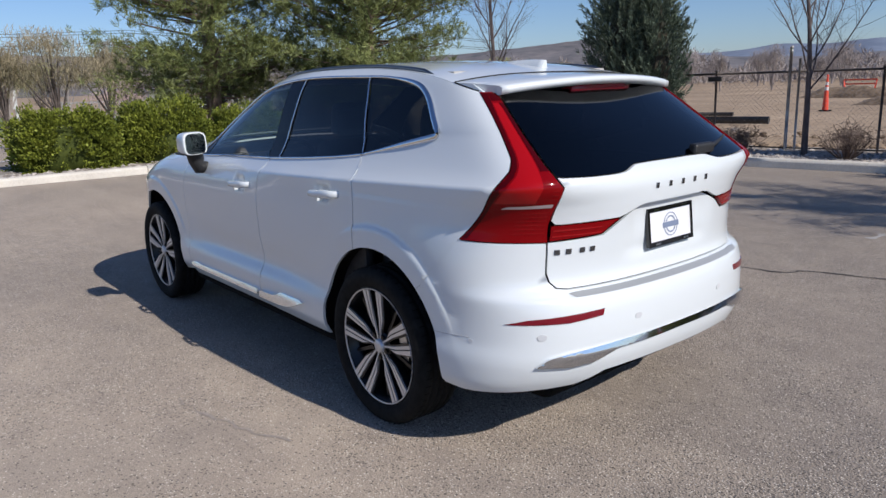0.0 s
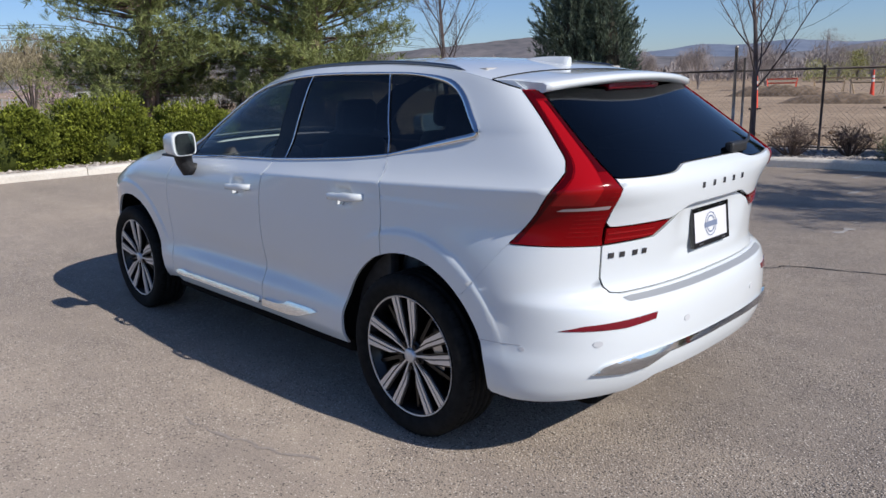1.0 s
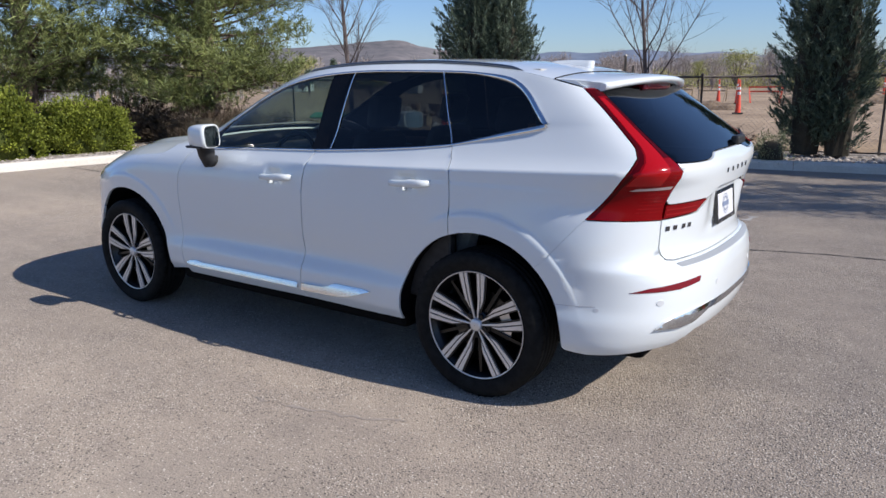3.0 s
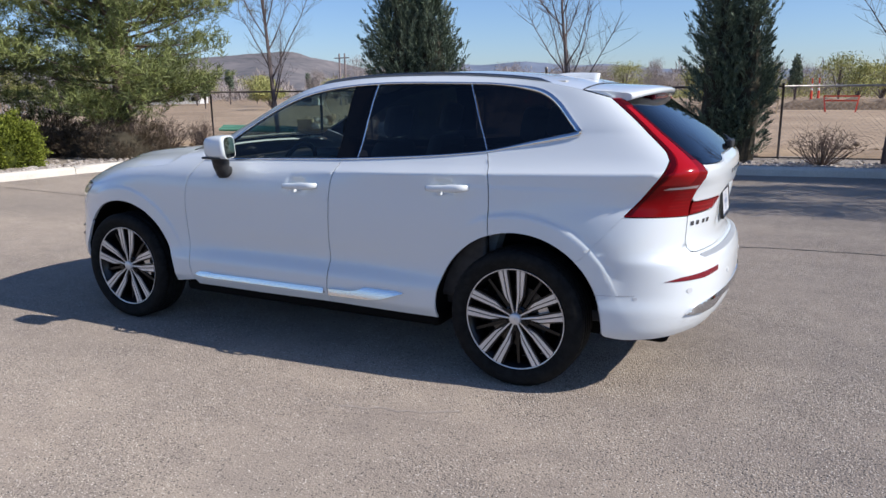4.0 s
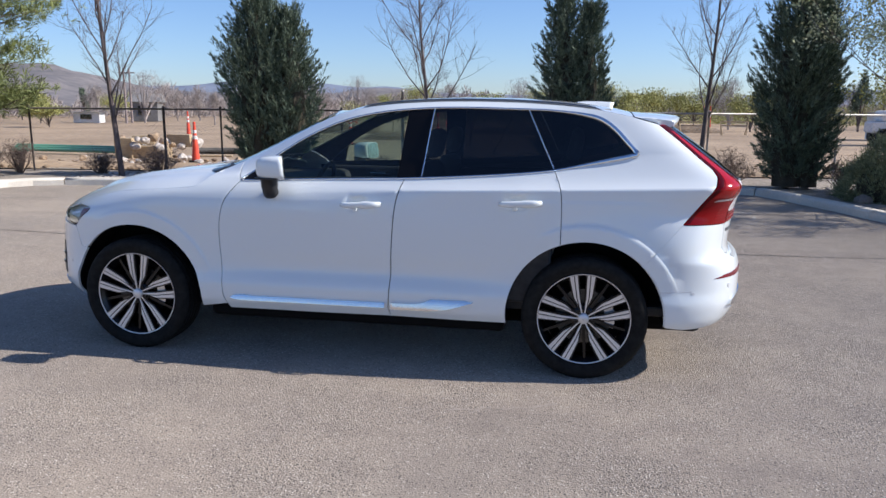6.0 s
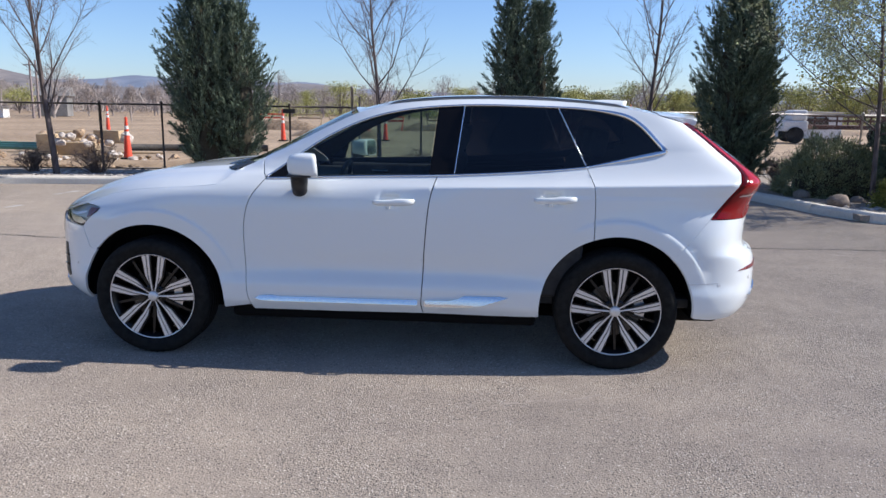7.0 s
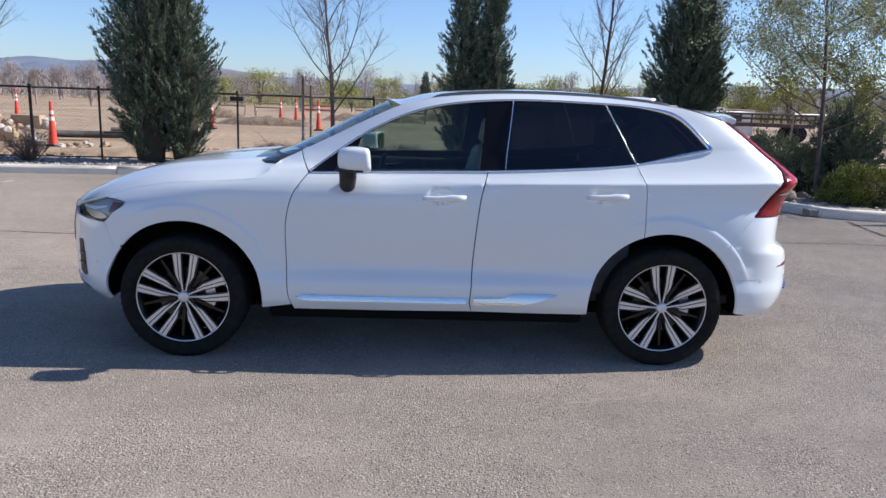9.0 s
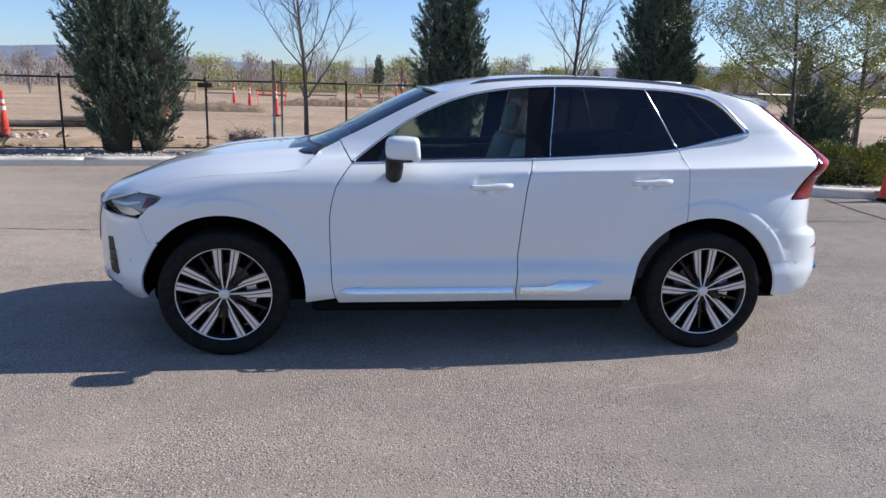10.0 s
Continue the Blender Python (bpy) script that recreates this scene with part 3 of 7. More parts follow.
bare_tree((-9.55, 8.95, 0.10), 21, 5.2, 0.066, "young leaning leafless tree with dark bark in the bed", 0.27, 2.0, 1.5, (-0.11, 0.0))
bare_tree((-3.15, 10.05, 0.10), 22, 4.4, 0.056, "young leafless tree with thin upright branches", 0.30, 2.3, 1.15, (-0.03, 0.0))
bare_tree((2.46, 10.95, 0.10), 23, 5.0, 0.058, "slender leafless tree in front of the fence", 0.30, 1.8, 1.35, (0.012, 0.0))


# ---- pines at the corner ----
def pine(at, seed, height, r, low, label):
    t = thing("pine_tree", at, label, "tree", "pines at the lot's corner")
    rn = random.Random(seed)
    g = np.random.default_rng(seed)
    v, f = [], []
    tube_into(v, f, [(0, 0, -0.08), (0.02, 0, 0.12), (0.05, 0, height * 0.3), (0.0, 0.05, height * 0.7), (0, 0, height)], [0.30, 0.23, 0.18, 0.10, 0.02], 12)
    pts, dirs = [], []
    for i in range(225):
        k = rn.random() ** 0.9
        z = low + k * (height - low - 0.2)
        reach = r * (min(1.0, 0.75 + 0.8 * k) if k < 0.3 else (1 - ((k - 0.3) / 0.7) ** 1.6)) * rn.uniform(0.65, 1.12) + 0.25
        ang = rn.uniform(0, 2 * math.pi)
        p = Vector((0, 0, z))
        d = Vector((math.cos(ang), math.sin(ang), 0.12 if k > 0.25 else -0.05))
        line, rad = [p.copy()], [0.035]
        n = 6
        for s in range(n):
            d = (d + Vector((rn.gauss(0, 0.12), rn.gauss(0, 0.12), 0.05 + rn.gauss(0, 0.06)))).normalized()
            p = p + d * reach / n
            line.append(p.copy())
            rad.append(0.035 * (1 - (s + 1) / (n + 1)))
        tube_into(v, f, line, rad, 4, False)
        for s in range(2, n + 1):
            for _ in range(int(7 + 5 * s / n)):
                base = line[s] + Vector((rn.gauss(0, 0.22), rn.gauss(0, 0.22), rn.gauss(0.02, 0.15)))
                dd = (d * 0.7 + Vector((rn.gauss(0, 0.5), rn.gauss(0, 0.5), 0.45))).normalized()
                m = 18
                sp = g.uniform(0, 0.16, m)
                pts.append(np.array(base) + np.outer(sp, np.array(dd)))
                dirs.append(np.tile(np.array(dd) * 0.8, (m, 1)))
    raw("trunk", v, f, PINEBARK, t, True)
    leaves("crown", np.concatenate(pts), np.concatenate(dirs), 0.0150, PINE, t, seed, 10.5, 0.60)
    return t


pine((-13.8, 8.3, 0.08), 31, 7.5, 2.9, 0.75, "broad pine with drooping lower limbs at the lot's corner")
pine((-16.6, 5.2, 0.05), 32, 8.5, 2.7, 0.8, "large dark pine behind the clipped hedge")


# ---- hedges and shrubs ----
def bush(name, at, size, seed, mat, label, count=5200, leaf=0.020, group="", long=1.6):
    t = thing(name, at, label, "bush", group)
    g = np.random.default_rng(seed)
    # leaves stand in tufts over a lumpy outline
    m = max(60, count // 42)
    d = g.normal(0, 1, (m, 3))
    d[:, 2] = np.abs(d[:, 2]) * 0.95 - 0.18
    d /= np.linalg.norm(d, axis=1, keepdims=True)
    lump = 1 + 0.08 * np.sin(5 * d[:, 0] + 3 * d[:, 2] + seed) + 0.06 * np.sin(9 * d[:, 1] - 4 * d[:, 0]) + g.normal(0, 0.05, m)
    boxy = 0.58 if mat is HEDGE else 0.72
    sq = np.sign(d) * np.abs(d) ** boxy
    c0 = sq * (lump * g.uniform(0.86, 0.98, m))[:, None] * np.array(size) * np.array([0.5, 0.5, 1.0])
    k = count // m
    p = np.repeat(c0, k, axis=0) + g.normal(0, 0.042, (m * k, 3))
    p[:, 2] = np.maximum(p[:, 2], 0.01)
    leaves("crown", p, np.repeat(d + np.array([0, 0, 0.5]), k, axis=0), leaf, mat, t, seed, long, 0.55)
    # inner core, its dark colour painted in as the shade within the bush
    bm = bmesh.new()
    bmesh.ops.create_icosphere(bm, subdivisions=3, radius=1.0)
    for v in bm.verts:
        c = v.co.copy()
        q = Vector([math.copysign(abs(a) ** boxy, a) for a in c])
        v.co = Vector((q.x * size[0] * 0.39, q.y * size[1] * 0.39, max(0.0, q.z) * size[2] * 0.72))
    part("inner_crown", bm, HEDGESHADE if mat is HEDGE else INNERSHADE, t, smooth=True)
    v, f = [], []
    for j in range(5):
        a = g.uniform(0, 6.28)
        tube_into(v, f, [(0.04 * math.cos(a), 0.04 * math.sin(a), -0.05), (0.2 * size[0] * math.cos(a), 0.2 * size[1] * math.sin(a), 0.5 * size[2])], [0.02, 0.008], 5)
    raw("stem", v, f, BARK, t)
    return t


bush("hedge_bush", (-13.3, 0.75, 0.10), (1.5, 1.9, 1.12), 41, HEDGE, "clipped yellow-green hedge bush behind the kerb", 33000, 0.033, "clipped hedge row")
bush("hedge_bush", (-13.3, 2.65, 0.10), (1.5, 1.85, 1.15), 42, HEDGE, "clipped yellow-green hedge bush behind the kerb", 33000, 0.033, "clipped hedge row")
bush("hedge_bush", (-13.0, 4.45, 0.10), (1.3, 1.55, 1.00), 43, HEDGE, "smaller clipped hedge bush near the pines", 36000, 0.028, "clipped hedge row")
bush("juniper_bush", (5.35, 8.25, 0.10), (1.75, 1.6, 0.98), 44, JUNIPER, "grey-green rounded juniper on the island", 30000, 0.013, "", 5.0)
bush("low_bush", (6.05, 6.55, 0.10), (1.5, 1.0, 0.62), 45, LOWBUSH, "low yellow-green bush at the kerb", 22000, 0.022)
bush("low_bush", (7.6, 6.9, 0.10), (1.5, 1.1, 0.70), 46, LOWBUSH, "low yellow-green bush on the island", 20000, 0.022)
bush("low_bush", (-0.75, 9.65, 0.10), (0.50, 0.45, 0.50), 47, JUNIPER, "small green shrub in front of the conifer", 2600, 0.010, "", 4.0)


bush("dry_brush", (-13.2, 7.35, 0.06), (2.7, 2.0, 0.85), 48, DRYBRUSH, "dark tangle of dry brush under the pine", 16000, 0.010, "", 11.0)
bush("dry_brush", (-15.2, 6.6, 0.06), (2.9, 2.4, 1.05), 49, DRYBRUSH, "dark tangle of dry brush under the pines", 16000, 0.010, "", 11.0)


def twig_shrub(at, seed, r, h, label):
    t = thing("dry_shrub", at, label, "shrub", "leafless shrubs in the bed")
    rn = random.Random(seed)
    v, f = [], []
    for i in range(58):
        # stems bow outwards, then rise, and fork into crossing twigs
        a = rn.uniform(0, 6.28)
        q = rn.uniform(0.10, 1.0)
        top = h * (1.0 - 0.35 * q * q) * rn.uniform(0.7, 1.05)
        p1 = Vector((math.cos(a) * r * 0.55 * q, math.sin(a) * r * 0.55 * q, top * 0.38))
        p2 = Vector((math.cos(a) * r * 0.85 * q + rn.gauss(0, 0.05), math.sin(a) * r * 0.85 * q + rn.gauss(0, 0.05), top * 0.72))
        p3 = p2 + Vector((rn.gauss(0, 0.09), rn.gauss(0, 0.09), top * 0.28))
        tube_into(v, f, [(p1.x * 0.12, p1.y * 0.12, -0.03), p1, p2, p3], [0.009, 0.007, 0.004, 0.0015], 4, False)
        for _ in range(8):
            s = p1.lerp(p2, rn.uniform(0.1, 1.0)) if rn.random() < 0.6 else p2.lerp(p3, rn.random())
            e = s + Vector((rn.gauss(0, 0.11), rn.gauss(0, 0.11), rn.gauss(0.05, 0.07)))
            m_ = s.lerp(e, 0.5) + Vector((rn.gauss(0, 0.02), rn.gauss(0, 0.02), rn.gauss(0.01, 0.02)))
            tube_into(v, f, [s, m_, e], [0.0035, 0.0028, 0.0014], 3, False)
    raw("stem", v, f, DRYTWIG, t)
    return t


for n, (x, y, r, h) in enumerate([(-8.85, 9.25, 0.62, 0.62), (-10.3, 9.35, 0.40, 0.5), (1.45, 10.55, 0.78, 0.72), (3.05, 10.75, 0.62, 0.72), (-4.35, 10.1, 0.5, 0.5), (-2.35, 9.75, 0.5, 0.6), (-1.6, 10.2, 0.45, 0.55), (-12.2, 9.2, 0.4, 0.8), (-12.75, 7.75, 0.65, 0.75), (-13.1, 7.1, 0.6, 0.6), (-12.7, 8.6, 0.7, 0.9), (4.9, 9.6, 0.4, 0.7)]):
    twig_shrub((x, y, 0.10), 60 + n, r, h, "leafless brown twiggy shrub in the gravel bed")

for n, (x, y, r) in enumerate([(4.75, 6.75, 0.17), (4.55, 7.7, 0.14), (5.2, 7.1, 0.12), (-5.45, 9.3, 0.09)]):
    bm = bmesh.new()
    bmesh.ops.create_icosphere(bm, subdivisions=3, radius=r)
    for v in bm.verts:
        v.co *= 1 + 0.18 * noise.noise(v.co * 9 + Vector((n, 0, 0)))
        v.co.z *= 0.72
    ob = part("boulder", bm, BOULDER, smooth=True)
    ob.location = (x, y, 0.10 + r * 0.45)
    tagged(ob, "rounded tan boulder in the gravel bed", "boulder")


# ---- leafy tree on the island ----
def leafy_tree(at, seed, height, r, label, reach, leaf_mat=BUDS, low_mat=None, each=5):
    t = thing("leafy_tree", at, label, "tree")
    rn = random.Random(seed)
    v, f = [], []
    spots = crown_limbs(v, f, rn, height, 0.24, r, 26, reach, 0.045, 0.50, 13, 5)
    raw("trunk", v, f, TREEBARK, t, True)
    g = np.random.default_rng(seed)
    for mat, pick in ((leaf_mat, lambda p: p.z > 2.1 or low_mat is None), (low_mat, lambda p: p.z <= 2.1)):
        if mat is None:
            continue
        some = [(p, d) for p, d in spots if pick(p)]
        pts = np.repeat(np.array([p for p, d in some]), each, axis=0)
        pts = pts + g.normal(0, 0.045, pts.shape)
        dirs = np.repeat(np.array([d for p, d in some]), each, axis=0)
        leaves("crown", pts, dirs, 0.027, mat, t, seed, 1.7, 1.0)
    return t


leafy_tree((5.45, 7.15, 0.10), 71, 5.6, 0.043, "slim tree with fresh grey-green and yellow spring leaves", 2.5, BUDS, SPRING, 8)
leafy_tree((8.3, 9.4, 0.10), 73, 5.2, 0.060, "slim tree with fresh yellow-green spring leaves", 2.3, SPRING, None, 7)
conifer((6.15, 7.75, 0.10), 4, [(0, 0, 1.55, 0.50, 0.6), (0.55, 0.3, 1.4, 0.45, 0.6)], "low dark evergreen shrub under the leafy tree")

# ---- fence ----
fence = thing("chain_link_fence", (0, 0, 0), "dark steel chain-link fence behind the planting bed", "fence", kind="structure")
post_x = [-18.5, -15.4, -12.25, -9.2, -7.92, -5.22, -3.88, -2.38, 0.70, 2.75, 5.5, 7.7, 10.7, 13.7, 16.7]
for x in post_x:
    tall = 1.95 if abs(x + 3.88) < 0.1 else 1.56
    mat = GALV if x > 2 or tall > 1.9 else RUST
    tube("fence_post", [(x, fence_y(x), -0.1), (x, fence_y(x), tall)], 0.030 if tall > 1.9 or x == -9.2 else 0.022, mat, fence, 10)
    bm = bmesh.new()
    bmesh.ops.create_uvsphere(bm, u_segments=10, v_segments=6, radius=0.034)
    bmesh.ops.translate(bm, vec=(x, fence_y(x), tall), verts=bm.verts)
    part("post_cap", bm, mat, fence)
tube("fence_post", [(-3.72, fence_y(-3.72), -0.1), (-3.72, fence_y(-3.72), 1.75)], 0.022, GALV, fence, 10)
for a, b in zip(post_x, post_x[1:]):
    tube("top_rail", [(a, fence_y(a), 1.52), (b, fence_y(b), 1.52)], 0.020, RUST if b < 2 else GALV, fence, 8)
    tube("bottom_wire", [(a, fence_y(a), 0.15), (b, fence_y(b), 0.15)], 0.014, RUST, fence, 5)
v, f = [], []
pitch = 0.09
x = post_x[0]
while x < post_x[-1]:
    for s in (1, -1):
        x2 = x + s * 1.42
        lo, hi = (x, 0.10), (x2, 1.52)
        if post_x[0] <= x2 <= post_x[-1]:
            tube_into(v, f, [(lo[0], fence_y(lo[0]) + 0.004 * s, lo[1]), (hi[0], fence_y(hi[0]) + 0.004 * s, hi[1])], 0.0014, 3, False)
    x += pitch
raw("wire_mesh", v, f, GALV, fence)
bm = bmesh.new()
box(bm, (-5.36, fence_y(-5.3) - 0.06, 1.38), (-5.08, fence_y(-5.2) - 0.035, 1.47), 0.005)
tagged(part("fence_sign", bm, PIPE), "small dark plate fixed to a fence post", "sign")


# ---- building site behind the fence ----
CLOD = varied(material("dirt_clods", rough=0.95), (0.13, 0.088, 0.055), (0.38, 0.275, 0.18), 5, 6, island=0.4)
def cone(at, h, label="tall orange traffic cone with white bands"):
    t = thing("traffic_cone", at, label, "traffic cone", "cones on the building site")
    bm = bmesh.new()
    box(bm, (-0.16 * h / 1.1, -0.16 * h / 1.1, 0), (0.16 * h / 1.1, 0.16 * h / 1.1, 0.05), 0.015)
    part("foot", bm, RUBBER, t)
    prof = lambda k: 0.115 - 0.080 * k
    cuts = [0.0, 0.58, 0.68, 0.74, 0.83, 1.0]
    for i in range(5):
        bm = bmesh.new()
        revolve(bm, [(prof(cuts[i]), 0.05 + h * cuts[i]), (prof(cuts[i + 1]), 0.05 + h * cuts[i + 1])], 16, "z")
        part("sleeve" if i % 2 == 0 else "band", bm, CONE if i % 2 == 0 else CONEWHITE, t, smooth=True)
    bm = bmesh.new()
    bmesh.ops.create_uvsphere(bm, u_segments=10, v_segments=6, radius=0.045)
    bmesh.ops.translate(bm, vec=(0, 0, 0.07 + h), verts=bm.verts)
    part("knob", bm, CONE, t)
    return t


cone((-10.93, 14.57, 0.0), 1.05)
cone((5.86, 5.12, 0.0), 0.70, "red traffic cone standing on the asphalt by the kerb")
for x, y in ((-20.6, 31.5), (-9.97, 26.45), (-8.5, 39.7), (-5.75, 28.4), (-9.2, 38.5), (0.85, 55.0), (1.3, 54.0), (-2.0, 47.0), (9.8, 56.0), (10.4, 57.0)):
    cone((x, y, 0.0), 1.25 if y < 50 else 1.9)
for i, (x, y, ln, wd, ht, rot, z) in enumerate([(-14.1, 16.0, 0.55, 0.45, 0.62, 12, 0.0), (-13.3, 16.2, 1.15, 0.4, 0.40, 8, 0.0), (-12.7, 16.9, 0.9, 0.3, 0.42, -8, 0.32), (-13.9, 16.7, 0.7, 0.35, 0.30, 24, 0.40), (-12.3, 16.4, 1.5, 0.10, 0.06, -28, 0.0), (-11.8, 17.2, 1.3, 0.10, 0.06, 15, 0.0)]):
    bm = bmesh.new()
    box(bm, (-ln / 2, -wd / 2, 0), (ln / 2, wd / 2, ht), 0.02)
    for v_ in bm.verts:
        v_.co += noise.noise_vector(v_.co * 2.3 + Vector((i * 2.7, 1, 0))) * 0.035
    ob = part("timber_block", bm, TIMBER)
    ob.matrix_world = pose(x, y, z - 0.03, 0, 0, rot)
    tagged(ob, "weathered pale timber block stacked on the dirt", "timber")
rr = random.Random(19)
for i in range(46):
    if i < 22:
        x, y, r, z = rr.gauss(-13.1, 0.75), rr.gauss(16.5, 0.4), rr.uniform(0.10, 0.22), max(0.0, 0.55 - 0.5 * rr.random())
    else:
        x, y, r, z = rr.uniform(-15.5, -7.0), rr.uniform(12.9, 15.6), rr.uniform(0.05, 0.15), 0.02
    bm = bmesh.new()
    bmesh.ops.create_icosphere(bm, subdivisions=2, radius=r)
    for v_ in bm.verts:
        v_.co *= 1 + 0.45 * noise.noise(v_.co * (1.0 / r) + Vector((i * 3.1, 0, 0)))
        v_.co.z *= 0.8
    ob = part("rubble_block", bm, CLOD if i % 3 == 1 else ROCK)
    ob.location = (x, y, r * 0.4 + z)
    tagged(ob, "broken pale concrete rubble on the site", "rubble")
tagged(tube("ground_pipe", [(-12.6, 17.9, 0.12), (-10.9, 18.3, 0.12), (-8.3, 18.9, 0.12)], 0.11, PIPE, None, 12), "dark pipe lying on the dirt behind the fence", "pipe")
tagged(tube("ground_pipe", [(-10.9, 18.25, 0.30), (-9.9, 18.5, 0.30), (-9.3, 18.62, 0.30)], 0.06, PIPE, None, 12), "dark pipe lying on the dirt behind the fence", "pipe")
for i in range(3):
    ob = tube("green_pipe", [(-19.0 - i * 0.1, 17.0 + i * 0.22, 0.12 + 0.05 * i), (-14.4, 16.6 + i * 0.22, 0.12 + 0.05 * i)], 0.06, GREENPIPE, None, 8)
    tagged(ob, "green plastic pipe lying on the dirt", "pipe")
# dirt clods and berms
rn = random.Random(8)
spots = [(rn.uniform(-14, 9), 0, 0.0) for _ in range(3600)]
spots = [(x, fence_y(x) + 0.5 + abs(rn.gauss(0, 1.3)), rn.uniform(-0.03, 0.12)) for x, _, _ in spots]
scatter_stones("dirt_clods", spots, 0.075, CLOD, "broken brown clods and rubble behind the fence", 9)
bm = bmesh.new()
rows = []
for i in range(90):
    x = -20 + i * 0.4
    h = 0.22 + 0.16 * noise.noise(Vector((x * 0.7, 0, 3)))
    rows.append([bm.verts.new((x, fence_y(x) + o + 0.2 * noise.noise(Vector((x, o, 1))), z)) for o, z in ((0.25, -0.04), (0.8, h * 0.6), (1.5, h), (2.4, h * 0.6), (3.3, -0.04))])
for i in range(89):
    for j in range(4):
        bm.faces.new((rows[i][j], rows[i][j + 1], rows[i + 1][j + 1], rows[i + 1][j])).smooth = True
bmesh.ops.recalc_face_normals(bm, faces=bm.faces[:])
tagged(part("dirt_berm", bm, DIRT), "low berm of dug brown earth behind the fence", "ground", kind="structure")

# ---- the car: one smooth shell, cut into panels ----
from mathutils.geometry import delaunay_2d_cdt

HUB_R, HUB_F, HUB_Z = 0.0, -2.865, 0.365
width_z = table([(0.20, 0.80), (0.27, 0.865), (0.32, 0.905), (0.38, 0.930), (0.46, 0.935), (0.55, 0.918), (0.65, 0.914), (0.75, 0.918), (0.85, 0.925), (0.93, 0.929), (1.00, 0.922),
                 (1.05, 0.905), (1.09, 0.878), (1.12, 0.850), (1.15, 0.828), (1.21, 0.802), (1.33, 0.765), (1.45, 0.722), (1.53, 0.688), (1.57, 0.662), (1.60, 0.625), (1.625, 0.575), (1.66, 0.50)])
nose_z = table([(0.20, -3.50), (0.30, -3.62), (0.40, -3.70), (0.55, -3.725), (0.72, -3.735), (0.84, -3.715), (0.90, -3.66), (0.95, -3.56), (1.03, -3.36), (1.09, -3.14), (1.126, -2.95), (1.147, -2.76),
                (1.165, -2.56), (1.20, -2.42), (1.30, -2.20), (1.44, -1.93), (1.53, -1.74), (1.60, -1.52), (1.63, -1.36), (1.66, -1.0)])
tail_z = table([(0.20, 0.78), (0.30, 0.885), (0.38, 0.94), (0.46, 0.966), (0.56, 0.973), (0.64, 0.970), (0.685, 0.960), (0.705, 0.950), (0.722, 0.928), (0.738, 0.902), (0.78, 0.891), (0.90, 0.905), (0.96, 0.914), (1.02, 0.924), (1.05, 0.930),
                (1.11, 0.936), (1.155, 0.926), (1.18, 0.905), (1.22, 0.860), (1.30, 0.765), (1.40, 0.630), (1.49, 0.505), (1.56, 0.41), (1.60, 0.33), (1.66, 0.2)])
tail_p = table([(0.2, 4.4), (0.64, 4.4), (0.93, 4.4), (1.05, 5.5), (1.12, 8.5), (1.18, 12.0), (1.30, 11.0), (1.50, 13.0), (1.66, 8.0)])
nose_p = table([(0.2, 3.2), (0.5, 3.0), (0.80, 2.5), (1.10, 2.5), (1.20, 4.0), (1.66, 4.0)])


def flare(x, z):
    """The raised lip round both wheel arches."""
    out = 0.0
    for hx in (HUB_R, HUB_F):
        r = math.hypot(x - hx, z - HUB_Z)
        ang = math.atan2(z - HUB_Z, x - hx)
        up = smooth01(0.80, 1.0, math.sin(ang)) if math.cos(ang) < 0 else smooth01(0.20, 0.60, math.sin(ang))
        out += 0.009 * (1 - smooth01(0.546, 0.562, r)) * up
        out += 0.004 * math.exp(-((r - 0.60) / 0.22) ** 2)
    return out


def crease_z(x):
    return 1.095 + 0.030 * (x + 0.76)


def half(x, z):
    """Half the body's width at a station and height; nothing beyond the ends."""
    w = width_z(z)
    k = smooth01(1.0, 1.2, z)
    if x > -0.5:
        w *= 1 - k * 0.075 * ((x + 0.5) / 1.3) ** 1.5
    if x < -2.2:
        w *= 1 - 0.02 * ((-2.2 - x) / 1.4) ** 2
    # the doors are drawn in above the sill
    mid = math.exp(-((x + 1.35) / 0.85) ** 4)
    w -= 0.022 * mid * math.exp(-((z - 0.575) / (0.085 if z > 0.575 else 0.050)) ** 2)
    w *= 1 - 0.045 * smooth01(1.30, 1.55, z) * smooth01(-1.0, -0.3, x)
    # a crisp shoulder line runs back from the rear door; below it the side leans in a little
    zc = crease_z(x)
    w0 = width_z(zc) * (1 - smooth01(1.0, 1.2, zc) * 0.075 * (max(0.0, x + 0.5) / 1.3) ** 1.5)
    peak = min(0.924, w0 + 0.062)
    run = smooth01(-1.75, -0.70, x)
    if z <= zc:
        w += run * (peak - w) * smooth01(0.68, 1.06, z)
    else:
        w += run * (peak - w0) * max(0.0, 1 - (z - zc) / 0.19) ** 1.15
    if 0.2 < z < 1.05:
        w += flare(x, z)
    xr, xf = tail_z(z), nose_z(z)
    t = (x - (xr - 0.85)) / 0.85
    if t > 0 and z < 1.0:
        # low down the flank turns the corner at one station, whatever the rear face does
        flank = max(0.0, (x - 0.105) / 0.85)
        t = flank + (t - flank) * max(smooth01(0.45, 0.90, t), smooth01(0.90, 1.0, z))
    if t > 0:
        w *= max(0.0, 1 - t ** tail_p(z)) ** 0.4 if t < 1 else 0.0
    t = ((xf + 0.85) - x) / 0.85
    if t > 0:
        w *= max(0.0, 1 - t ** nose_p(z)) ** 0.4 if t < 1 else 0.0
    return w


XRC, REF = -0.3, 0.9


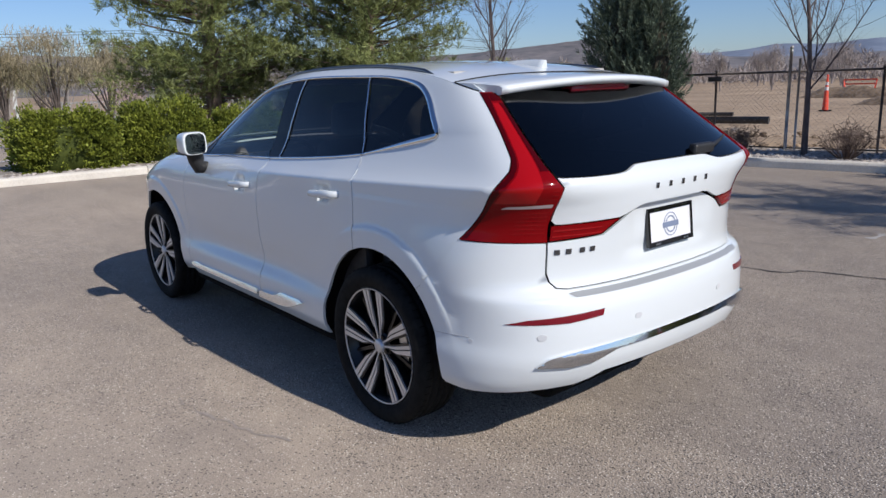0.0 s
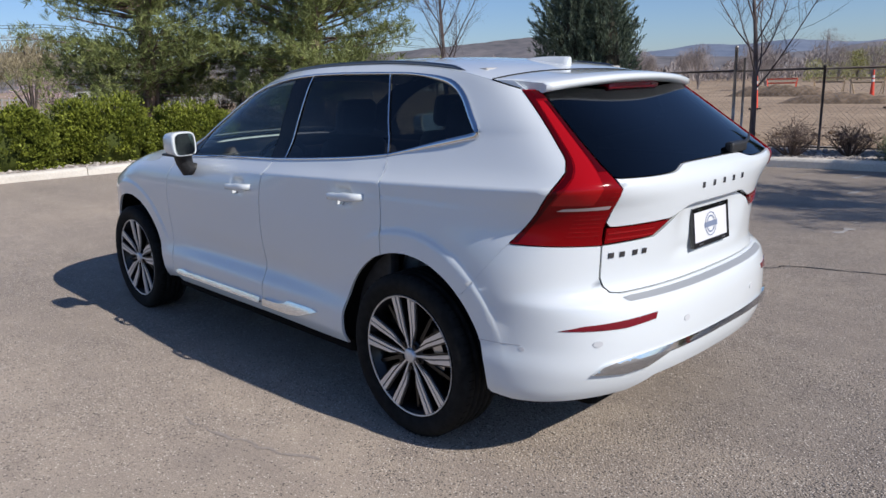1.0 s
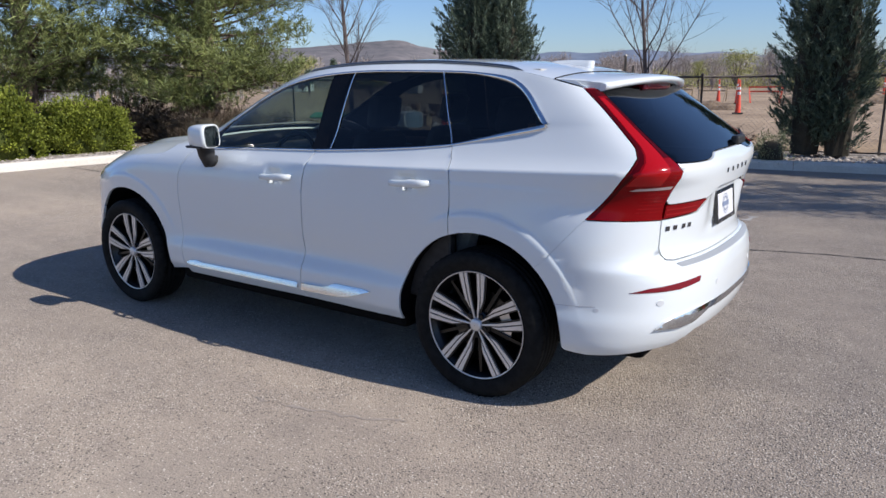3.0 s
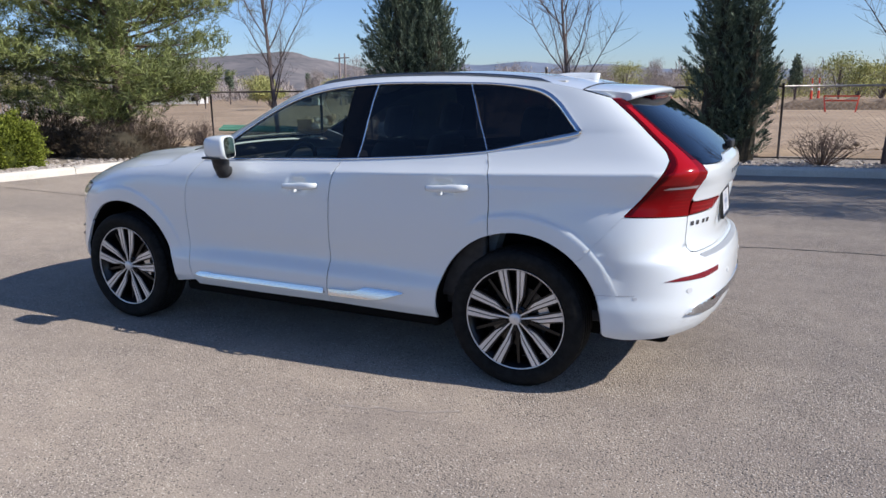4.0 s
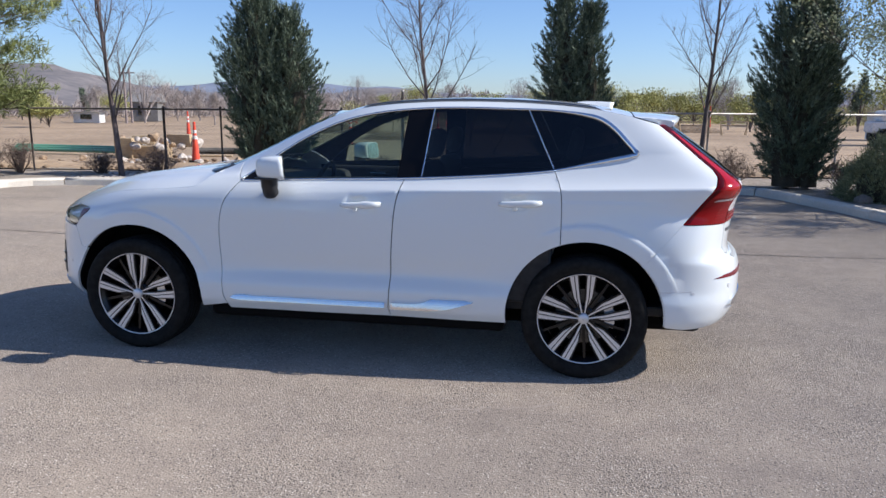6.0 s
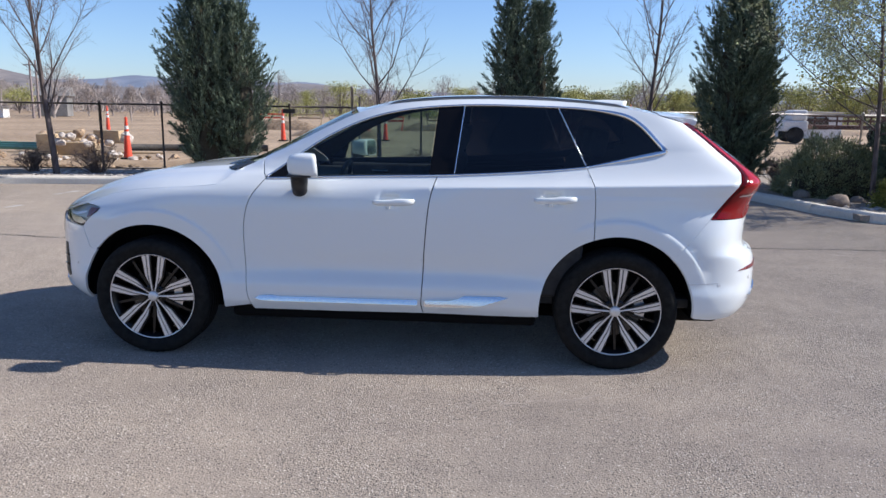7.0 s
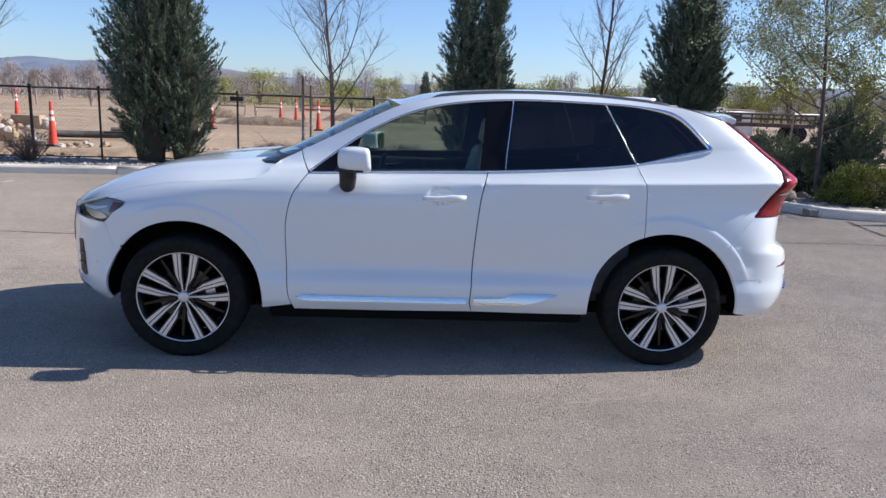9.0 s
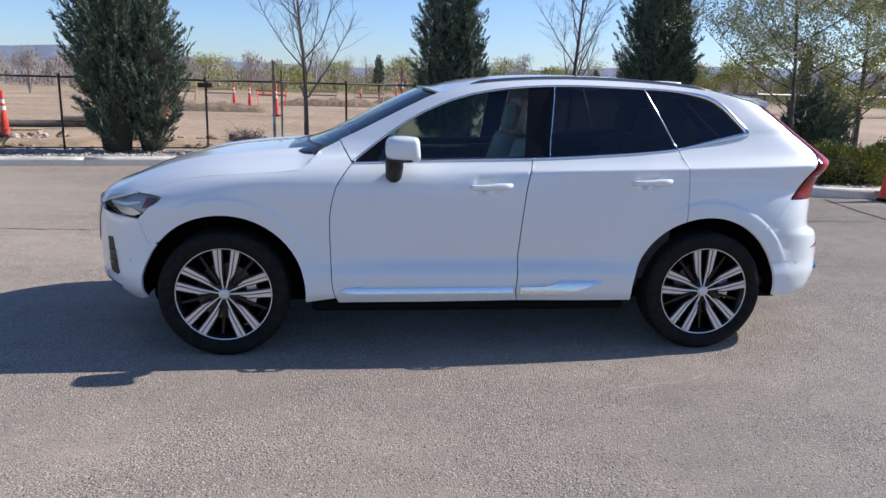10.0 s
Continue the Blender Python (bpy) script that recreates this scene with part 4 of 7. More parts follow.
def shell(u, z, d=0.0, xfc=-2.9):
    """A point of the left half and on round both ends: u is x along the side, then an angle about the end's middle; d sinks it."""
    if xfc <= u <= XRC:
        return Vector((u, -(half(u, z) - d), z))
    cx, th = (XRC, (u - XRC) / REF) if u > XRC else (xfc, -(xfc - u) / REF)
    dx, dy = math.sin(th), -math.cos(th)
    lo, hi = 0.05, 2.4
    for _ in range(19):
        mid = (lo + hi) / 2
        x, y = cx + dx * mid, dy * mid
        if half(x, z) > abs(y):
            lo = mid
        else:
            hi = mid
    return Vector((cx + dx * (lo - d), dy * (lo - d), z))


def u_rear(y, z):
    """u of the point at width y (left is negative) of the rear face."""
    lo, hi = XRC, tail_z(z)
    for _ in range(30):
        mid = (lo + hi) / 2
        if half(mid, z) > abs(y):
            lo = mid
        else:
            hi = mid
    return XRC + REF * math.atan2(lo - XRC, -y)


def u_side(x, z):
    """u of the point at station x on the left side or corner."""
    if x <= XRC:
        return x
    return XRC + REF * math.atan2(x - XRC, half(x, z))


def u_nose(y, z, xfc=-2.9):
    lo, hi = nose_z(z), xfc
    for _ in range(30):
        mid = (lo + hi) / 2
        if half(mid, z) > abs(y):
            hi = mid
        else:
            lo = mid
    return xfc - REF * math.atan2(xfc - hi, -y)


def u_nose_x(x, z, xfc=-2.9):
    return x if x >= xfc else xfc - REF * math.atan2(xfc - x, half(x, z))


def resample(poly, step):
    out = []
    for i, a in enumerate(poly):
        b = poly[(i + 1) % len(poly)]
        k = max(1, int(math.hypot(b[0] - a[0], b[1] - a[1]) / step))
        for j in range(k):
            out.append((a[0] + (b[0] - a[0]) * j / k, a[1] + (b[1] - a[1]) * j / k))
    return out


def inside(poly, x, z):
    hit = False
    for i in range(len(poly)):
        (x1, z1), (x2, z2) = poly[i - 1], poly[i]
        if (z1 > z) != (z2 > z) and x < (x2 - x1) * (z - z1) / (z2 - z1) + x1:
            hit = not hit
    return hit


def panel(poly, place, gap=0.003, du=0.03, dz=0.022, depth=0.014, proud=0.0, rows=(), folds=()):
    """A sheet cut to a polygon of (u, z), laid on the surface place(u, z, d), with its edge turned in."""
    poly = resample(poly, 0.025)
    area = sum(poly[i - 1][0] * poly[i][1] - poly[i][0] * poly[i - 1][1] for i in range(len(poly)))
    if area < 0:
        poly.reverse()
    if gap:
        n = len(poly)
        moved = []
        for i in range(n):
            (ax, az), (bx, bz) = poly[i - 1], poly[(i + 1) % n]
            tx, tz = bx - ax, bz - az
            ln = math.hypot(tx, tz) or 1.0
            moved.append((poly[i][0] - tz / ln * gap, poly[i][1] + tx / ln * gap))
        poly = moved
    n = len(poly)
    us, zs = [p[0] for p in poly], [p[1] for p in poly]
    pts = [Vector(p) for p in poly]
    edge = np.array(poly)
    kept = [q for q in folds if inside(poly, *q) and np.min((edge[:, 0] - q[0]) ** 2 + (edge[:, 1] - q[1]) ** 2) > 0.0035 ** 2]
    pts += [Vector(q) for q in kept]
    fold = np.array(kept) if kept else np.array([(99.0, 99.0)])
    zlist = [math.floor(min(zs) / dz) * dz + dz * k for k in range(int((max(zs) - min(zs)) / dz) + 3)] + list(rows)
    for z in zlist:
        k0 = int(math.floor(min(us) / du))
        for k in range(k0, int(math.ceil(max(us) / du)) + 1):
            u = k * du
            if inside(poly, u, z) and np.min((edge[:, 0] - u) ** 2 + (edge[:, 1] - z) ** 2) > (0.38 * min(du, dz)) ** 2 and np.min((fold[:, 0] - u) ** 2 + (fold[:, 1] - z) ** 2) > 0.011 ** 2:
                pts.append(Vector((u, z)))
    vs, _, fs, _, _, _ = delaunay_2d_cdt(pts, [(i, (i + 1) % n) for i in range(n)], [], 1, 1e-6)
    bm = bmesh.new()
    bv = [bm.verts.new(place(v[0], v[1], -proud)) for v in vs]
    for f in fs:
        try:
            bm.faces.new([bv[i] for i in f])
        except ValueError:
            pass
    for v in [v for v in bm.verts if not v.link_faces]:
        bm.verts.remove(v)
    index = {b: v for b, v in zip(bv, vs)}
    rim = {}
    border = [e for e in bm.edges if len(e.link_faces) == 1]
    pairs = []
    for e in border:
        loop = e.link_loops[0]
        pairs.append((loop.vert, loop.link_loop_next.vert))
    for a, b in pairs:
        for v in (a, b):
            if v not in rim:
                u, z = index[v]
                rim[v] = (bm.verts.new(v.co), bm.verts.new(place(u, z, depth - proud)))
    for a, b in pairs:
        f = bm.faces.new((rim[b][0], rim[a][0], rim[a][1], rim[b][1]))
    for f in bm.faces:
        f.smooth = True
    return bm


def flip_out(bm, centre=Vector((-1.4, 0, 0.8))):
    """Turn faces so that they look outwards."""
    bm.normal_update()
    s = sum(f.normal.dot(f.calc_center_median() - centre) * f.calc_area() for f in bm.faces)
    if s < 0:
        bmesh.ops.reverse_faces(bm, faces=bm.faces)
    return bm


def mirror_copy(bm):
    b2 = bm.copy()
    bmesh.ops.scale(b2, vec=(1, -1, 1), verts=b2.verts)
    bmesh.ops.reverse_faces(b2, faces=b2.faces)
    return b2


car = thing("suv", (0, 0, 0), "white five-door SUV parked on the asphalt lot, clean and glossy", "car")


def both(name, bm, mat, parent=car, label=""):
    """A part on the left of the car and its mirror image on the right."""
    flip_out(bm)
    other = mirror_copy(bm)
    a = part(name, bm, mat, parent if not isinstance(parent, tuple) else parent[0], label)
    b = part(name, other, mat, parent if not isinstance(parent, tuple) else parent[1], label)
    return a, b


# outlines, as (x, z) along the side
roof_edge = [(-1.62, 1.520), (-1.45, 1.565), (-1.24, 1.592), (-1.00, 1.608), (-0.76, 1.613), (-0.48, 1.610), (-0.24, 1.597), (-0.07, 1.582), (0.11, 1.558), (0.25, 1.528)]
roof_z = table(roof_edge)
screen_edge = [(-2.215, 1.232), (-2.08, 1.296), (-1.80, 1.438)]
dlo_top = [(-2.13, 1.130), (-2.03, 1.205), (-1.91, 1.292), (-1.78, 1.374), (-1.61, 1.456), (-1.44, 1.512), (-1.24, 1.549), (-1.00, 1.570), (-0.76, 1.576), (-0.41, 1.570), (-0.21, 1.562), (-0.04, 1.540), (0.06, 1.512), (0.14, 1.458), (0.21, 1.384), (0.268, 1.322)]
dlo_bot = [(-2.13, 1.120), (-1.99, 1.124), (-1.62, 1.139), (-1.09, 1.156), (-0.76, 1.174), (-0.42, 1.198), (-0.20, 1.220), (0.08, 1.275), (0.22, 1.303)]
gap1 = [(-2.14, 1.118), (-2.19, 1.054), (-2.23, 0.988), (-2.26, 0.870), (-2.268, 0.750), (-2.26, 0.508), (-2.25, 0.386), (-2.22, 0.306)]
gap2 = [(-1.09, 1.154), (-1.12, 1.058), (-1.14, 0.944), (-1.16, 0.705), (-1.17, 0.467), (-1.175, 0.373), (-1.16, 0.312)]
gap3 = [(-0.20, 1.218), (-0.16, 1.116), (-0.15, 0.997), (-0.15, 0.797)]
lamp_out = [(0.385, 1.490), (0.50, 1.400), (0.61, 1.305), (0.690, 1.236), (0.713, 1.20), (0.702, 1.15), (0.655, 1.085), (0.60, 1.015), (0.53, 0.934)]


def arc(hx, a0, a1, r=0.458, n=22):
    """Wheel arch edge from angle a0 to a1 (degrees)."""
    return [(hx + r * math.cos(radians(a0 + (a1 - a0) * i / n)), HUB_Z + r * math.sin(radians(a0 + (a1 - a0) * i / n))) for i in range(n + 1)]


S = lambda pts: spline(pts, 0.03)


def sided(pts):
    return [(u_side(x, z), z) for x, z in pts]


# lines along which the sheets bend sharply: the arch lips and the shoulder
FOLDS = []
for hx_ in (HUB_R, HUB_F):
    for r_ in (0.545, 0.554, 0.563):
        for i in range(112):
            a_ = radians(8 + 130 * i / 111)
            FOLDS.append((hx_ + r_ * math.cos(a_), HUB_Z + r_ * math.sin(a_)))
for o_ in (-0.010, 0.0, 0.010):
    for i in range(140):
        x_ = -1.55 + 2.2 * i / 139
        FOLDS.append((x_, crease_z(x_) + o_))
FOLDS = sided(FOLDS)
HANDLES = ((-1.345, 1.000), (-0.385, 1.035))
for hx_, hz_ in HANDLES:
    for k_ in (0.75, 0.95, 1.15):
        for i in range(26):
            a_ = 2 * math.pi * i / 26
            FOLDS.append((hx_ - 0.022 + 0.062 * k_ * math.cos(a_), hz_ + 0.002 + 0.040 * k_ * math.sin(a_)))


def door_at(u, z, d=0.0):
    """The door skin, pressed in behind each handle."""
    dent = sum(0.018 * math.exp(-(((u - hx + 0.022) / 0.058) ** 6 + ((z - hz - 0.002) / 0.037) ** 6)) for hx, hz in HANDLES)
    return shell(u, z, d + dent)


# body side: pillar, roof side and rear quarter in one pressing
seam_low = [(0.53, 0.934), (0.485, 0.882), (0.44, 0.829), (0.39, 0.773), (0.343, 0.720), (0.3105, 0.7017)]
quarter = S(screen_edge + roof_edge) + S([(0.25, 1.528), (0.385, 1.490)])[1:] + S(lamp_out)[1:] + S(seam_low)[1:] + arc(HUB_R, 47.3, 109)[1:] + S(gap3)[::-1] + S(dlo_bot[6:] + [(0.262, 1.312), (0.268, 1.322)]) + S(dlo_top)[::-1][1:] + [(-2.142, 1.128)]
both("body_side", panel(sided(quarter), shell, gap=0.0016, du=0.022, dz=0.011, folds=FOLDS), WHITE)

# doors
front_door = S(gap1)[::-1] + S(dlo_bot[:4]) + S(gap2)[1:] + [(-1.7, 0.305)]
fd = both("door", panel(front_door, door_at, du=0.022, dz=0.011, folds=FOLDS), WHITE)
rear_door = S(gap2)[::-1] + S(dlo_bot[3:7])[1:] + S(gap3)[1:] + arc(HUB_R, 111, 187)[1:] + [(-0.8, 0.308)]
rd = both("door", panel(sided(rear_door), door_at, du=0.022, dz=0.011, folds=FOLDS), WHITE)

# front wing
wing_top = [(-2.142, 1.122), (-2.215, 1.228), (-2.33, 1.172), (-2.37, 1.135), (-2.43, 1.082), (-2.59, 1.064), (-2.93, 1.035), (-3.15, 0.995), (-3.28, 0.955), (-3.36, 0.930)]
hood_z = table(sorted([(x, z) for x, z in wing_top[4:]] + [(-2.38, 1.108), (-2.33, 1.128), (-3.55, 0.87), (-3.66, 0.82)]))
lamp_f = [(-3.28, 0.927), (-3.195, 0.912), (-3.25, 0.86), (-3.34, 0.79)]
wing_line = wing_top[:3] + S(wing_top[2:])[1:]
wing = wing_line + [(u_nose_x(-3.34, 0.790), 0.790)][:0] + [(u_nose_x(x, z), z) for x, z in S([(-3.36, 0.927), (-3.195, 0.912), (-3.26, 0.86), (-3.335, 0.79)])] + [(u_nose_x(-3.28, 0.66), 0.66)] + arc(HUB_F, 140, -7) + S(gap1)[::-1][1:]
wing = [(u_nose_x(x, z) if i < len(wing_line) else x, z) for i, (x, z) in enumerate(wing)]
both("wing", panel(wing, shell, gap=0.0018, du=0.022, dz=0.011, folds=FOLDS), WHITE)


# bonnet: from edge to edge over the crown
crown = table([(-3.735, 0.84), (-3.66, 0.905), (-3.52, 0.965), (-3.33, 1.043), (-3.14, 1.096), (-2.95, 1.132), (-2.76, 1.154), (-2.50, 1.176), (-2.30, 1.185)])


def bonnet_at(x, v, d=0.0):
    z0 = hood_z(x)
    w = half(x, z0) - 0.002
    fold = 0.016 * math.exp(-((abs(v) - 0.62) / 0.055) ** 2) * smooth01(-3.6, -3.0, x)
    return Vector((x, v * w, z0 + (crown(x) - z0) * (0.62 * (1 - abs(v) ** 2.4) + 0.38 * (1 - abs(v) ** 9)) + fold - d))


def slab(at, xs, vs, bend, thick=0.012):
    """A curved sheet with an underside and turned edges."""
    bm = bmesh.new()
    top = [[bm.verts.new(at(bend(x, v), v)) for v in vs] for x in xs]
    low = [[bm.verts.new(at(bend(x, v), v, thick)) for v in vs] for x in xs]
    for i in range(len(xs) - 1):
        for j in range(len(vs) - 1):
            bm.faces.new((top[i][j], top[i + 1][j], top[i + 1][j + 1], top[i][j + 1])).smooth = True
            bm.faces.new((low[i][j], low[i][j + 1], low[i + 1][j + 1], low[i + 1][j])).smooth = True
    n, m = len(xs) - 1, len(vs) - 1
    ring = [(i, 0) for i in range(n)] + [(n, j) for j in range(m)] + [(i, m) for i in range(n, 0, -1)] + [(0, j) for j in range(m, 0, -1)]
    for k, (i, j) in enumerate(ring):
        i2, j2 = ring[(k + 1) % len(ring)]
        q = [bm.verts.new(c.co) for c in (top[i][j], low[i][j], low[i2][j2], top[i2][j2])]
        bm.faces.new(q)
    return bm


vs = [-1 + i / 20 for i in range(41)]
bm = slab(bonnet_at, [-3.69 + 0.0234 * i for i in range(55)], vs, lambda x, v: x + 0.085 * abs(v) ** 1.6 * smooth01(-2.95, -2.43, x))
part("bonnet", bm, WHITE, car)


# roof
def roof_at(x, v, d=0.0):
    z0 = roof_z(x)
    w = half(x, z0)
    return Vector((x, v * w, z0 + 0.034 * (1 - abs(v) ** 2.6) - d))


bm = slab(roof_at, [-1.62 + 0.034 * i for i in range(56)], vs, lambda x, v: x - 0.10 * (1 - v * v) * smooth01(-1.2, -1.62, x))
roof = part("roof", bm, WHITE, car)

# glass, posts and bright trim
post_b, post_c = [(-0.94, 1.568), (-0.99, 1.162)], [(-0.37, 1.566), (-0.20, 1.218)]


def between(pts, a, b):
    return [p for p in pts if a < p[0] < b]


dt, db = S(dlo_top), S(dlo_bot)
front_pane = between(dt, -2.12, -1.10) + [(-1.10, 1.560), (-1.14, 1.156)] + between(db, -2.12, -1.14)[::-1]
pillar = [(-1.10, 1.560)] + between(dt, -1.10, -0.945) + [post_b[0], post_b[1]] + between(db, -1.14, -0.99)[::-1] + [(-1.14, 1.156)]
rear_pane = [post_b[0]] + between(dt, -0.94, -0.37) + [post_c[0], post_c[1]] + between(db, -0.99, -0.20)[::-1] + [post_b[1]]
side_pane = [post_c[0]] + between(dt, -0.37, 0.264) + [(0.262, 1.316)] + between(db, -0.20, 0.225)[::-1] + [post_c[1]]
sunk = lambda u, z, d=0.0: shell(u, z, d + 0.006)
for ob in both("window", panel(front_pane, sunk, gap=0.004, depth=0.004), CLEARGLASS, fd, "lightly tinted side window"):
    ob.visible_shadow = False
sail = [p for p in between(dt, -2.125, -1.925)] + [(-1.925, 1.282), (-1.995, 1.126)] + between(db, -2.125, -1.995)[::-1]
both("mirror_sail", panel(sail, sunk, gap=0.001, depth=0.006, proud=0.002), PILLARBLACK, fd, "gloss black mirror sail")
both("pillar_cover", panel(pillar, sunk, gap=0.001, depth=0.006, proud=0.001), PILLARBLACK, fd, "gloss black pillar cover")
both("window", panel(sided(rear_pane), sunk, gap=0.004, depth=0.004), TINT, rd, "dark privacy side window")
both("quarter_window", panel(sided(side_pane), sunk, gap=0.004, depth=0.004), TINT, car, "dark privacy quarter window")


def trim(name, pts, r, mat, parent=car, sink=-0.001, squash=True):
    p3 = [shell(u, z, sink) for u, z in pts]
    out = []
    for s in (1, -1):
        v, f = [], []
        tube_into(v, f, [(p.x, s * p.y, p.z) for p in p3], r, 6)
        out.append(raw(name, v, f, mat, parent if not isinstance(parent, tuple) else parent[0 if s == 1 else 1], True))
    return out


TOPS = sided(S(dlo_top))
trim("window_trim", TOPS, [0.0070 + 0.0095 * smooth01(-0.15, 0.20, u) for u, z in TOPS], CHROME, sink=0.001)
trim("window_trim", sided(S(dlo_bot[:4])), 0.006, CHROME, fd)
trim("window_trim", sided(S(dlo_bot[3:7])), 0.006, CHROME, rd)
LOWS = sided(S(dlo_bot[6:] + [(0.262, 1.312), (0.268, 1.322)]))
trim("window_trim", LOWS, [0.007 + 0.0095 * smooth01(-0.15, 0.20, u) for u, z in LOWS], CHROME, sink=0.001)
trim("pillar_strip", S(post_b), 0.0035, CHROME, rd)
trim("pillar_strip", sided(S(post_c)), 0.0035, CHROME, rd)

# dark lining behind the window frames
lined = lambda u, z, d=0.0: shell(u, z, d + 0.026)
frame_low = [(x, z - 0.010) for x, z in S(dlo_top)]
frame_top = [(x, z - 0.004) for x, z in S([(-2.19, 1.232), (-2.08, 1.290), (-1.80, 1.432)] + roof_edge)]
both("frame_lining", panel(sided(frame_low + frame_top[::-1]), lined, gap=0, depth=0.006), CABIN, car, "dark lining of the window frames")
belt = [(x, z + 0.010) for x, z in S(dlo_bot)]
both("belt_lining", panel(sided(belt + [(x, z - 0.055) for x, z in belt[::-1]]), lined, gap=0, depth=0.006), CABIN, car, "dark lining below the windows")

# windscreen
XW = -1.2
edge_u = [(u_nose_x(x, z, XW), z) for x, z in S([(-2.36, 1.158)] + screen_edge + [(-1.66, 1.505)])]
mid_u = XW - REF * math.pi / 2
head_u = [(edge_u[-1][0] + (mid_u - edge_u[-1][0]) * 2 * k / 16, 1.505 + 0.046 * (1 - (k / 8 - 1) ** 2)) for k in range(1, 16)]
scr = edge_u + head_u + [(2 * mid_u - u, z) for u, z in edge_u[::-1]]
scr_at = lambda u, z, d=0.0: shell(u, z, d + 0.004, XW)
bm = flip_out(panel(scr, scr_at, gap=0.002, depth=0.006, du=0.05, dz=0.03))
part("windscreen", bm, CLEARGLASS, car, "clear windscreen").visible_shadow = False
cowl_left = [(u_nose_x(-2.350, 1.162, XW), 1.162), (u_nose_x(-2.318, 1.180, XW), 1.180), (u_nose_x(-2.285, 1.198, XW), 1.198)]
cowl = cowl_left + [(2 * mid_u - u, z) for u, z in cowl_left[::-1]]
part("cowl", flip_out(panel(cowl, lambda u, z, d=0.0: shell(u, z, d, XW), gap=0, depth=0.02, proud=0.004, du=0.05, dz=0.012)), PLASTIC, car, "black cowl at the foot of the windscreen")

# ---- tail ----
lamp_in = [(-0.648, 0.924), (-0.652, 0.99), (-0.648, 1.05), (-0.645, 1.14), (-0.660, 1.178), (-0.655, 1.22), (-0.625, 1.32), (-0.59, 1.42), (-0.560, 1.488)]
lamp_poly = sided(S(lamp_out)) + [(u_rear(y, z), z) for y, z in S(lamp_in)]
tail = both("tail_lamp", panel(lamp_poly, shell, gap=0.002, proud=0.004, du=0.02, dz=0.02), LAMPRED, car, "glossy red vertical tail lamp")
both("lamp_back", panel(lamp_poly, lambda u, z, d=0.0: shell(u, z, d + 0.018), gap=0.0, depth=0.004, du=0.03, dz=0.03), GAPBLACK, tail, "black back of the lamp")
outer = table(sorted((z, u) for u, z in sided(S(lamp_out))))
inner = table(sorted((z, u_rear(y, z)) for y, z in S(lamp_in)))


def lamp_band(f0, f1, z0, z1, n=18):
    """A strip of the lamp between two fractions of its width; each fraction is a function of height."""
    zs = [z0 + (z1 - z0) * i / n for i in range(n + 1)]
    a = [(outer(z) + (inner(z) - outer(z)) * f0(z), z) for z in zs]
    b = [(outer(z) + (inner(z) - outer(z)) * f1(z), z) for z in zs]
    return a + b[::-1]


def lamp_piece(name, poly, mat, label="", up=0.0060):
    return both(name, panel(poly, shell, gap=0.001, proud=up, depth=0.003, du=0.015, dz=0.015), mat, tail, label)


edge_f = table([(0.94, 0.08), (1.00, 0.07), (1.06, 0.08), (1.12, 0.11), (1.18, 0.16), (1.25, 0.20), (1.40, 0.28), (1.47, 0.40)])
far_f = table([(1.08, 0.66), (1.13, 0.68), (1.20, 0.72), (1.26, 0.74), (1.34, 0.76), (1.42, 0.76), (1.45, 0.70)])
lamp_piece("lamp_edge", lamp_band(lambda z: 0.015, edge_f, 0.942, 1.484), LAMPDARK, "dark red lamp border")
lamp_piece("lamp_edge", lamp_band(edge_f, lambda z: 0.985, 1.452, 1.484, 4), LAMPDARK, "dark red lamp border")
lamp_piece("light_guide", lamp_band(lambda z: edge_f(z) + 0.02, far_f, 1.084, 1.445), LAMPLIGHT, "bright red light guide")
lamp_piece("lamp_edge", lamp_band(lambda z: min(0.97, far_f(z) + 0.03), lambda z: 0.985, 1.20, 1.445), LAMPDARK, "dark red lamp border")
for zz in (0.962, 0.978, 0.994, 1.010, 1.026, 1.042, 1.096, 1.112, 1.128):
    lo = 0.55 if zz < 1.08 else 0.84
    lamp_piece("lens_rib", lamp_band(lambda z: lo, lambda z: 0.95, zz, zz + 0.0045, 1), LENSRIB)
clear = [(u_rear(-0.80, 1.062), 1.062), (u_rear(-0.662, 1.064), 1.064), (u_rear(-0.662, 1.078), 1.078), (u_rear(-0.79, 1.072), 1.072)]
both("reversing_strip", panel(clear, shell, gap=0, proud=0.006, depth=0.003), LAMPCLEAR, tail, "clear reversing lamp strip")

mirrored_rear = lambda pts: [(u_rear(y, z), z) for y, z in pts] + [(u_rear(-y, z), z) for y, z in pts[::-1]]
# rear window
glass_edge = S([(-0.553, 1.488), (-0.585, 1.42), (-0.62, 1.32), (-0.650, 1.22), (-0.655, 1.181)]) + S([(-0.655, 1.176), (-0.50, 1.170), (-0.36, 1.170), (-0.30, 1.178), (-0.25, 1.192), (-0.15, 1.195), (-0.002, 1.195)])[1:]
pane = part("rear_window", flip_out(panel(mirrored_rear(glass_edge), lambda u, z, d=0.0: shell(u, z, d + 0.004), gap=0.002, depth=0.006, du=0.04, dz=0.025)), REARGLASS, car, "black-tinted rear window")
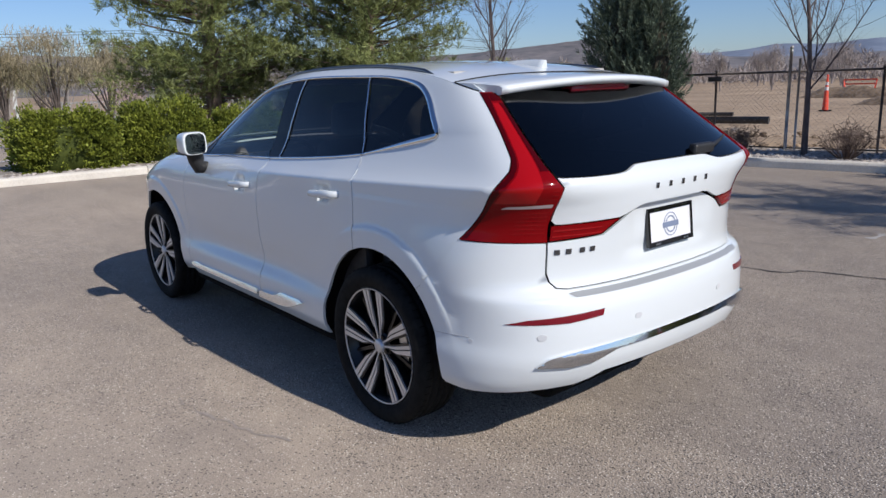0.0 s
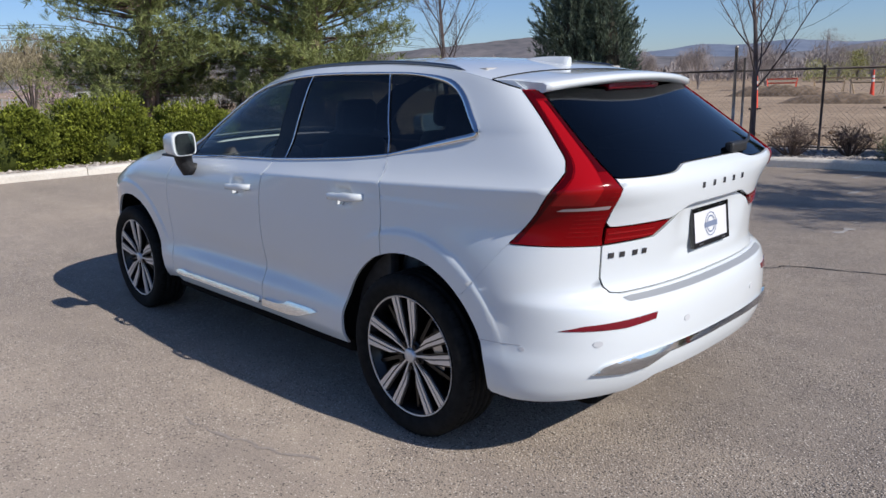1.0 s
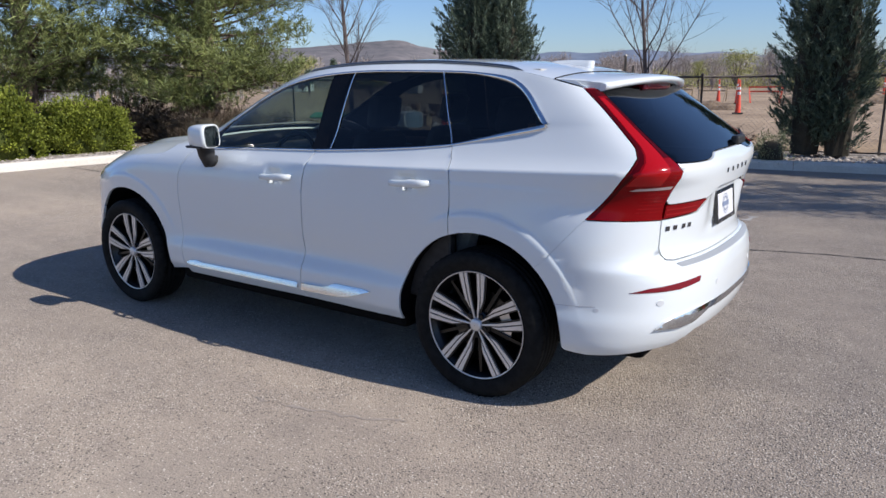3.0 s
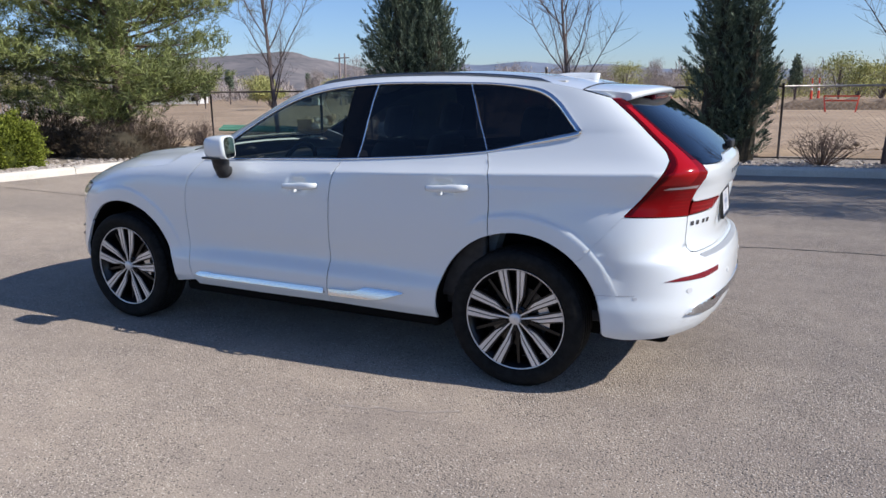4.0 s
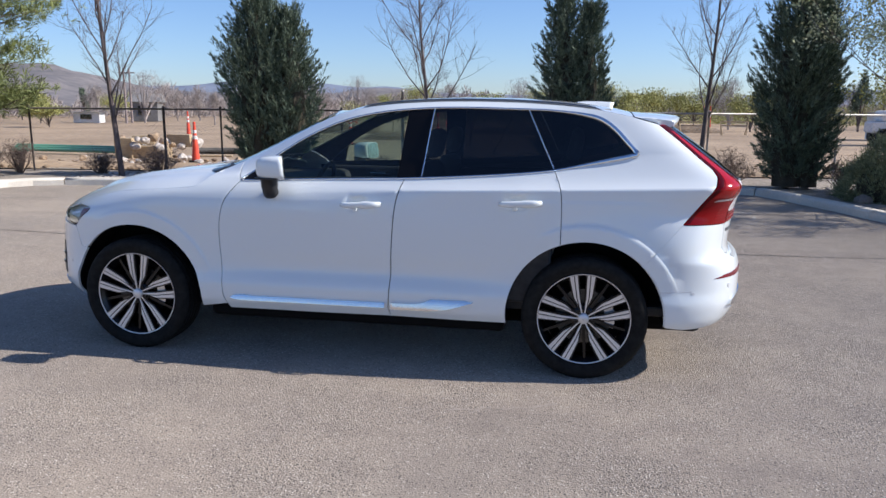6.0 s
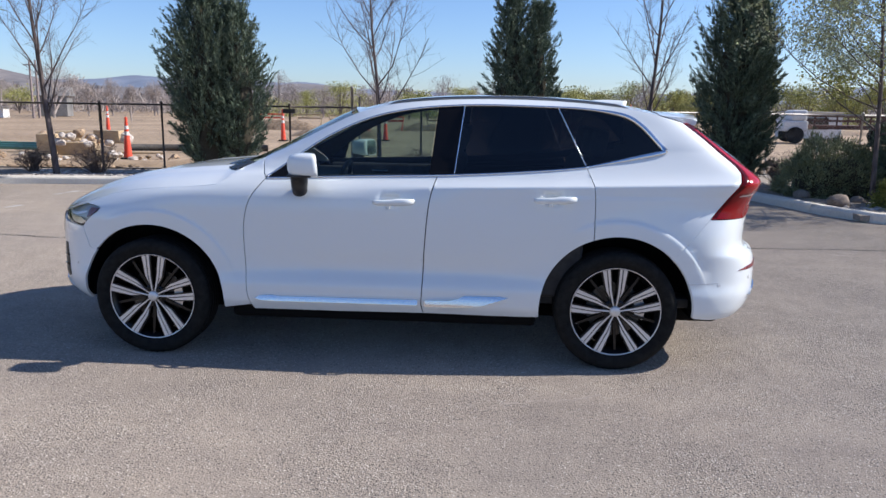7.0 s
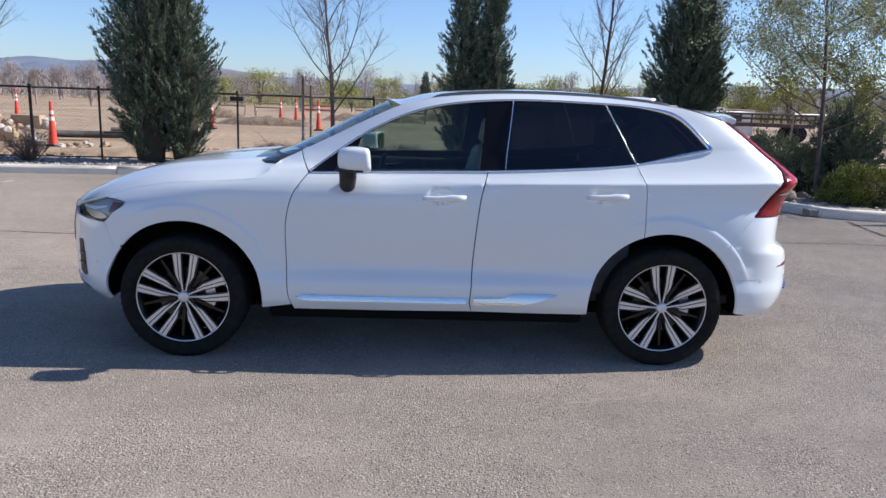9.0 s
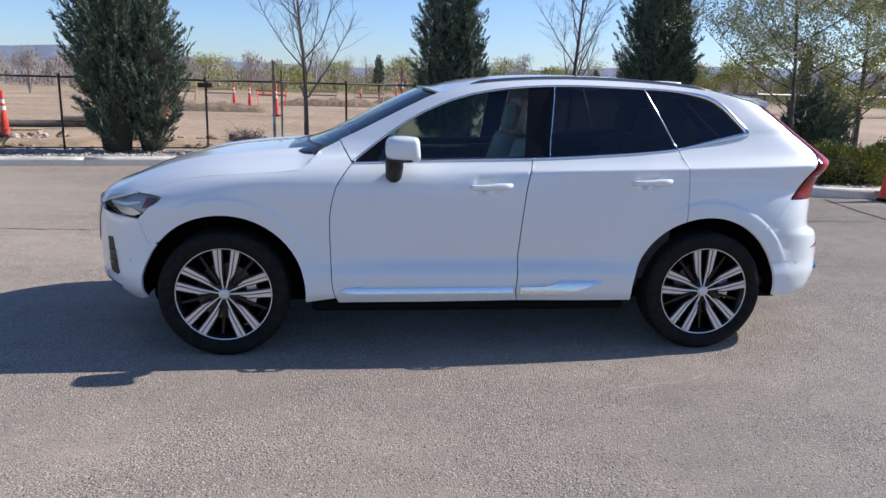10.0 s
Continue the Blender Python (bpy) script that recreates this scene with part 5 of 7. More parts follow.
# tailgate, upper blade and lower skin
gate_edge = S([(-0.002, 1.194), (-0.15, 1.194), (-0.25, 1.191), (-0.30, 1.177), (-0.36, 1.169), (-0.50, 1.169), (-0.655, 1.175)]) + [(-0.643, 1.14), (-0.646, 1.05), (-0.648, 1.01), (-0.630, 0.992), (-0.60, 0.990), (-0.35, 0.992)] + [(-0.32, 1.0), (-0.24, 1.028), (-0.20, 1.033), (-0.002, 1.033)]
gate = part("tailgate", flip_out(panel(mirrored_rear(gate_edge), shell, gap=0.002, du=0.03, dz=0.012)), WHITE, car)
low_edge = [(-0.002, 1.030), (-0.20, 1.030), (-0.24, 1.025), (-0.33, 0.985), (-0.42, 0.932), (-0.648, 0.923), (-0.650, 0.80), (-0.640, 0.765), (-0.62, 0.742), (-0.58, 0.735), (-0.002, 0.735)]


def gate_at(u, z, d=0.0):
    """The lower skin, hollowed behind the plate."""
    p = shell(u, z)
    y = abs(p.y)
    k = (1 - smooth01(0.20, 0.34, y)) * smooth01(0.79, 0.86, z) * (0.55 + 0.45 * smooth01(0.86, 1.0, z))
    return shell(u, z, d + 0.030 * k)


part("tailgate_lower", flip_out(panel(mirrored_rear(low_edge), gate_at, gap=0.002, du=0.025, dz=0.012)), WHITE, gate)
gate_lamp = [(u_rear(y, z), z) for y, z in [(-0.645, 0.990), (-0.35, 0.990), (-0.43, 0.936), (-0.645, 0.927)]]
gl = both("gate_lamp", panel(gate_lamp, shell, gap=0.003, proud=0.004, du=0.02, dz=0.015), LAMPRED, gate, "red lamp on the tailgate")
for a, b in ((0.943, 0.949), (0.965, 0.971)):
    strip = [(u_rear(y, z), z) for y, z in [(-0.635, a), (-0.44, a), (-0.43, b), (-0.635, b)]]
    both("lens_rib", panel(strip, shell, gap=0, proud=0.0065, depth=0.004), LENSRIB, gl)

# rear bumper
bump_top = [(-0.002, 0.733), (-0.58, 0.733), (-0.622, 0.740), (-0.644, 0.765), (-0.654, 0.80), (-0.652, 0.921)]
bump_poly_left = [(u_rear(y, z), z) for y, z in bump_top] + [(u_rear(-0.72, 0.924), 0.924)] + sided([(0.537, 0.931)] + [(x - 0.0010, z + 0.0010) for x, z in S(seam_low)]) + sided(arc(HUB_R, 46.5, -2, 0.458))[1:] + sided([(0.47, 0.335), (0.56, 0.325)]) + [(u_rear(y, z), z) for y, z in [(-0.80, 0.33), (-0.70, 0.335), (-0.56, 0.34), (-0.50, 0.36), (-0.44, 0.385), (-0.30, 0.39), (-0.002, 0.39)]]
mid_r = XRC + REF * math.pi / 2
bump_poly = bump_poly_left + [(2 * mid_r - u, z) for u, z in bump_poly_left[::-1]]
bumper = part("rear_bumper", flip_out(panel(bump_poly, shell, gap=0.0008, du=0.03, dz=0.02, rows=(0.695, 0.70, 0.705, 0.71, 0.715, 0.725), folds=FOLDS)), WHITE, car)
chrome_edge = S([(-0.742, 0.452), (-0.71, 0.480), (-0.62, 0.497), (-0.40, 0.510), (-0.002, 0.512)]) + [(-0.002, 0.488), (-0.40, 0.484), (-0.47, 0.462), (-0.52, 0.446), (-0.62, 0.440)]
ce = chrome_edge
crm = [(u_rear(y, z), z) for y, z in ce[: len(ce) - 5]]
crm_lo = [(u_rear(y, z), z) for y, z in ce[len(ce) - 5:]]
part("bumper_trim", flip_out(panel(crm + [(2 * mid_r - u, z) for u, z in crm[::-1]] + [(2 * mid_r - u, z) for u, z in crm_lo[::-1]] + crm_lo, lambda u, z, d=0.0: shell(u, z, d - 0.004 - 0.010 * min(1.0, max(0.0, (0.512 - z) / 0.028))), gap=0, depth=0.03, du=0.03, dz=0.005)), CHROME, bumper, "bright chrome bumper strip")
refl = [(u_rear(y, z), z) for y, z in [(-0.823, 0.622), (-0.76, 0.640), (-0.47, 0.655), (-0.48, 0.630), (-0.62, 0.618)]]
both("reflector", panel(refl, shell, gap=0, proud=0.003, depth=0.006, du=0.02, dz=0.01), REFLECT, bumper, "red strip reflector")
step_edge = [(-0.002, 0.726), (-0.55, 0.726), (-0.59, 0.723), (-0.575, 0.711), (-0.002, 0.709)]
part("loading_sill", flip_out(panel(mirrored_rear(step_edge), shell, gap=0, proud=0.004, depth=0.006, du=0.03, dz=0.006)), material("sill_grey", (0.40, 0.41, 0.41), 0.38, 0.35), bumper, "satin grey loading sill")
# seam line across the lower bumper
ln = [(u_side(x, z), z) for x, z in S([(0.415, 0.548), (0.52, 0.552), (0.60, 0.556)])]
both("bumper_seam", panel(ln + [(u, z - 0.0022) for u, z in ln[::-1]], shell, gap=0, proud=0.0008, depth=0.004), material("seam_grey", (0.42, 0.42, 0.43), 0.6), bumper)
SENSOR = material("sensor_white", (0.58, 0.59, 0.60), 0.4)
for y, z in ((-0.721, 0.569), (-0.295, 0.593), (0.295, 0.593), (0.721, 0.569)):
    u = u_rear(y, z)
    ring = [(u + 0.013 * math.cos(a), z + 0.013 * math.sin(a)) for a in np.linspace(0, 2 * math.pi, 14)[:-1]]
    part("parking_sensor", flip_out(panel(ring, shell, gap=0, proud=0.002, depth=0.006)), SENSOR, bumper)
u, z = u_side(0.605, 0.541), 0.541
ring = [(u + 0.0068 * math.cos(a), z + 0.0085 * math.sin(a)) for a in np.linspace(0, 2 * math.pi, 14)[:-1]]
both("parking_sensor", panel(ring, shell, gap=0, proud=0.0012, depth=0.006), SENSOR, bumper)

# spoiler
bm = bmesh.new()
cols = []
for i in range(33):
    v = -1 + i / 16
    a = abs(v)
    tip = 0.565 - 0.085 * a ** 2.2
    zt = 1.540 - 0.030 * a ** 2
    root = 0.246
    wr, wm, wt = half(root, roof_z(root)) - 0.001, half(0.38, 1.492) - 0.004, 0.575
    y, ym, yr = v * wt, v * wm, v * wr
    zr = roof_at(root, v).z
    lip = 0.026 + 0.006 * a ** 4
    pts = [(root, yr, zr), (root + 0.10, yr * 0.35 + ym * 0.65, zr * 0.62 + (zt + 0.010) * 0.38 - 0.002), (tip - 0.10, y * 0.7 + ym * 0.3, zt + 0.010), (tip - 0.02, y, zt + 0.001), (tip, y, zt - 0.008), (tip - 0.004, y, zt - lip), (tip - 0.05, y, zt - lip - 0.012), (0.405, ym, 1.487), (0.30, yr, 1.489)]
    cols.append([bm.verts.new(p) for p in pts])
for i in range(32):
    for j in range(8):
        bm.faces.new((cols[i][j], cols[i + 1][j], cols[i + 1][j + 1], cols[i][j + 1])).smooth = True
for c in (cols[0], cols[-1]):
    bmesh.ops.triangulate(bm, faces=[bm.faces.new(c)])
bmesh.ops.recalc_face_normals(bm, faces=bm.faces[:])
spoiler = part("roof_spoiler", bm, WHITE, car)
bm = bmesh.new()
under = []
for i in range(17):
    v = -1 + i / 8
    y, a = v * 0.50, abs(v) * 0.9
    tip, zt = 0.565 - 0.085 * a ** 2.2, 1.540 - 0.030 * a ** 2
    under.append([bm.verts.new(p) for p in [(tip - 0.045, y, zt - 0.038), (0.41, y, 1.480), (0.395, y, 1.488)]])
for i in range(16):
    for j in range(2):
        bm.faces.new((under[i][j], under[i + 1][j], under[i + 1][j + 1], under[i][j + 1])).smooth = True
bmesh.ops.solidify(bm, geom=bm.faces[:], thickness=0.006)
part("underside", bm, GAPBLACK, spoiler, "black underside of the spoiler")
bm = bmesh.new()
cols = []
for i in range(13):
    y = -0.20 + 0.40 * i / 12
    e = 0.012 * (1 - (abs(y) / 0.2) ** 4) + 0.002
    cols.append([bm.verts.new(p) for p in [(0.520, y, 1.492 + e), (0.516, y, 1.480 - e), (0.46, y, 1.478 - e), (0.46, y, 1.492 + e)]])
for i in range(12):
    for j in range(4):
        bm.faces.new((cols[i][j], cols[i][(j + 1) % 4], cols[i + 1][(j + 1) % 4], cols[i + 1][j])).smooth = True
bm.faces.new(cols[0]), bm.faces.new(cols[-1])
bmesh.ops.recalc_face_normals(bm, faces=bm.faces[:])
part("brake_lamp", bm, REFLECT, spoiler, "dark red high brake lamp")

# dark joint between the roof side and the spoiler
trim("spoiler_joint", sided(S([(0.249, 1.529), (0.31, 1.512), (0.384, 1.491)])), 0.0035, GAPBLACK, sink=0.0015)
tube("spoiler_joint", [roof_at(0.245, -0.99 + 1.98 * i / 24, -0.0005) for i in range(25)], 0.0032, GAPBLACK, car, 6)

# aerial fin
bm = bmesh.new()
cols = []
for i in range(9):
    t = i / 8
    x = -0.10 + 0.245 * t
    h = 0.008 + 0.034 * t ** 0.7
    w = 0.034 * (1 - 0.35 * t)
    z0 = roof_at(x, 0.1).z - 0.006
    cols.append([bm.verts.new(p) for p in [(x, 0.03 - w, z0), (x + 0.01 * t, 0.03 - w * 0.35, z0 + h * 0.9), (x + 0.012 * t, 0.03, z0 + h), (x + 0.01 * t, 0.03 + w * 0.35, z0 + h * 0.9), (x, 0.03 + w, z0)]])
for i in range(8):
    for j in range(4):
        bm.faces.new((cols[i][j], cols[i + 1][j], cols[i + 1][j + 1], cols[i][j + 1])).smooth = True
bm.faces.new(cols[0]), bm.faces.new(cols[-1])
bmesh.ops.recalc_face_normals(bm, faces=bm.faces[:])
part("aerial_fin", bm, WHITE, roof)

# roof rails
rail_pts = [(x, z) for x, z in S(roof_edge) if -1.50 < x < 0.14]
for s in (1, -1):
    pts = []
    for i, (x, z) in enumerate(rail_pts):
        k = min(1.0, min(i, len(rail_pts) - 1 - i) / 4)
        pts.append((x, s * -(half(x, z) - 0.030), z - 0.010 + 0.021 * k))
    tube("roof_rail", pts, [0.003 + 0.006 * min(1, min(i, len(pts) - 1 - i) / 3) for i in range(len(pts))], RAIL, car)
    bm = bmesh.new()
    row = [[bm.verts.new((p[0], p[1] + s * o, p[2] - h)) for o, h in ((-0.004, 0.0), (0.004, 0.0), (0.006, 0.018), (-0.006, 0.022))] for p in pts]
    for i in range(len(row) - 1):
        for j in range(4):
            bm.faces.new((row[i][j], row[i][(j + 1) % 4], row[i + 1][(j + 1) % 4], row[i + 1][j]))
    bmesh.ops.recalc_face_normals(bm, faces=bm.faces[:])
    part("rail_base", bm, RAIL, car)

# wiper
tube("rear_wiper", [shell(u_rear(y, z), z, -0.022) for y, z in ((0.27, 1.216), (0.36, 1.224), (0.45, 1.236), (0.535, 1.250))], [0.014, 0.010, 0.007, 0.004], PLASTIC, pane)
bm = bmesh.new()
p = shell(u_rear(0.22, 1.215), 1.215, -0.014)
box(bm, p - Vector((0.02, 0.05, 0.022)), p + Vector((0.02, 0.10, 0.024)), 0.012)
part("wiper_hub", bm, PLASTIC, pane)

# ---- plate, badges ----


def plated(bm, y0, y1, z0, z1, out, thick):
    pts = []
    for y, z in ((y0, z0), (y1, z0), (y1, z1), (y0, z1)):
        x = 0.901 - (z - 0.84) * 0.10 + out
        pts.append((x, y, z))
    a = [bm.verts.new(p) for p in pts]
    b = [bm.verts.new((p[0] - thick, p[1], p[2])) for p in pts]
    bm.faces.new(a)
    bm.faces.new(b[::-1])
    for i in range(4):
        bm.faces.new((a[i], b[i], b[(i + 1) % 4], a[(i + 1) % 4]))
    bmesh.ops.recalc_face_normals(bm, faces=bm.faces[:])


plate = part("licence_plate", (lambda b: (plated(b, -0.152, 0.152, 0.842, 0.992, 0.004, 0.012), b)[1])(bmesh.new()), PLATEWHITE, gate, "white dealer plate in a black frame")
bm = bmesh.new()
for q in ((-0.160, 0.160, 0.980, 0.998), (-0.160, 0.160, 0.836, 0.856), (-0.160, -0.146, 0.8565, 0.9795), (0.146, 0.160, 0.8565, 0.9795)):
    plated(bm, *q, 0.008, 0.016)
part("plate_frame", bm, GLOSSBLACK, plate, "black plate frame")
for y in (-0.10, 0.10):
    for z in (0.988, 0.846):
        bm = bmesh.new()
        plated(bm, y - 0.018, y + 0.018, z - 0.004, z + 0.004, 0.0105, 0.003)
        part("plate_screw", bm, CHROME, plate)
for r0, r1 in ((0.030, 0.036), (0.046, 0.050)):
    bm = bmesh.new()
    ring = []
    for i in range(40):
        a = 2 * math.pi * i / 40
        ring.append([bm.verts.new((0.901 - (0.917 + r * math.sin(a) - 0.84) * 0.10 + 0.0055, r * math.cos(a), 0.917 + r * math.sin(a))) for r in (r0, r1)])
    for i in range(40):
        bm.faces.new((ring[i][0], ring[i][1], ring[(i + 1) % 40][1], ring[(i + 1) % 40][0]))
    bmesh.ops.recalc_face_normals(bm, faces=bm.faces[:])
    part("plate_mark", bm, MARKBLUE, plate, "blue-grey ring mark")
bm = bmesh.new()
plated(bm, -0.056, 0.056, 0.906, 0.928, 0.0062, 0.001)
part("plate_mark", bm, MARKBLUE, plate)


def badge(y0, y1, z0, z1, parent, mat=CHROME, cut=()):
    poly = [(u_rear(y, z), z) for y, z in ((y0, z0), (y1, z0), (y1, z1), (y0, z1))]
    return part("badge_mark", flip_out(panel(poly, shell, gap=0, proud=0.004, depth=0.005, du=0.05, dz=0.05)), mat, parent, "chrome badge bar")


for k in range(5):
    y = -0.155 + 0.0875 * k
    badge(y - 0.008, y + 0.008, 1.090, 1.112, gate, BADGE)
low_gate = [o for o in gate.children if o.name.startswith("tailgate_lower")][0]
for k in range(4):
    y = -0.612 + 0.045 * k + (0.012 if k > 1 else 0)
    badge(y - 0.011, y + 0.010, 0.872, 0.892, gate, BADGE)
badge(0.55, 0.565, 0.93, 0.955, gate)
badge(0.575, 0.59, 0.93, 0.955, gate)

# ---- front ----
front_poly = [(u_nose_x(x, z), z) for x, z in [(-3.335, 0.785), (-3.285, 0.66)]] + arc(HUB_F, 142, 185) + [(u_nose_x(-3.36, 0.30), 0.30), (u_nose_x(-3.45, 0.275), 0.275)] + [(u_nose(y, z), z) for y, z in [(-0.5, 0.26), (-0.002, 0.26), (-0.002, 0.86), (-0.52, 0.845), (-0.60, 0.80)]]
bm = flip_out(panel(front_poly, shell, gap=0.0004))
fb = both("front_bumper", bm, WHITE, car)
grille = [(u_nose(y, z), z) for y, z in [(-0.55, 0.83), (-0.50, 0.62), (-0.42, 0.58), (-0.002, 0.57), (-0.002, 0.855), (-0.40, 0.85)]]
both("grille", panel(grille, shell, gap=0, proud=0.004, depth=0.02), GLOSSBLACK, car, "black front grille")
vent = [(u_nose_x(x, z), z) for x, z in [(-3.555, 0.655), (-3.515, 0.66), (-3.470, 0.46), (-3.490, 0.445), (-3.535, 0.46)]]
vents = both("corner_vent", panel(vent, shell, gap=0, proud=0.003, depth=0.02, du=0.02, dz=0.02), PLASTIC, fb, "black bumper corner vent")
for zz in (0.52, 0.58):
    fin = [(u_nose_x(x, z), z) for x, z in [(-3.54, zz + 0.006), (-3.49, zz + 0.002), (-3.49, zz - 0.004), (-3.54, zz)]]
    both("vent_fin", panel(fin, shell, gap=0, proud=0.012, depth=0.02), GLOSSBLACK, vents)
split = [(u_nose_x(x, z), z) for x, z in [(-3.60, 0.415), (-3.53, 0.405), (-3.455, 0.385), (-3.47, 0.365), (-3.56, 0.385)]] + [(u_nose(-0.5, 0.40), 0.40), (u_nose(-0.5, 0.425), 0.425)]
both("bumper_trim", panel(split, shell, gap=0, proud=0.008, depth=0.015, du=0.02, dz=0.01), CHROME, fb, "chrome lower front strip")
u, z = u_nose_x(-3.395, 0.545), 0.545
ring = [(u + 0.0068 * math.cos(a), z + 0.0085 * math.sin(a)) for a in np.linspace(0, 2 * math.pi, 14)[:-1]]
both("parking_sensor", panel(ring, shell, gap=0, proud=0.002, depth=0.006), SATIN, fb)
head = [(u_nose_x(x, z), z) for x, z in S([(-3.31, 0.925), (-3.24, 0.919), (-3.197, 0.911)]) + S([(-3.25, 0.862), (-3.33, 0.795), (-3.37, 0.787), (-3.46, 0.795), (-3.555, 0.835)]) + S([(-3.59, 0.862), (-3.55, 0.885), (-3.45, 0.912)])]
bulb = both("headlamp", panel(head, lambda u, z, d=0.0: shell(u, z, d + 0.03), gap=0.004, depth=0.04, du=0.02, dz=0.015), material("bezel_grey", (0.36, 0.36, 0.34), 0.3, 0.2), car, "headlamp with clear cover and grey bezel")
for ob in both("lens", panel(head, shell, gap=0.003, depth=0.02, proud=0.001, du=0.02, dz=0.015), LAMPGLASS, bulb, "clear headlamp cover"):
    ob.visible_shadow = False
tee = [(u_nose_x(x, z), z) for x, z in [(-3.56, 0.862), (-3.44, 0.862), (-3.34, 0.880), (-3.34, 0.869), (-3.44, 0.846), (-3.56, 0.848)]]
both("daytime_lamp", panel(tee, lambda u, z, d=0.0: shell(u, z, d + 0.024), gap=0, depth=0.006), material("lamp_white", (0.8, 0.8, 0.8), 0.3), bulb, "white daytime running lamp bar")
refl_f = [(u_nose_x(x, z), z) for x, z in [(-3.53, 0.842), (-3.38, 0.838), (-3.33, 0.812), (-3.38, 0.797), (-3.47, 0.803)]]
both("reflector", panel(refl_f, lambda u, z, d=0.0: shell(u, z, d + 0.020), gap=0, depth=0.006), SATIN, bulb, "silver lamp reflector")
orange = [(u_nose_x(x, z), z) for x, z in [(-3.29, 0.905), (-3.225, 0.905), (-3.25, 0.88), (-3.30, 0.845), (-3.32, 0.845)]]
both("side_marker", panel(orange, lambda u, z, d=0.0: shell(u, z, d + 0.014), gap=0, depth=0.006), material("marker_amber", (0.15, 0.028, 0.016), 0.3), bulb, "amber side marker")

# ---- white beds under the bumper joints ----
def seam_bed(line, to_u):
    pts = [Vector(p) for p in line]
    up, low = [], []
    for i, p in enumerate(pts):
        d = (pts[min(i + 1, len(pts) - 1)] - pts[max(i - 1, 0)]).normalized()
        nrm = Vector((-d.y, d.x)) * 0.009
        up.append(p + nrm)
        low.append(p - nrm)
    poly = [(to_u(p.x, p.y), p.y) for p in up + low[::-1]]
    return panel(poly, lambda u, z, d=0.0: shell(u, z, d + 0.0022), gap=0, depth=0.004, du=0.02, dz=0.012)


both("joint_bed", seam_bed([(0.522, 0.925), (0.44, 0.829), (0.39, 0.773), (0.345, 0.725)], u_side), WHITE)
both("joint_bed", seam_bed([(-3.330, 0.780), (-3.305, 0.720), (-3.285, 0.668)], u_nose_x), WHITE)
both("joint_bed", seam_bed([(-3.285, 0.664), (-3.258, 0.660), (-3.236, 0.657)], u_nose_x), WHITE)

# ---- inner body, arches and floor, all dark ----
bm = bmesh.new()
cols = []
us = [-3.9 + 0.06 * i for i in range(90)]
INNER = (0.34, 0.42, 0.5, 0.6, 0.68, 0.70, 0.72, 0.75, 0.82, 0.9, 0.98, 1.02, 1.06, 1.10)
for u in us:
    cols.append([bm.verts.new(shell(u, z, 0.024 + 0.05 * smooth01(XRC + 0.85, XRC + 1.05, u))) for z in INNER])
for i in range(len(us) - 1):
    for j in range(len(INNER) - 1):
        x, z = us[i] + 0.03, INNER[j] + 0.05
        if us[i] < -2.25 and INNER[j] > 0.8:
            continue
        if any(math.hypot(x - hx, z - HUB_Z) < 0.56 for hx in (HUB_R, HUB_F)):
            continue
        bm.faces.new((cols[i][j], cols[i + 1][j], cols[i + 1][j + 1], cols[i][j + 1]))
both("inner_body", bm, GAPBLACK)
for hx in (HUB_R, HUB_F):
    bm = bmesh.new()
    rows = []
    for i in range(25):
        a = radians(-12 + 204 * i / 24)
        ox = half(hx + 0.47 * math.cos(a), max(HUB_Z + 0.47 * math.sin(a), 0.30)) - 0.016
        rows.append([bm.verts.new((hx + r * math.cos(a), y, max(HUB_Z + r * math.sin(a), 0.325))) for r, y in ((0.500, -ox + 0.006), (0.458, -ox + 0.002), (0.468, -ox + 0.025), (0.468, -0.60), (0.30, -0.58), (0.02, -0.58))])
    for i in range(24):
        for j in range(5):
            bm.faces.new((rows[i][j], rows[i + 1][j], rows[i + 1][j + 1], rows[i][j + 1]))
    other = bm.copy()
    bmesh.ops.scale(other, vec=(1, -1, 1), verts=other.verts)
    part("arch_liner", bm, GAPBLACK, car)
    part("arch_liner", other, GAPBLACK, car)
bm = bmesh.new()
box(bm, (-3.35, -0.58, 0.22), (0.72, 0.58, 0.34), 0.04)
part("underbody", bm, GAPBLACK, car)
# unseen solid box added to stop sunlight leaking through the hollow nose
bm = bmesh.new()
box(bm, (-3.40, -0.56, 0.33), (-2.46, 0.56, 0.93), 0.04)
part("nose_light_block", bm, GAPBLACK, car)
bm = bmesh.new()
box(bm, (-2.38, -0.86, 0.235), (-0.47, 0.86, 0.335), 0.03)
part("sill", bm, GAPBLACK, car)
# ---- bright side strip along the doors ----
strip_f = [(-2.205, 0.388), (-2.17, 0.404), (-2.10, 0.409), (-2.06, 0.402), (-1.195, 0.405), (-1.195, 0.374), (-2.10, 0.372), (-2.17, 0.377)]
strip_r = [(-1.155, 0.406), (-1.00, 0.409), (-0.95, 0.420), (-0.91, 0.440), (-0.70, 0.443), (-0.648, 0.434), (-0.80, 0.385), (-0.90, 0.372), (-1.155, 0.368)]


def ledge(z0, z1, low, high, top=0.75):
    """A surface that stands out most near its foot, so that its face looks up."""
    def at(u, z, d=0.0):
        k = min(max((z - z0) / (z1 - z0), 0.0), 1.0)
        return shell(u, z, d - (low + (high - low) * (1 - k) ** top))
    return at


both("side_strip", panel(strip_f, ledge(0.372, 0.415, 0.004, 0.022), gap=0, depth=0.05, dz=0.006), STRIP, fd, "chrome side strip")
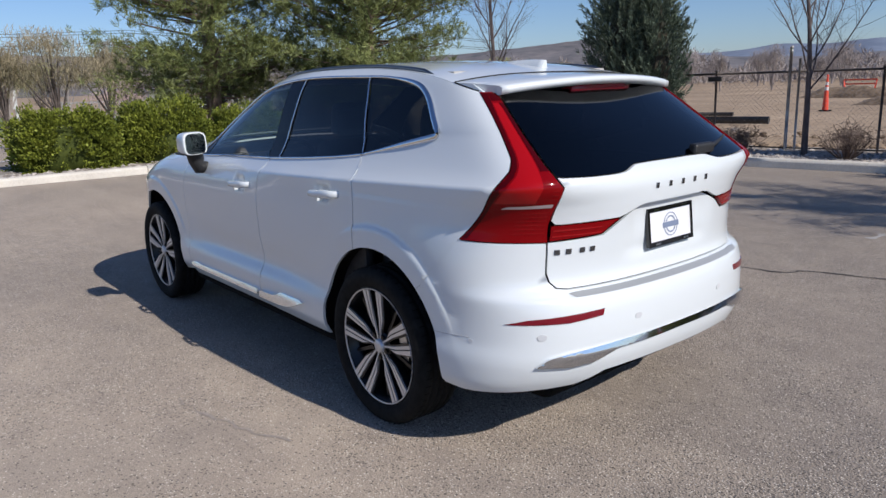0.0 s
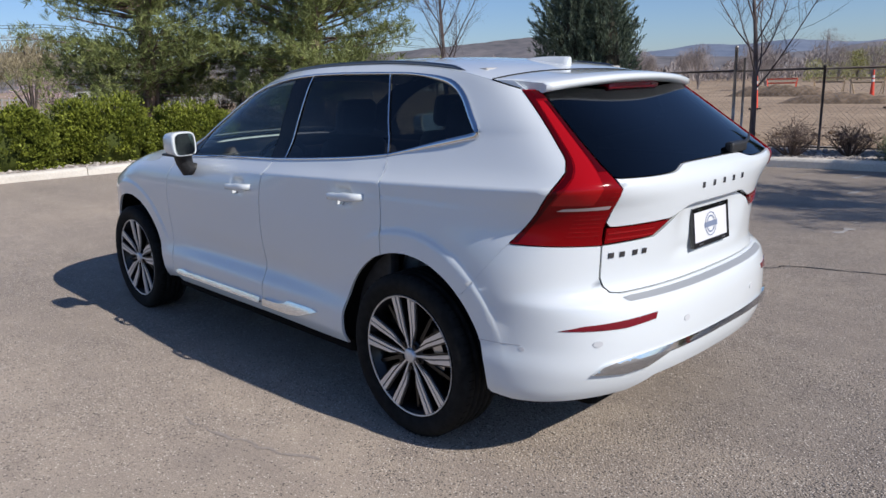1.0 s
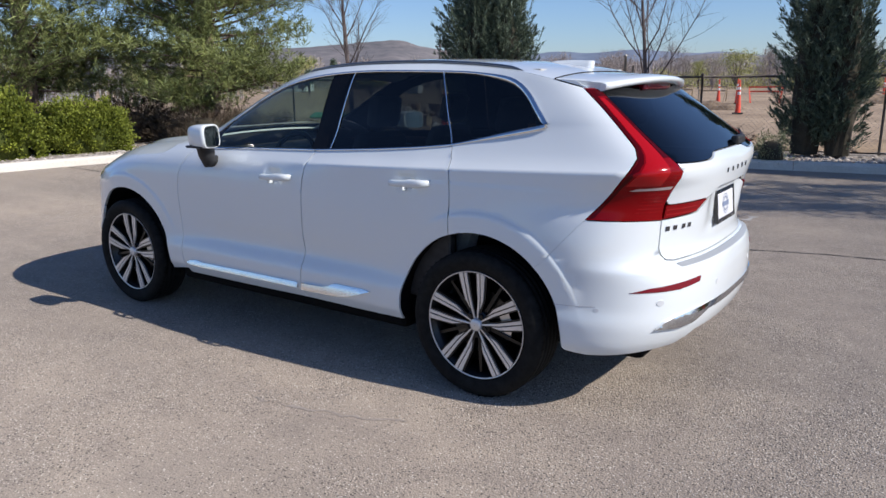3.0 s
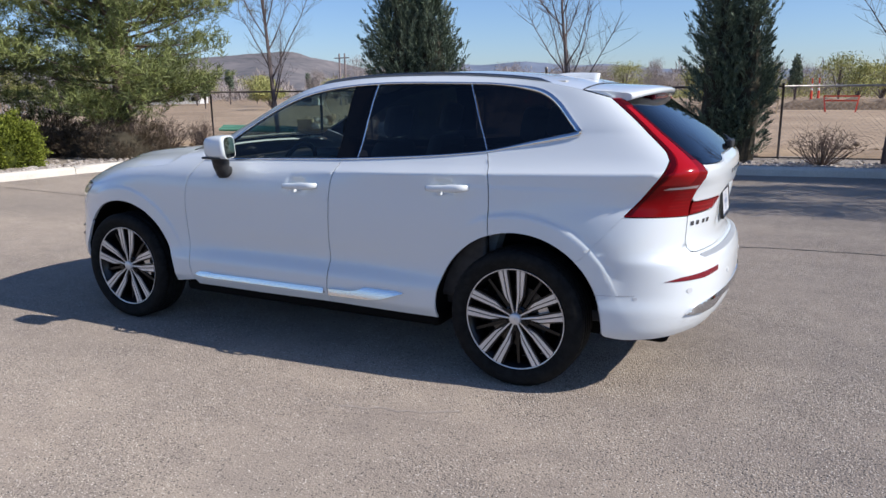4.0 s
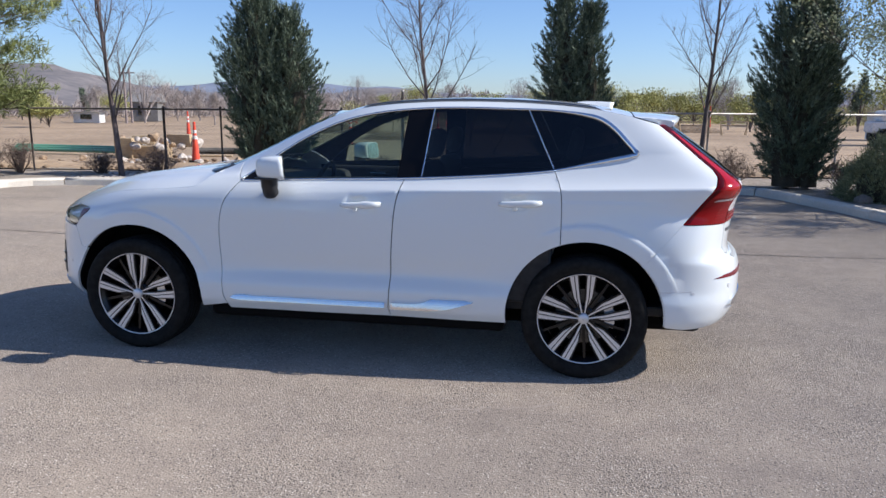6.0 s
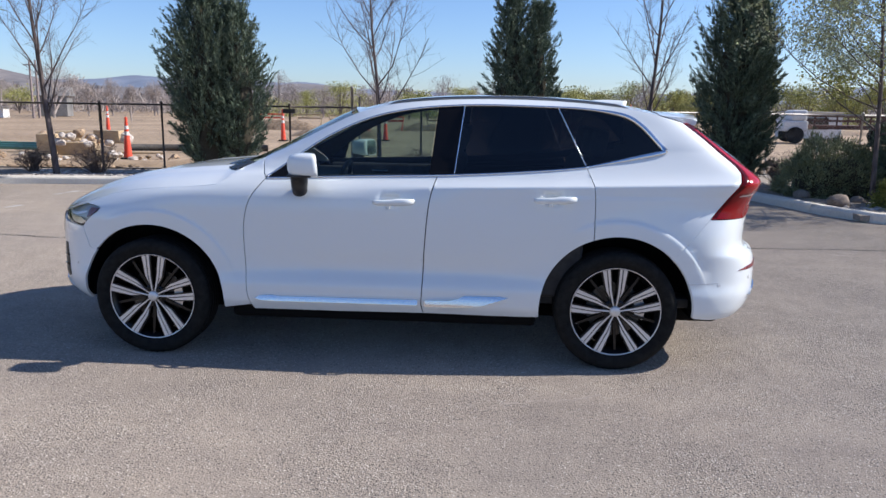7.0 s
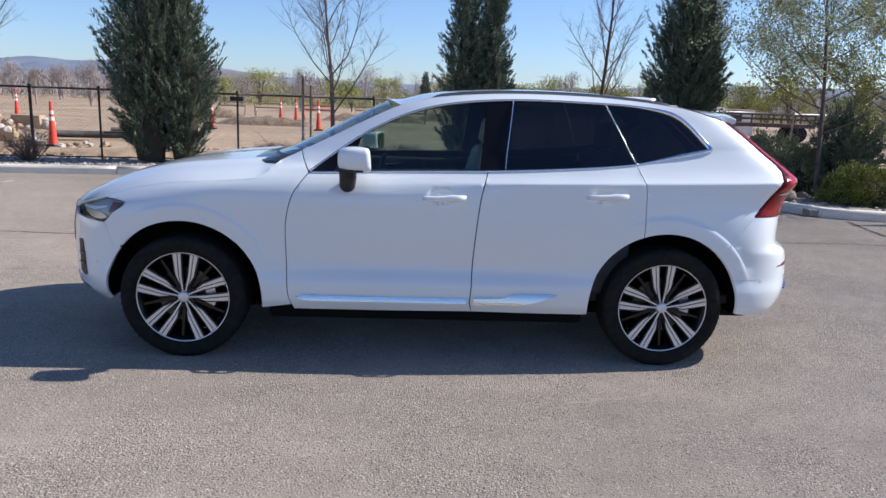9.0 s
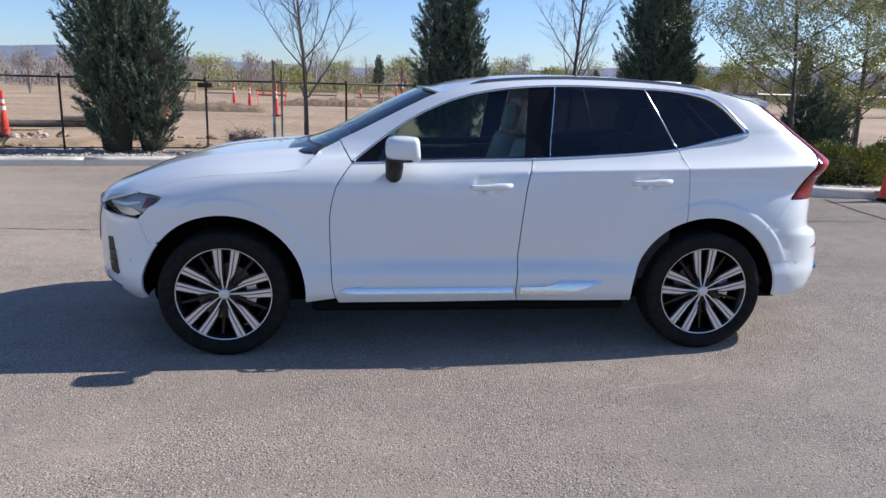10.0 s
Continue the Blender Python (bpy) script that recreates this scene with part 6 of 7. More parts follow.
both("side_strip", panel(strip_r, ledge(0.378, 0.444, 0.004, 0.026), gap=0, depth=0.05, dz=0.006), STRIP, rd, "chrome side strip")

# ---- handles ----
for (hx, z), own in zip(HANDLES, (fd, rd)):
    bm = bmesh.new()
    rows = []
    for i in range(15):
        t = -1 + i / 7
        x = hx + t * 0.128
        out = 0.040 * (1 - abs(t) ** 6) + 0.004
        h = 0.019 * (1 - 0.35 * abs(t) ** 3) * (1.15 if t > 0 else 0.95)
        zz = z + 0.006 * t
        w = half(x, zz)
        rows.append([bm.verts.new(p) for p in [(x, -(w + out - 0.014), zz + h), (x, -(w + out - 0.003), zz + h * 0.7), (x, -(w + out), zz), (x, -(w + out - 0.004), zz - h * 0.8), (x, -(w + out - 0.016), zz - h)]])
    for i in range(14):
        for j in range(5):
            bm.faces.new((rows[i][j], rows[i][(j + 1) % 5], rows[i + 1][(j + 1) % 5], rows[i + 1][j])).smooth = True
    bm.faces.new(rows[0]), bm.faces.new(rows[-1])
    bmesh.ops.recalc_face_normals(bm, faces=bm.faces[:])
    grip = both("handle", bm, WHITE, own)
    bm = bmesh.new()
    tx, tz = hx - 0.030, z - 0.024
    tw = half(tx, tz)
    box(bm, (tx - 0.013, -(tw + 0.030), tz - 0.014), (tx + 0.013, -(tw - 0.004), tz + 0.010), 0.005)
    both("handle_tab", bm, WHITE, own)

# ---- door mirrors ----
for s, own in ((1, fd[0]), (-1, fd[1])):
    bm = bmesh.new()
    # housing: boxy with a rounded nose
    rows = []
    prof = [(0.0, 0.30), (0.02, 0.52), (0.07, 0.72), (0.16, 0.86), (0.32, 0.95), (0.55, 1.0), (0.85, 1.0), (1.0, 0.97)]
    for t, k in prof:
        ring = []
        for j in range(24):
            ang = 2 * math.pi * j / 24
            c, sn = math.cos(ang), math.sin(ang)
            ca, sa = math.copysign(abs(c) ** 0.5, c), math.copysign(abs(sn) ** 0.5, sn)
            x = -1.958 + 0.158 * t + 0.030 * ca * t - 0.006 * sa * t
            ring.append(bm.verts.new((x, s * -(0.987 + 0.084 * k * ca), 1.210 + (0.075 * k if sa > 0 else 0.064 * k) * sa)))
        rows.append(ring)
    for i in range(len(rows) - 1):
        for j in range(24):
            bm.faces.new((rows[i][j], rows[i][(j + 1) % 24], rows[i + 1][(j + 1) % 24], rows[i + 1][j])).smooth = True
    bm.faces.new(rows[0])
    bm.faces.new(rows[-1])
    bmesh.ops.recalc_face_normals(bm, faces=bm.faces[:])
    housing = part("door_mirror", bm, WHITE, own, "white door mirror on a black foot")
    bm = bmesh.new()
    ring = []
    for j in range(24):
        ang = 2 * math.pi * j / 24
        c, sn = math.cos(ang), math.sin(ang)
        ca, sa = math.copysign(abs(c) ** 0.5, c), math.copysign(abs(sn) ** 0.5, sn)
        ring.append(bm.verts.new((-1.797 + 0.028 * ca - 0.0052 * sa, s * -(0.987 + 0.072 * ca), 1.214 + 0.062 * sa)))
    bm.faces.new(ring)
    bmesh.ops.solidify(bm, geom=bm.faces[:], thickness=0.006)
    bmesh.ops.recalc_face_normals(bm, faces=bm.faces[:])
    part("mirror_glass", bm, MIRROR, housing, "mirror glass")
    bm = bmesh.new()
    box(bm, (-1.955, s * -1.064 if s == 1 else 0.925, 1.146), (-1.81, s * -0.925 if s == 1 else 1.064, 1.160), 0.006)
    part("mirror_base", bm, PLASTIC, housing, "black lower edge of the mirror")
    v, f = [], []
    tube_into(v, f, [(-1.905, s * -0.962, 1.155), (-1.905, s * -0.952, 1.10), (-1.908, s * -0.94, 1.062), (-1.91, s * -0.87, 1.052)], [0.052, 0.050, 0.046, 0.034], 12)
    raw("mirror_foot", v, f, PLASTIC, housing, True)

# ---- wheels ----
def wheel_parts():
    w = new("wheel")
    w.parent = car
    bm = bmesh.new()
    prof = [(0.268, -0.088), (0.285, -0.104), (0.318, -0.116), (0.345, -0.112), (0.358, -0.100), (0.3655, -0.085)]
    for g in (-0.055, -0.018, 0.018, 0.055):
        prof += [(0.3672, g - 0.007), (0.360, g - 0.0045), (0.360, g + 0.0045), (0.3672, g + 0.007)]
    prof += [(0.3655, 0.085), (0.358, 0.100), (0.345, 0.112), (0.318, 0.116), (0.285, 0.104), (0.268, 0.088)]
    revolve(bm, prof, 72)
    bmesh.ops.recalc_face_normals(bm, faces=bm.faces[:])
    for f in bm.faces:
        f.smooth = True
    tyre = part("tyre", bm, RUBBER, w, "black low-profile tyre")
    # fine cross grooves at the shoulder
    for i in range(60):
        a = 2 * math.pi * i / 60
        bm = bmesh.new()
        bmesh.ops.create_cube(bm, size=1.0, matrix=Matrix.Rotation(-a, 4, "Y") @ Matrix.Translation((0.3655, -0.080, 0)) @ Matrix.Diagonal((0.0022, 0.030, 0.0035, 1)))
        part("tread_groove", bm, GAPBLACK, tyre)
    bm = bmesh.new()
    revolve(bm, [(0.2635, -0.095), (0.274, -0.099), (0.276, -0.094), (0.268, -0.085), (0.240, -0.05), (0.235, 0.08), (0.268, 0.095)], 64)
    bmesh.ops.recalc_face_normals(bm, faces=bm.faces[:])
    for f in bm.faces:
        f.smooth = True
    rim = part("rim", bm, RIMBLACK, w, "black and diamond-cut alloy rim")
    bm = bmesh.new()
    revolve(bm, [(0.2645, -0.0935), (0.2655, -0.0985), (0.2700, -0.1000), (0.2710, -0.0965)], 96)
    bmesh.ops.recalc_face_normals(bm, faces=bm.faces[:])
    part("rim_edge", bm, RIMCUT, rim)

    def prism(bm, pts, y0, y1):
        """pts: (r, side) outline in the wheel's face; y by radius."""
        a = [bm.verts.new((x, y0(math.hypot(x, z)), z)) for x, z in pts]
        b = [bm.verts.new((x, y1(math.hypot(x, z)), z)) for x, z in pts]
        bm.faces.new(a)
        bm.faces.new(b[::-1])
        for i in range(len(pts)):
            bm.faces.new((a[i], b[i], b[(i + 1) % len(pts)], a[(i + 1) % len(pts)]))
        bmesh.ops.recalc_face_normals(bm, faces=bm.faces[:])

    face = lambda r: -0.082 - 0.017 * smooth01(0.05, 0.26, r)
    for k in range(5):
        base = radians(90 + 72 * k)
        c0, s0 = math.cos(base), math.sin(base)
        for side in (-1, 1):
            def spin(r, o):
                """r along the pair's middle line, o across it."""
                q = math.sqrt(max(r * r - o * o, 0.0)) if r > 0.2 else r
                return q * c0 - o * side * s0, q * s0 + o * side * c0
            # a narrow rib runs to the hub, a broad blade beside it ends in a point
            bm = bmesh.new()
            prism(bm, [spin(r, o) for r, o in ((0.030, 0.004), (0.055, 0.0085), (0.127, 0.0195), (0.2635, 0.0285), (0.2635, 0.0445), (0.127, 0.0320), (0.055, 0.0170), (0.030, 0.0115))], face, lambda r: face(r) + 0.02)
            part("spoke_face", bm, RIMCUT, rim, "polished spoke face")
            bm = bmesh.new()
            prism(bm, [spin(r, o) for r, o in ((0.082, 0.0285), (0.127, 0.0380), (0.2635, 0.0505), (0.2635, 0.0730), (0.127, 0.0510))], lambda r: face(r) - 0.001, lambda r: face(r) + 0.02)
            part("spoke_face", bm, RIMCUT, rim, "polished spoke face")
            bm = bmesh.new()
            prism(bm, [spin(r, o) for r, o in ((0.03, 0.001), (0.127, 0.012), (0.262, 0.020), (0.262, 0.082), (0.127, 0.060), (0.075, 0.034), (0.03, 0.016))], lambda r: face(r) + 0.007, lambda r: face(r) + 0.045)
            part("spoke", bm, RIMBLACK, rim, "black spoke")
        # thin dark strut between the pairs
        mid_a = base + radians(36)
        bm = bmesh.new()
        c, s_ = math.cos(mid_a), math.sin(mid_a)
        prism(bm, [(r * c - o * s_, r * s_ + o * c) for r, o in ((0.04, -0.010), (0.255, -0.007), (0.255, 0.007), (0.04, 0.010))], lambda r: -0.060, lambda r: -0.030)
        part("strut", bm, RIMBLACK, rim)
    bm = bmesh.new()
    revolve(bm, [(0.001, -0.094), (0.026, -0.094), (0.031, -0.090), (0.034, -0.075)], 32)
    bmesh.ops.recalc_face_normals(bm, faces=bm.faces[:])
    for f in bm.faces:
        f.smooth = True
    part("hub_cap", bm, RIMCUT, rim, "silver hub cap")
    bm = bmesh.new()
    revolve(bm, [(0.03, -0.078), (0.055, -0.080), (0.072, -0.070), (0.075, -0.03)], 32)
    bmesh.ops.recalc_face_normals(bm, faces=bm.faces[:])
    part("hub", bm, RIMBLACK, rim)
    for k in range(5):
        a = radians(90 + 36 + 72 * k)
        bm = bmesh.new()
        bmesh.ops.create_cone(bm, cap_ends=True, segments=6, radius1=0.011, radius2=0.011, depth=0.02, matrix=Matrix.Translation((0.054 * math.cos(a), -0.078, 0.054 * math.sin(a))) @ pose(0, 0, 0, 90, 0, 0))
        part("wheel_bolt", bm, RIMBLACK, rim)
    bm = bmesh.new()
    revolve(bm, [(0.07, -0.02), (0.165, -0.02), (0.168, -0.012), (0.165, 0.005), (0.07, 0.005)], 48)
    bmesh.ops.recalc_face_normals(bm, faces=bm.faces[:])
    part("brake_disc", bm, DISC, w, "steel brake disc")
    bm = bmesh.new()
    revolve(bm, [(0.001, 0.03), (0.236, 0.03)], 32)
    bmesh.ops.solidify(bm, geom=bm.faces[:], thickness=0.01)
    part("inner_plate", bm, GAPBLACK, w)
    return w


wheel = wheel_parts()
wheel.matrix_basis = pose(HUB_R, -0.829, HUB_Z + 0.002, 0, -3.5, 0)


def caliper(w, a):
    bm = bmesh.new()
    rows = []
    for i in range(7):
        t = radians(a - 22 + 44 * i / 6)
        rows.append([bm.verts.new((r * math.cos(t), y, r * math.sin(t))) for r, y in ((0.125, -0.05), (0.18, -0.05), (0.185, 0.01), (0.125, 0.01))])
    for i in range(6):
        for j in range(4):
            bm.faces.new((rows[i][j], rows[i][(j + 1) % 4], rows[i + 1][(j + 1) % 4], rows[i + 1][j]))
    bm.faces.new(rows[0]), bm.faces.new(rows[-1])
    bmesh.ops.recalc_face_normals(bm, faces=bm.faces[:])
    return part("brake_caliper", bm, SATIN, w, "grey brake caliper")


caliper(wheel, 0)


copy_thing(wheel, pose(HUB_F, -0.829, HUB_Z + 0.002, 0, 4.8, 0))
copy_thing(wheel, pose(HUB_R, 0.829, HUB_Z + 0.002, 0, 0, 180))
copy_thing(wheel, pose(HUB_F, 0.829, HUB_Z + 0.002, 0, 0, 180))

# ---- cabin ----
bm = bmesh.new()
box(bm, (-2.35, -0.76, 0.36), (0.60, 0.76, 0.42), 0.01)
part("cabin_floor", bm, CABIN, car)
for s in (-1, 1):
    bm = bmesh.new()
    box(bm, (-2.10, s * 0.80 - 0.03, 0.42), (-0.20, s * 0.80 + 0.03, 1.10), 0.02)
    part("door_lining", bm, CABIN, car)
    bm = bmesh.new()
    box(bm, (-1.75, s * 0.75 - 0.025, 1.035), (-1.62, s * 0.75 + 0.025, 1.05), 0.006)
    part("inner_handle", bm, CHROME, car)
bm = bmesh.new()
box(bm, (-2.45, -0.74, 0.80), (-1.90, 0.74, 1.08), 0.06)
part("dashboard", bm, CABIN, car)
wheel_pts = [(-1.78 + 0.06 * math.sin(a), -0.37 + 0.185 * math.cos(a), 1.02 + 0.175 * math.sin(a)) for a in np.linspace(0, 2 * math.pi, 33)]
steer = tube("steering_wheel", wheel_pts, 0.016, CABIN, car)
bm = bmesh.new()
box(bm, (-1.84, -0.44, 0.97), (-1.78, -0.30, 1.05), 0.02)
part("steering_boss", bm, CABIN, car)


def seat_into(x, y, mat, tall=True):
    s = new("seat")
    s.parent = car
    bm = bmesh.new()
    box(bm, (x - 0.28, y - 0.25, 0.42), (x + 0.26, y + 0.25, 0.66), 0.07)
    part("cushion", bm, mat, s)
    bm = bmesh.new()
    box(bm, (-0.06, -0.25, 0.0), (0.07, 0.25, 0.66), 0.055)
    for v in bm.verts:
        v.co.y *= 1 - 0.22 * smooth01(0.3, 0.66, v.co.z)
    bmesh.ops.transform(bm, matrix=pose(x + 0.22, y, 0.60, 0, 17, 0), verts=bm.verts)
    part("backrest", bm, mat, s)
    bm = bmesh.new()
    box(bm, (-0.045, -0.125, 0.0), (0.045, 0.125, 0.19), 0.04)
    bmesh.ops.transform(bm, matrix=pose(x + 0.415, y, 1.255, 0, 12, 0), verts=bm.verts)
    part("head_restraint", bm, mat, s)


seat_into(-1.42, -0.37, SEAT)
seat_into(-1.42, 0.37, SEAT)
for y in (-0.42, 0.02, 0.44):
    seat_into(-0.52, y, SEAT)
bm = bmesh.new()
box(bm, (-1.2, -0.52, 1.565), (0.12, 0.52, 1.578), 0.006)
part("headlining", bm, LINING, car)

# ---- the distance ----
def ridge(name, dist, heights, mat, label, seed, rough=0.12, tilt=0.35):
    """A range of hills at one distance; heights by bearing in degrees."""
    h = table(heights)
    bm = bmesh.new()
    rows = []
    n = 420
    for i in range(n + 1):
        az = -110 + 190 * i / n
        e = h(az)
        top = dist * math.tan(radians(max(e, 0.05)))
        top *= 1 + rough * noise.noise(Vector((az * 0.25, seed, 0))) + rough * 0.4 * noise.noise(Vector((az * 1.1, seed, 4)))
        a = radians(az)
        row = []
        for k in range(7):
            t = k / 6
            d = dist * (1 - tilt * (1 - t))
            bulge = top * t ** 1.3 * (1 + (0.25 * noise.noise(Vector((az * 0.5, t * 4, seed))) if 0 < k < 6 else 0))
            row.append(bm.verts.new((d * math.sin(a), d * math.cos(a), bulge - (3 if k == 0 else 0))))
        rows.append(row)
    for i in range(n):
        for k in range(6):
            bm.faces.new((rows[i][k], rows[i + 1][k], rows[i + 1][k + 1], rows[i][k + 1])).smooth = True
    bmesh.ops.recalc_face_normals(bm, faces=bm.faces[:])
    ob = part(name, bm, mat)
    return tagged(ob, label, "hills", kind="structure")


ridge("hills", 3000, [(-110, 1.8), (-60, 1.7), (-45, 1.9), (-34, 1.6), (-31, 1.5), (-29, 1.6), (-26.4, 1.9), (-24, 1.78), (-21, 2.0), (-16.5, 1.65), (-14.7, 1.72), (-11, 1.35), (0, 1.1), (12, 1.2), (20, 1.55), (25, 1.75), (40, 1.5), (80, 1.5)], HILL, "hills on the horizon with blue-grey haze painted into their colour", 2.0, 0.05)
ridge("brown_hills", 1500, [(-110, 2.4), (-82, 2.8), (-77, 2.6), (-74, 2.55), (-68, 2.0), (-60, 1.8), (-50, 2.1), (-44, 2.5), (-40.5, 2.8), (-38.4, 2.9), (-36.5, 2.45), (-34, 1.9), (-31.5, 1.4), (-28, 1.15), (-24, 1.0), (-19, 1.25), (-15.5, 1.6), (-13, 1.5), (-9, 0.9), (-4, 0.5), (10, 0.4), (80, 0.4)], HILLNEAR, "bare brown hillside beyond the town", 7.0, 0.06)


def far_tree(at, seed, h, w, mat, label, count, leaf, name="far_tree", droop=0.0):
    """A distant tree: forked stem and a ragged crown of several lobes."""
    t = thing(name, at, label, "tree", "trees beyond the site")
    g = np.random.default_rng(seed)
    v, f = [], []
    lobes = []
    for i in range(9):
        a, k = g.uniform(0, 6.28), g.uniform(0.0, 1.0)
        z = h * (0.42 + 0.42 * k)
        r = w * 0.5 * (1.0 - 0.55 * k) * g.uniform(0.3, 1.0)
        lobes.append((r * math.cos(a), r * math.sin(a), z, w * g.uniform(0.16, 0.27), h * g.uniform(0.10, 0.20)))
        tube_into(v, f, [(0, 0, h * 0.12 * g.uniform(0, 1)), (lobes[-1][0] * 0.5, lobes[-1][1] * 0.5, z * 0.7), (lobes[-1][0], lobes[-1][1], z + h * 0.1)], [h * 0.014, h * 0.008, h * 0.003], 4, False)
    tube_into(v, f, [(0, 0, -0.1), (0, 0, h * 0.5), (0, 0, h * 0.95)], [h * 0.022, h * 0.014, h * 0.003], 5, False)
    raw("trunk", v, f, TWIGS if mat is TWIGS else TREEBARK, t)
    pts = []
    for x, y, z, rx, rz in lobes:
        m = count // 9
        d = np.clip(g.normal(0, 0.6, (m, 3)), -1.05, 1.05) * np.array([rx, rx, rz])
        pts.append(d + np.array([x, y, z]))
    pts = np.concatenate(pts)
    leaves("crown", pts, np.tile([0, 0, 1.0 - 1.6 * droop], (len(pts), 1)), leaf, mat, t, seed, 2.6 if leaf > 0.03 else 14.0, 0.6)
    return t


rn = random.Random(77)
# rows of spring-green and bare trees, near to far
for i in range(84):
    az = -64 + 106 * i / 83 + rn.uniform(-0.6, 0.6)
    d = rn.uniform(62, 118)
    h = (1.55 + d * math.tan(radians(rn.uniform(1.1, 2.6)))) * (1.0 if az > -32 else 0.85)
    kind = rn.random()
    if -30 < az < -17:
        # the western part is mostly bare and lower
        h *= 0.8
        kind = 0.6 + kind * 0.34
    x, y = d * math.sin(radians(az)) - 1, d * math.cos(radians(az)) - 5
    if kind < 0.55:
        far_tree((x, y, 0), 300 + i, h * 0.92, h * rn.uniform(0.9, 1.3), WILLOW, "distant tree with a yellow-green spring haze", 3300, 0.069, "far_tree", rn.uniform(0, 0.6))
    elif kind < 0.95:
        far_tree((x, y, 0), 300 + i, h * 1.05, h * rn.uniform(0.6, 0.9), TWIGS, "distant leafless tree with fine grey twigs", 2600, 0.020, "far_tree", -0.3)
    else:
        far_tree((x, y, 0), 300 + i, h * 1.1, h * 0.3, CYPRESS, "distant dark narrow conifer", 2200, 0.09)
for i in range(9):
    x, y = -52 + rn.uniform(-8, 8), -2 + i * 3.4 + rn.uniform(-1, 1)
    far_tree((x, y, 0), 400 + i, rn.uniform(3.6, 5.0), 4.0, TWIGS if i % 3 else WILLOW, "leafless street tree across the road", 3000, 0.018)
far_tree((-42, 10.4, 0), 420, 3.0, 3.2, BLOSSOM, "small ornamental tree in pink blossom", 2400, 0.05, "blossom_tree")
for i, (x, y, h, w) in enumerate(((-36.8, 3.4, 3.9, 3.6), (-36.6, 5.6, 4.7, 4.2), (-36.2, 7.9, 4.2, 3.8), (-37.5, 1.0, 3.6, 3.6))):
    far_tree((x, y, 0), 430 + i, h, w, STREETTWIG, "street tree with a haze of olive buds across the road", 6000, 0.022)
# thin mass of far scrub
g = np.random.default_rng(5)
n = 60000
az = np.radians(g.uniform(-66, 42, n))
d = g.uniform(110, 150, n)
p = np.stack([d * np.sin(az), d * np.cos(az), g.uniform(0, 1, n) ** 1.4 * 2.9 * (1 + 0.3 * np.sin(az * 31) + 0.25 * np.sin(az * 77) + 0.2 * np.sin(az * 190))], 1)
tagged(leaves("far_scrub", p, np.tile([0, 0, 1.0], (n, 1)), 0.13, TWIGS, None, 5, 7.0, 0.5), "grey-brown thicket of far trees", "trees", kind="stuff")
n = 56000
az = np.radians(g.uniform(-19, 40, n))
d = g.uniform(90, 125, n)
p = np.stack([d * np.sin(az), d * np.cos(az), g.uniform(0, 1, n) ** 1.4 * 2.2 * (1 + 0.4 * np.sin(az * 23 + 1) + 0.3 * np.sin(az * 91))], 1)
tagged(leaves("far_thicket", p, np.tile([0, 0, 1.0], (n, 1)), 0.085, WILLOW, None, 6, 2.6, 0.6), "yellow-green thicket of far willows", "trees", kind="stuff")

# ---- across the road, to the west ----
bm = bmesh.new()
vs_ = [bm.verts.new(p) for p in ((-30.0, -60, -0.01), (-17.5, -60, -0.01), (-17.5, 9.5, -0.01), (-30.0, 11.5, -0.01))]
bm.faces.new(vs_)
tagged(part("road", bm, ASPHALT), "grey asphalt road beyond the hedge", "road", kind="structure")
for x in (-29.4, -24.2, -24.5, -18.1):
    bm = bmesh.new()
    vs_ = [bm.verts.new(p) for p in ((x - 0.06, -60, -0.004), (x + 0.06, -60, -0.004), (x + 0.06, 9, -0.004), (x - 0.06, 9, -0.004))]
    bm.faces.new(vs_)
    tagged(part("road_line", bm, CONEWHITE), "worn white line on the road", "road marking", kind="structure")
for x0, x1 in ((-17.4, -12.3), (-62.0, -31.0)):
    bm = bmesh.new()
    box(bm, (x0, -50, -0.05), (x1, 12.5 if x0 < -30 else 8.4, 0.03))
    tagged(part("lawn", bm, GRASS), "strip of pale spring grass beside the road", "grass", kind="structure")
sign = thing("site_sign", (-48.0, 5.0, 0.0), "white board sign on two posts on the grass", "sign")
for y in (-0.75, 0.75):
    bm = bmesh.new()
    box(bm, (-0.07, y - 0.07, 0), (0.07, y + 0.07, 1.9), 0.01)
    part("sign_post", bm, WALLWHITE, sign)
bm = bmesh.new()
box(bm, (0.08, -0.68, 0.8), (0.14, 0.68, 1.8), 0.01)
part("sign_board", bm, WALLWHITE, sign)
rail = thing("picket_fence", (-47.0, 8.0, 0.0), "weathered grey picket fence along the far lots", "fence", kind="structure")
for i in range(70):
    bm = bmesh.new()
    box(bm, (-0.02, i * 0.42, 0), (0.02, i * 0.42 + 0.10, 1.15), 0.0)
    part("picket", bm, GALV, rail)
for z in (0.25, 1.0):
    bm = bmesh.new()
    box(bm, (-0.05, 0, z), (-0.022, 29.4, z + 0.08), 0.0)
    part("fence_rail", bm, GALV, rail)


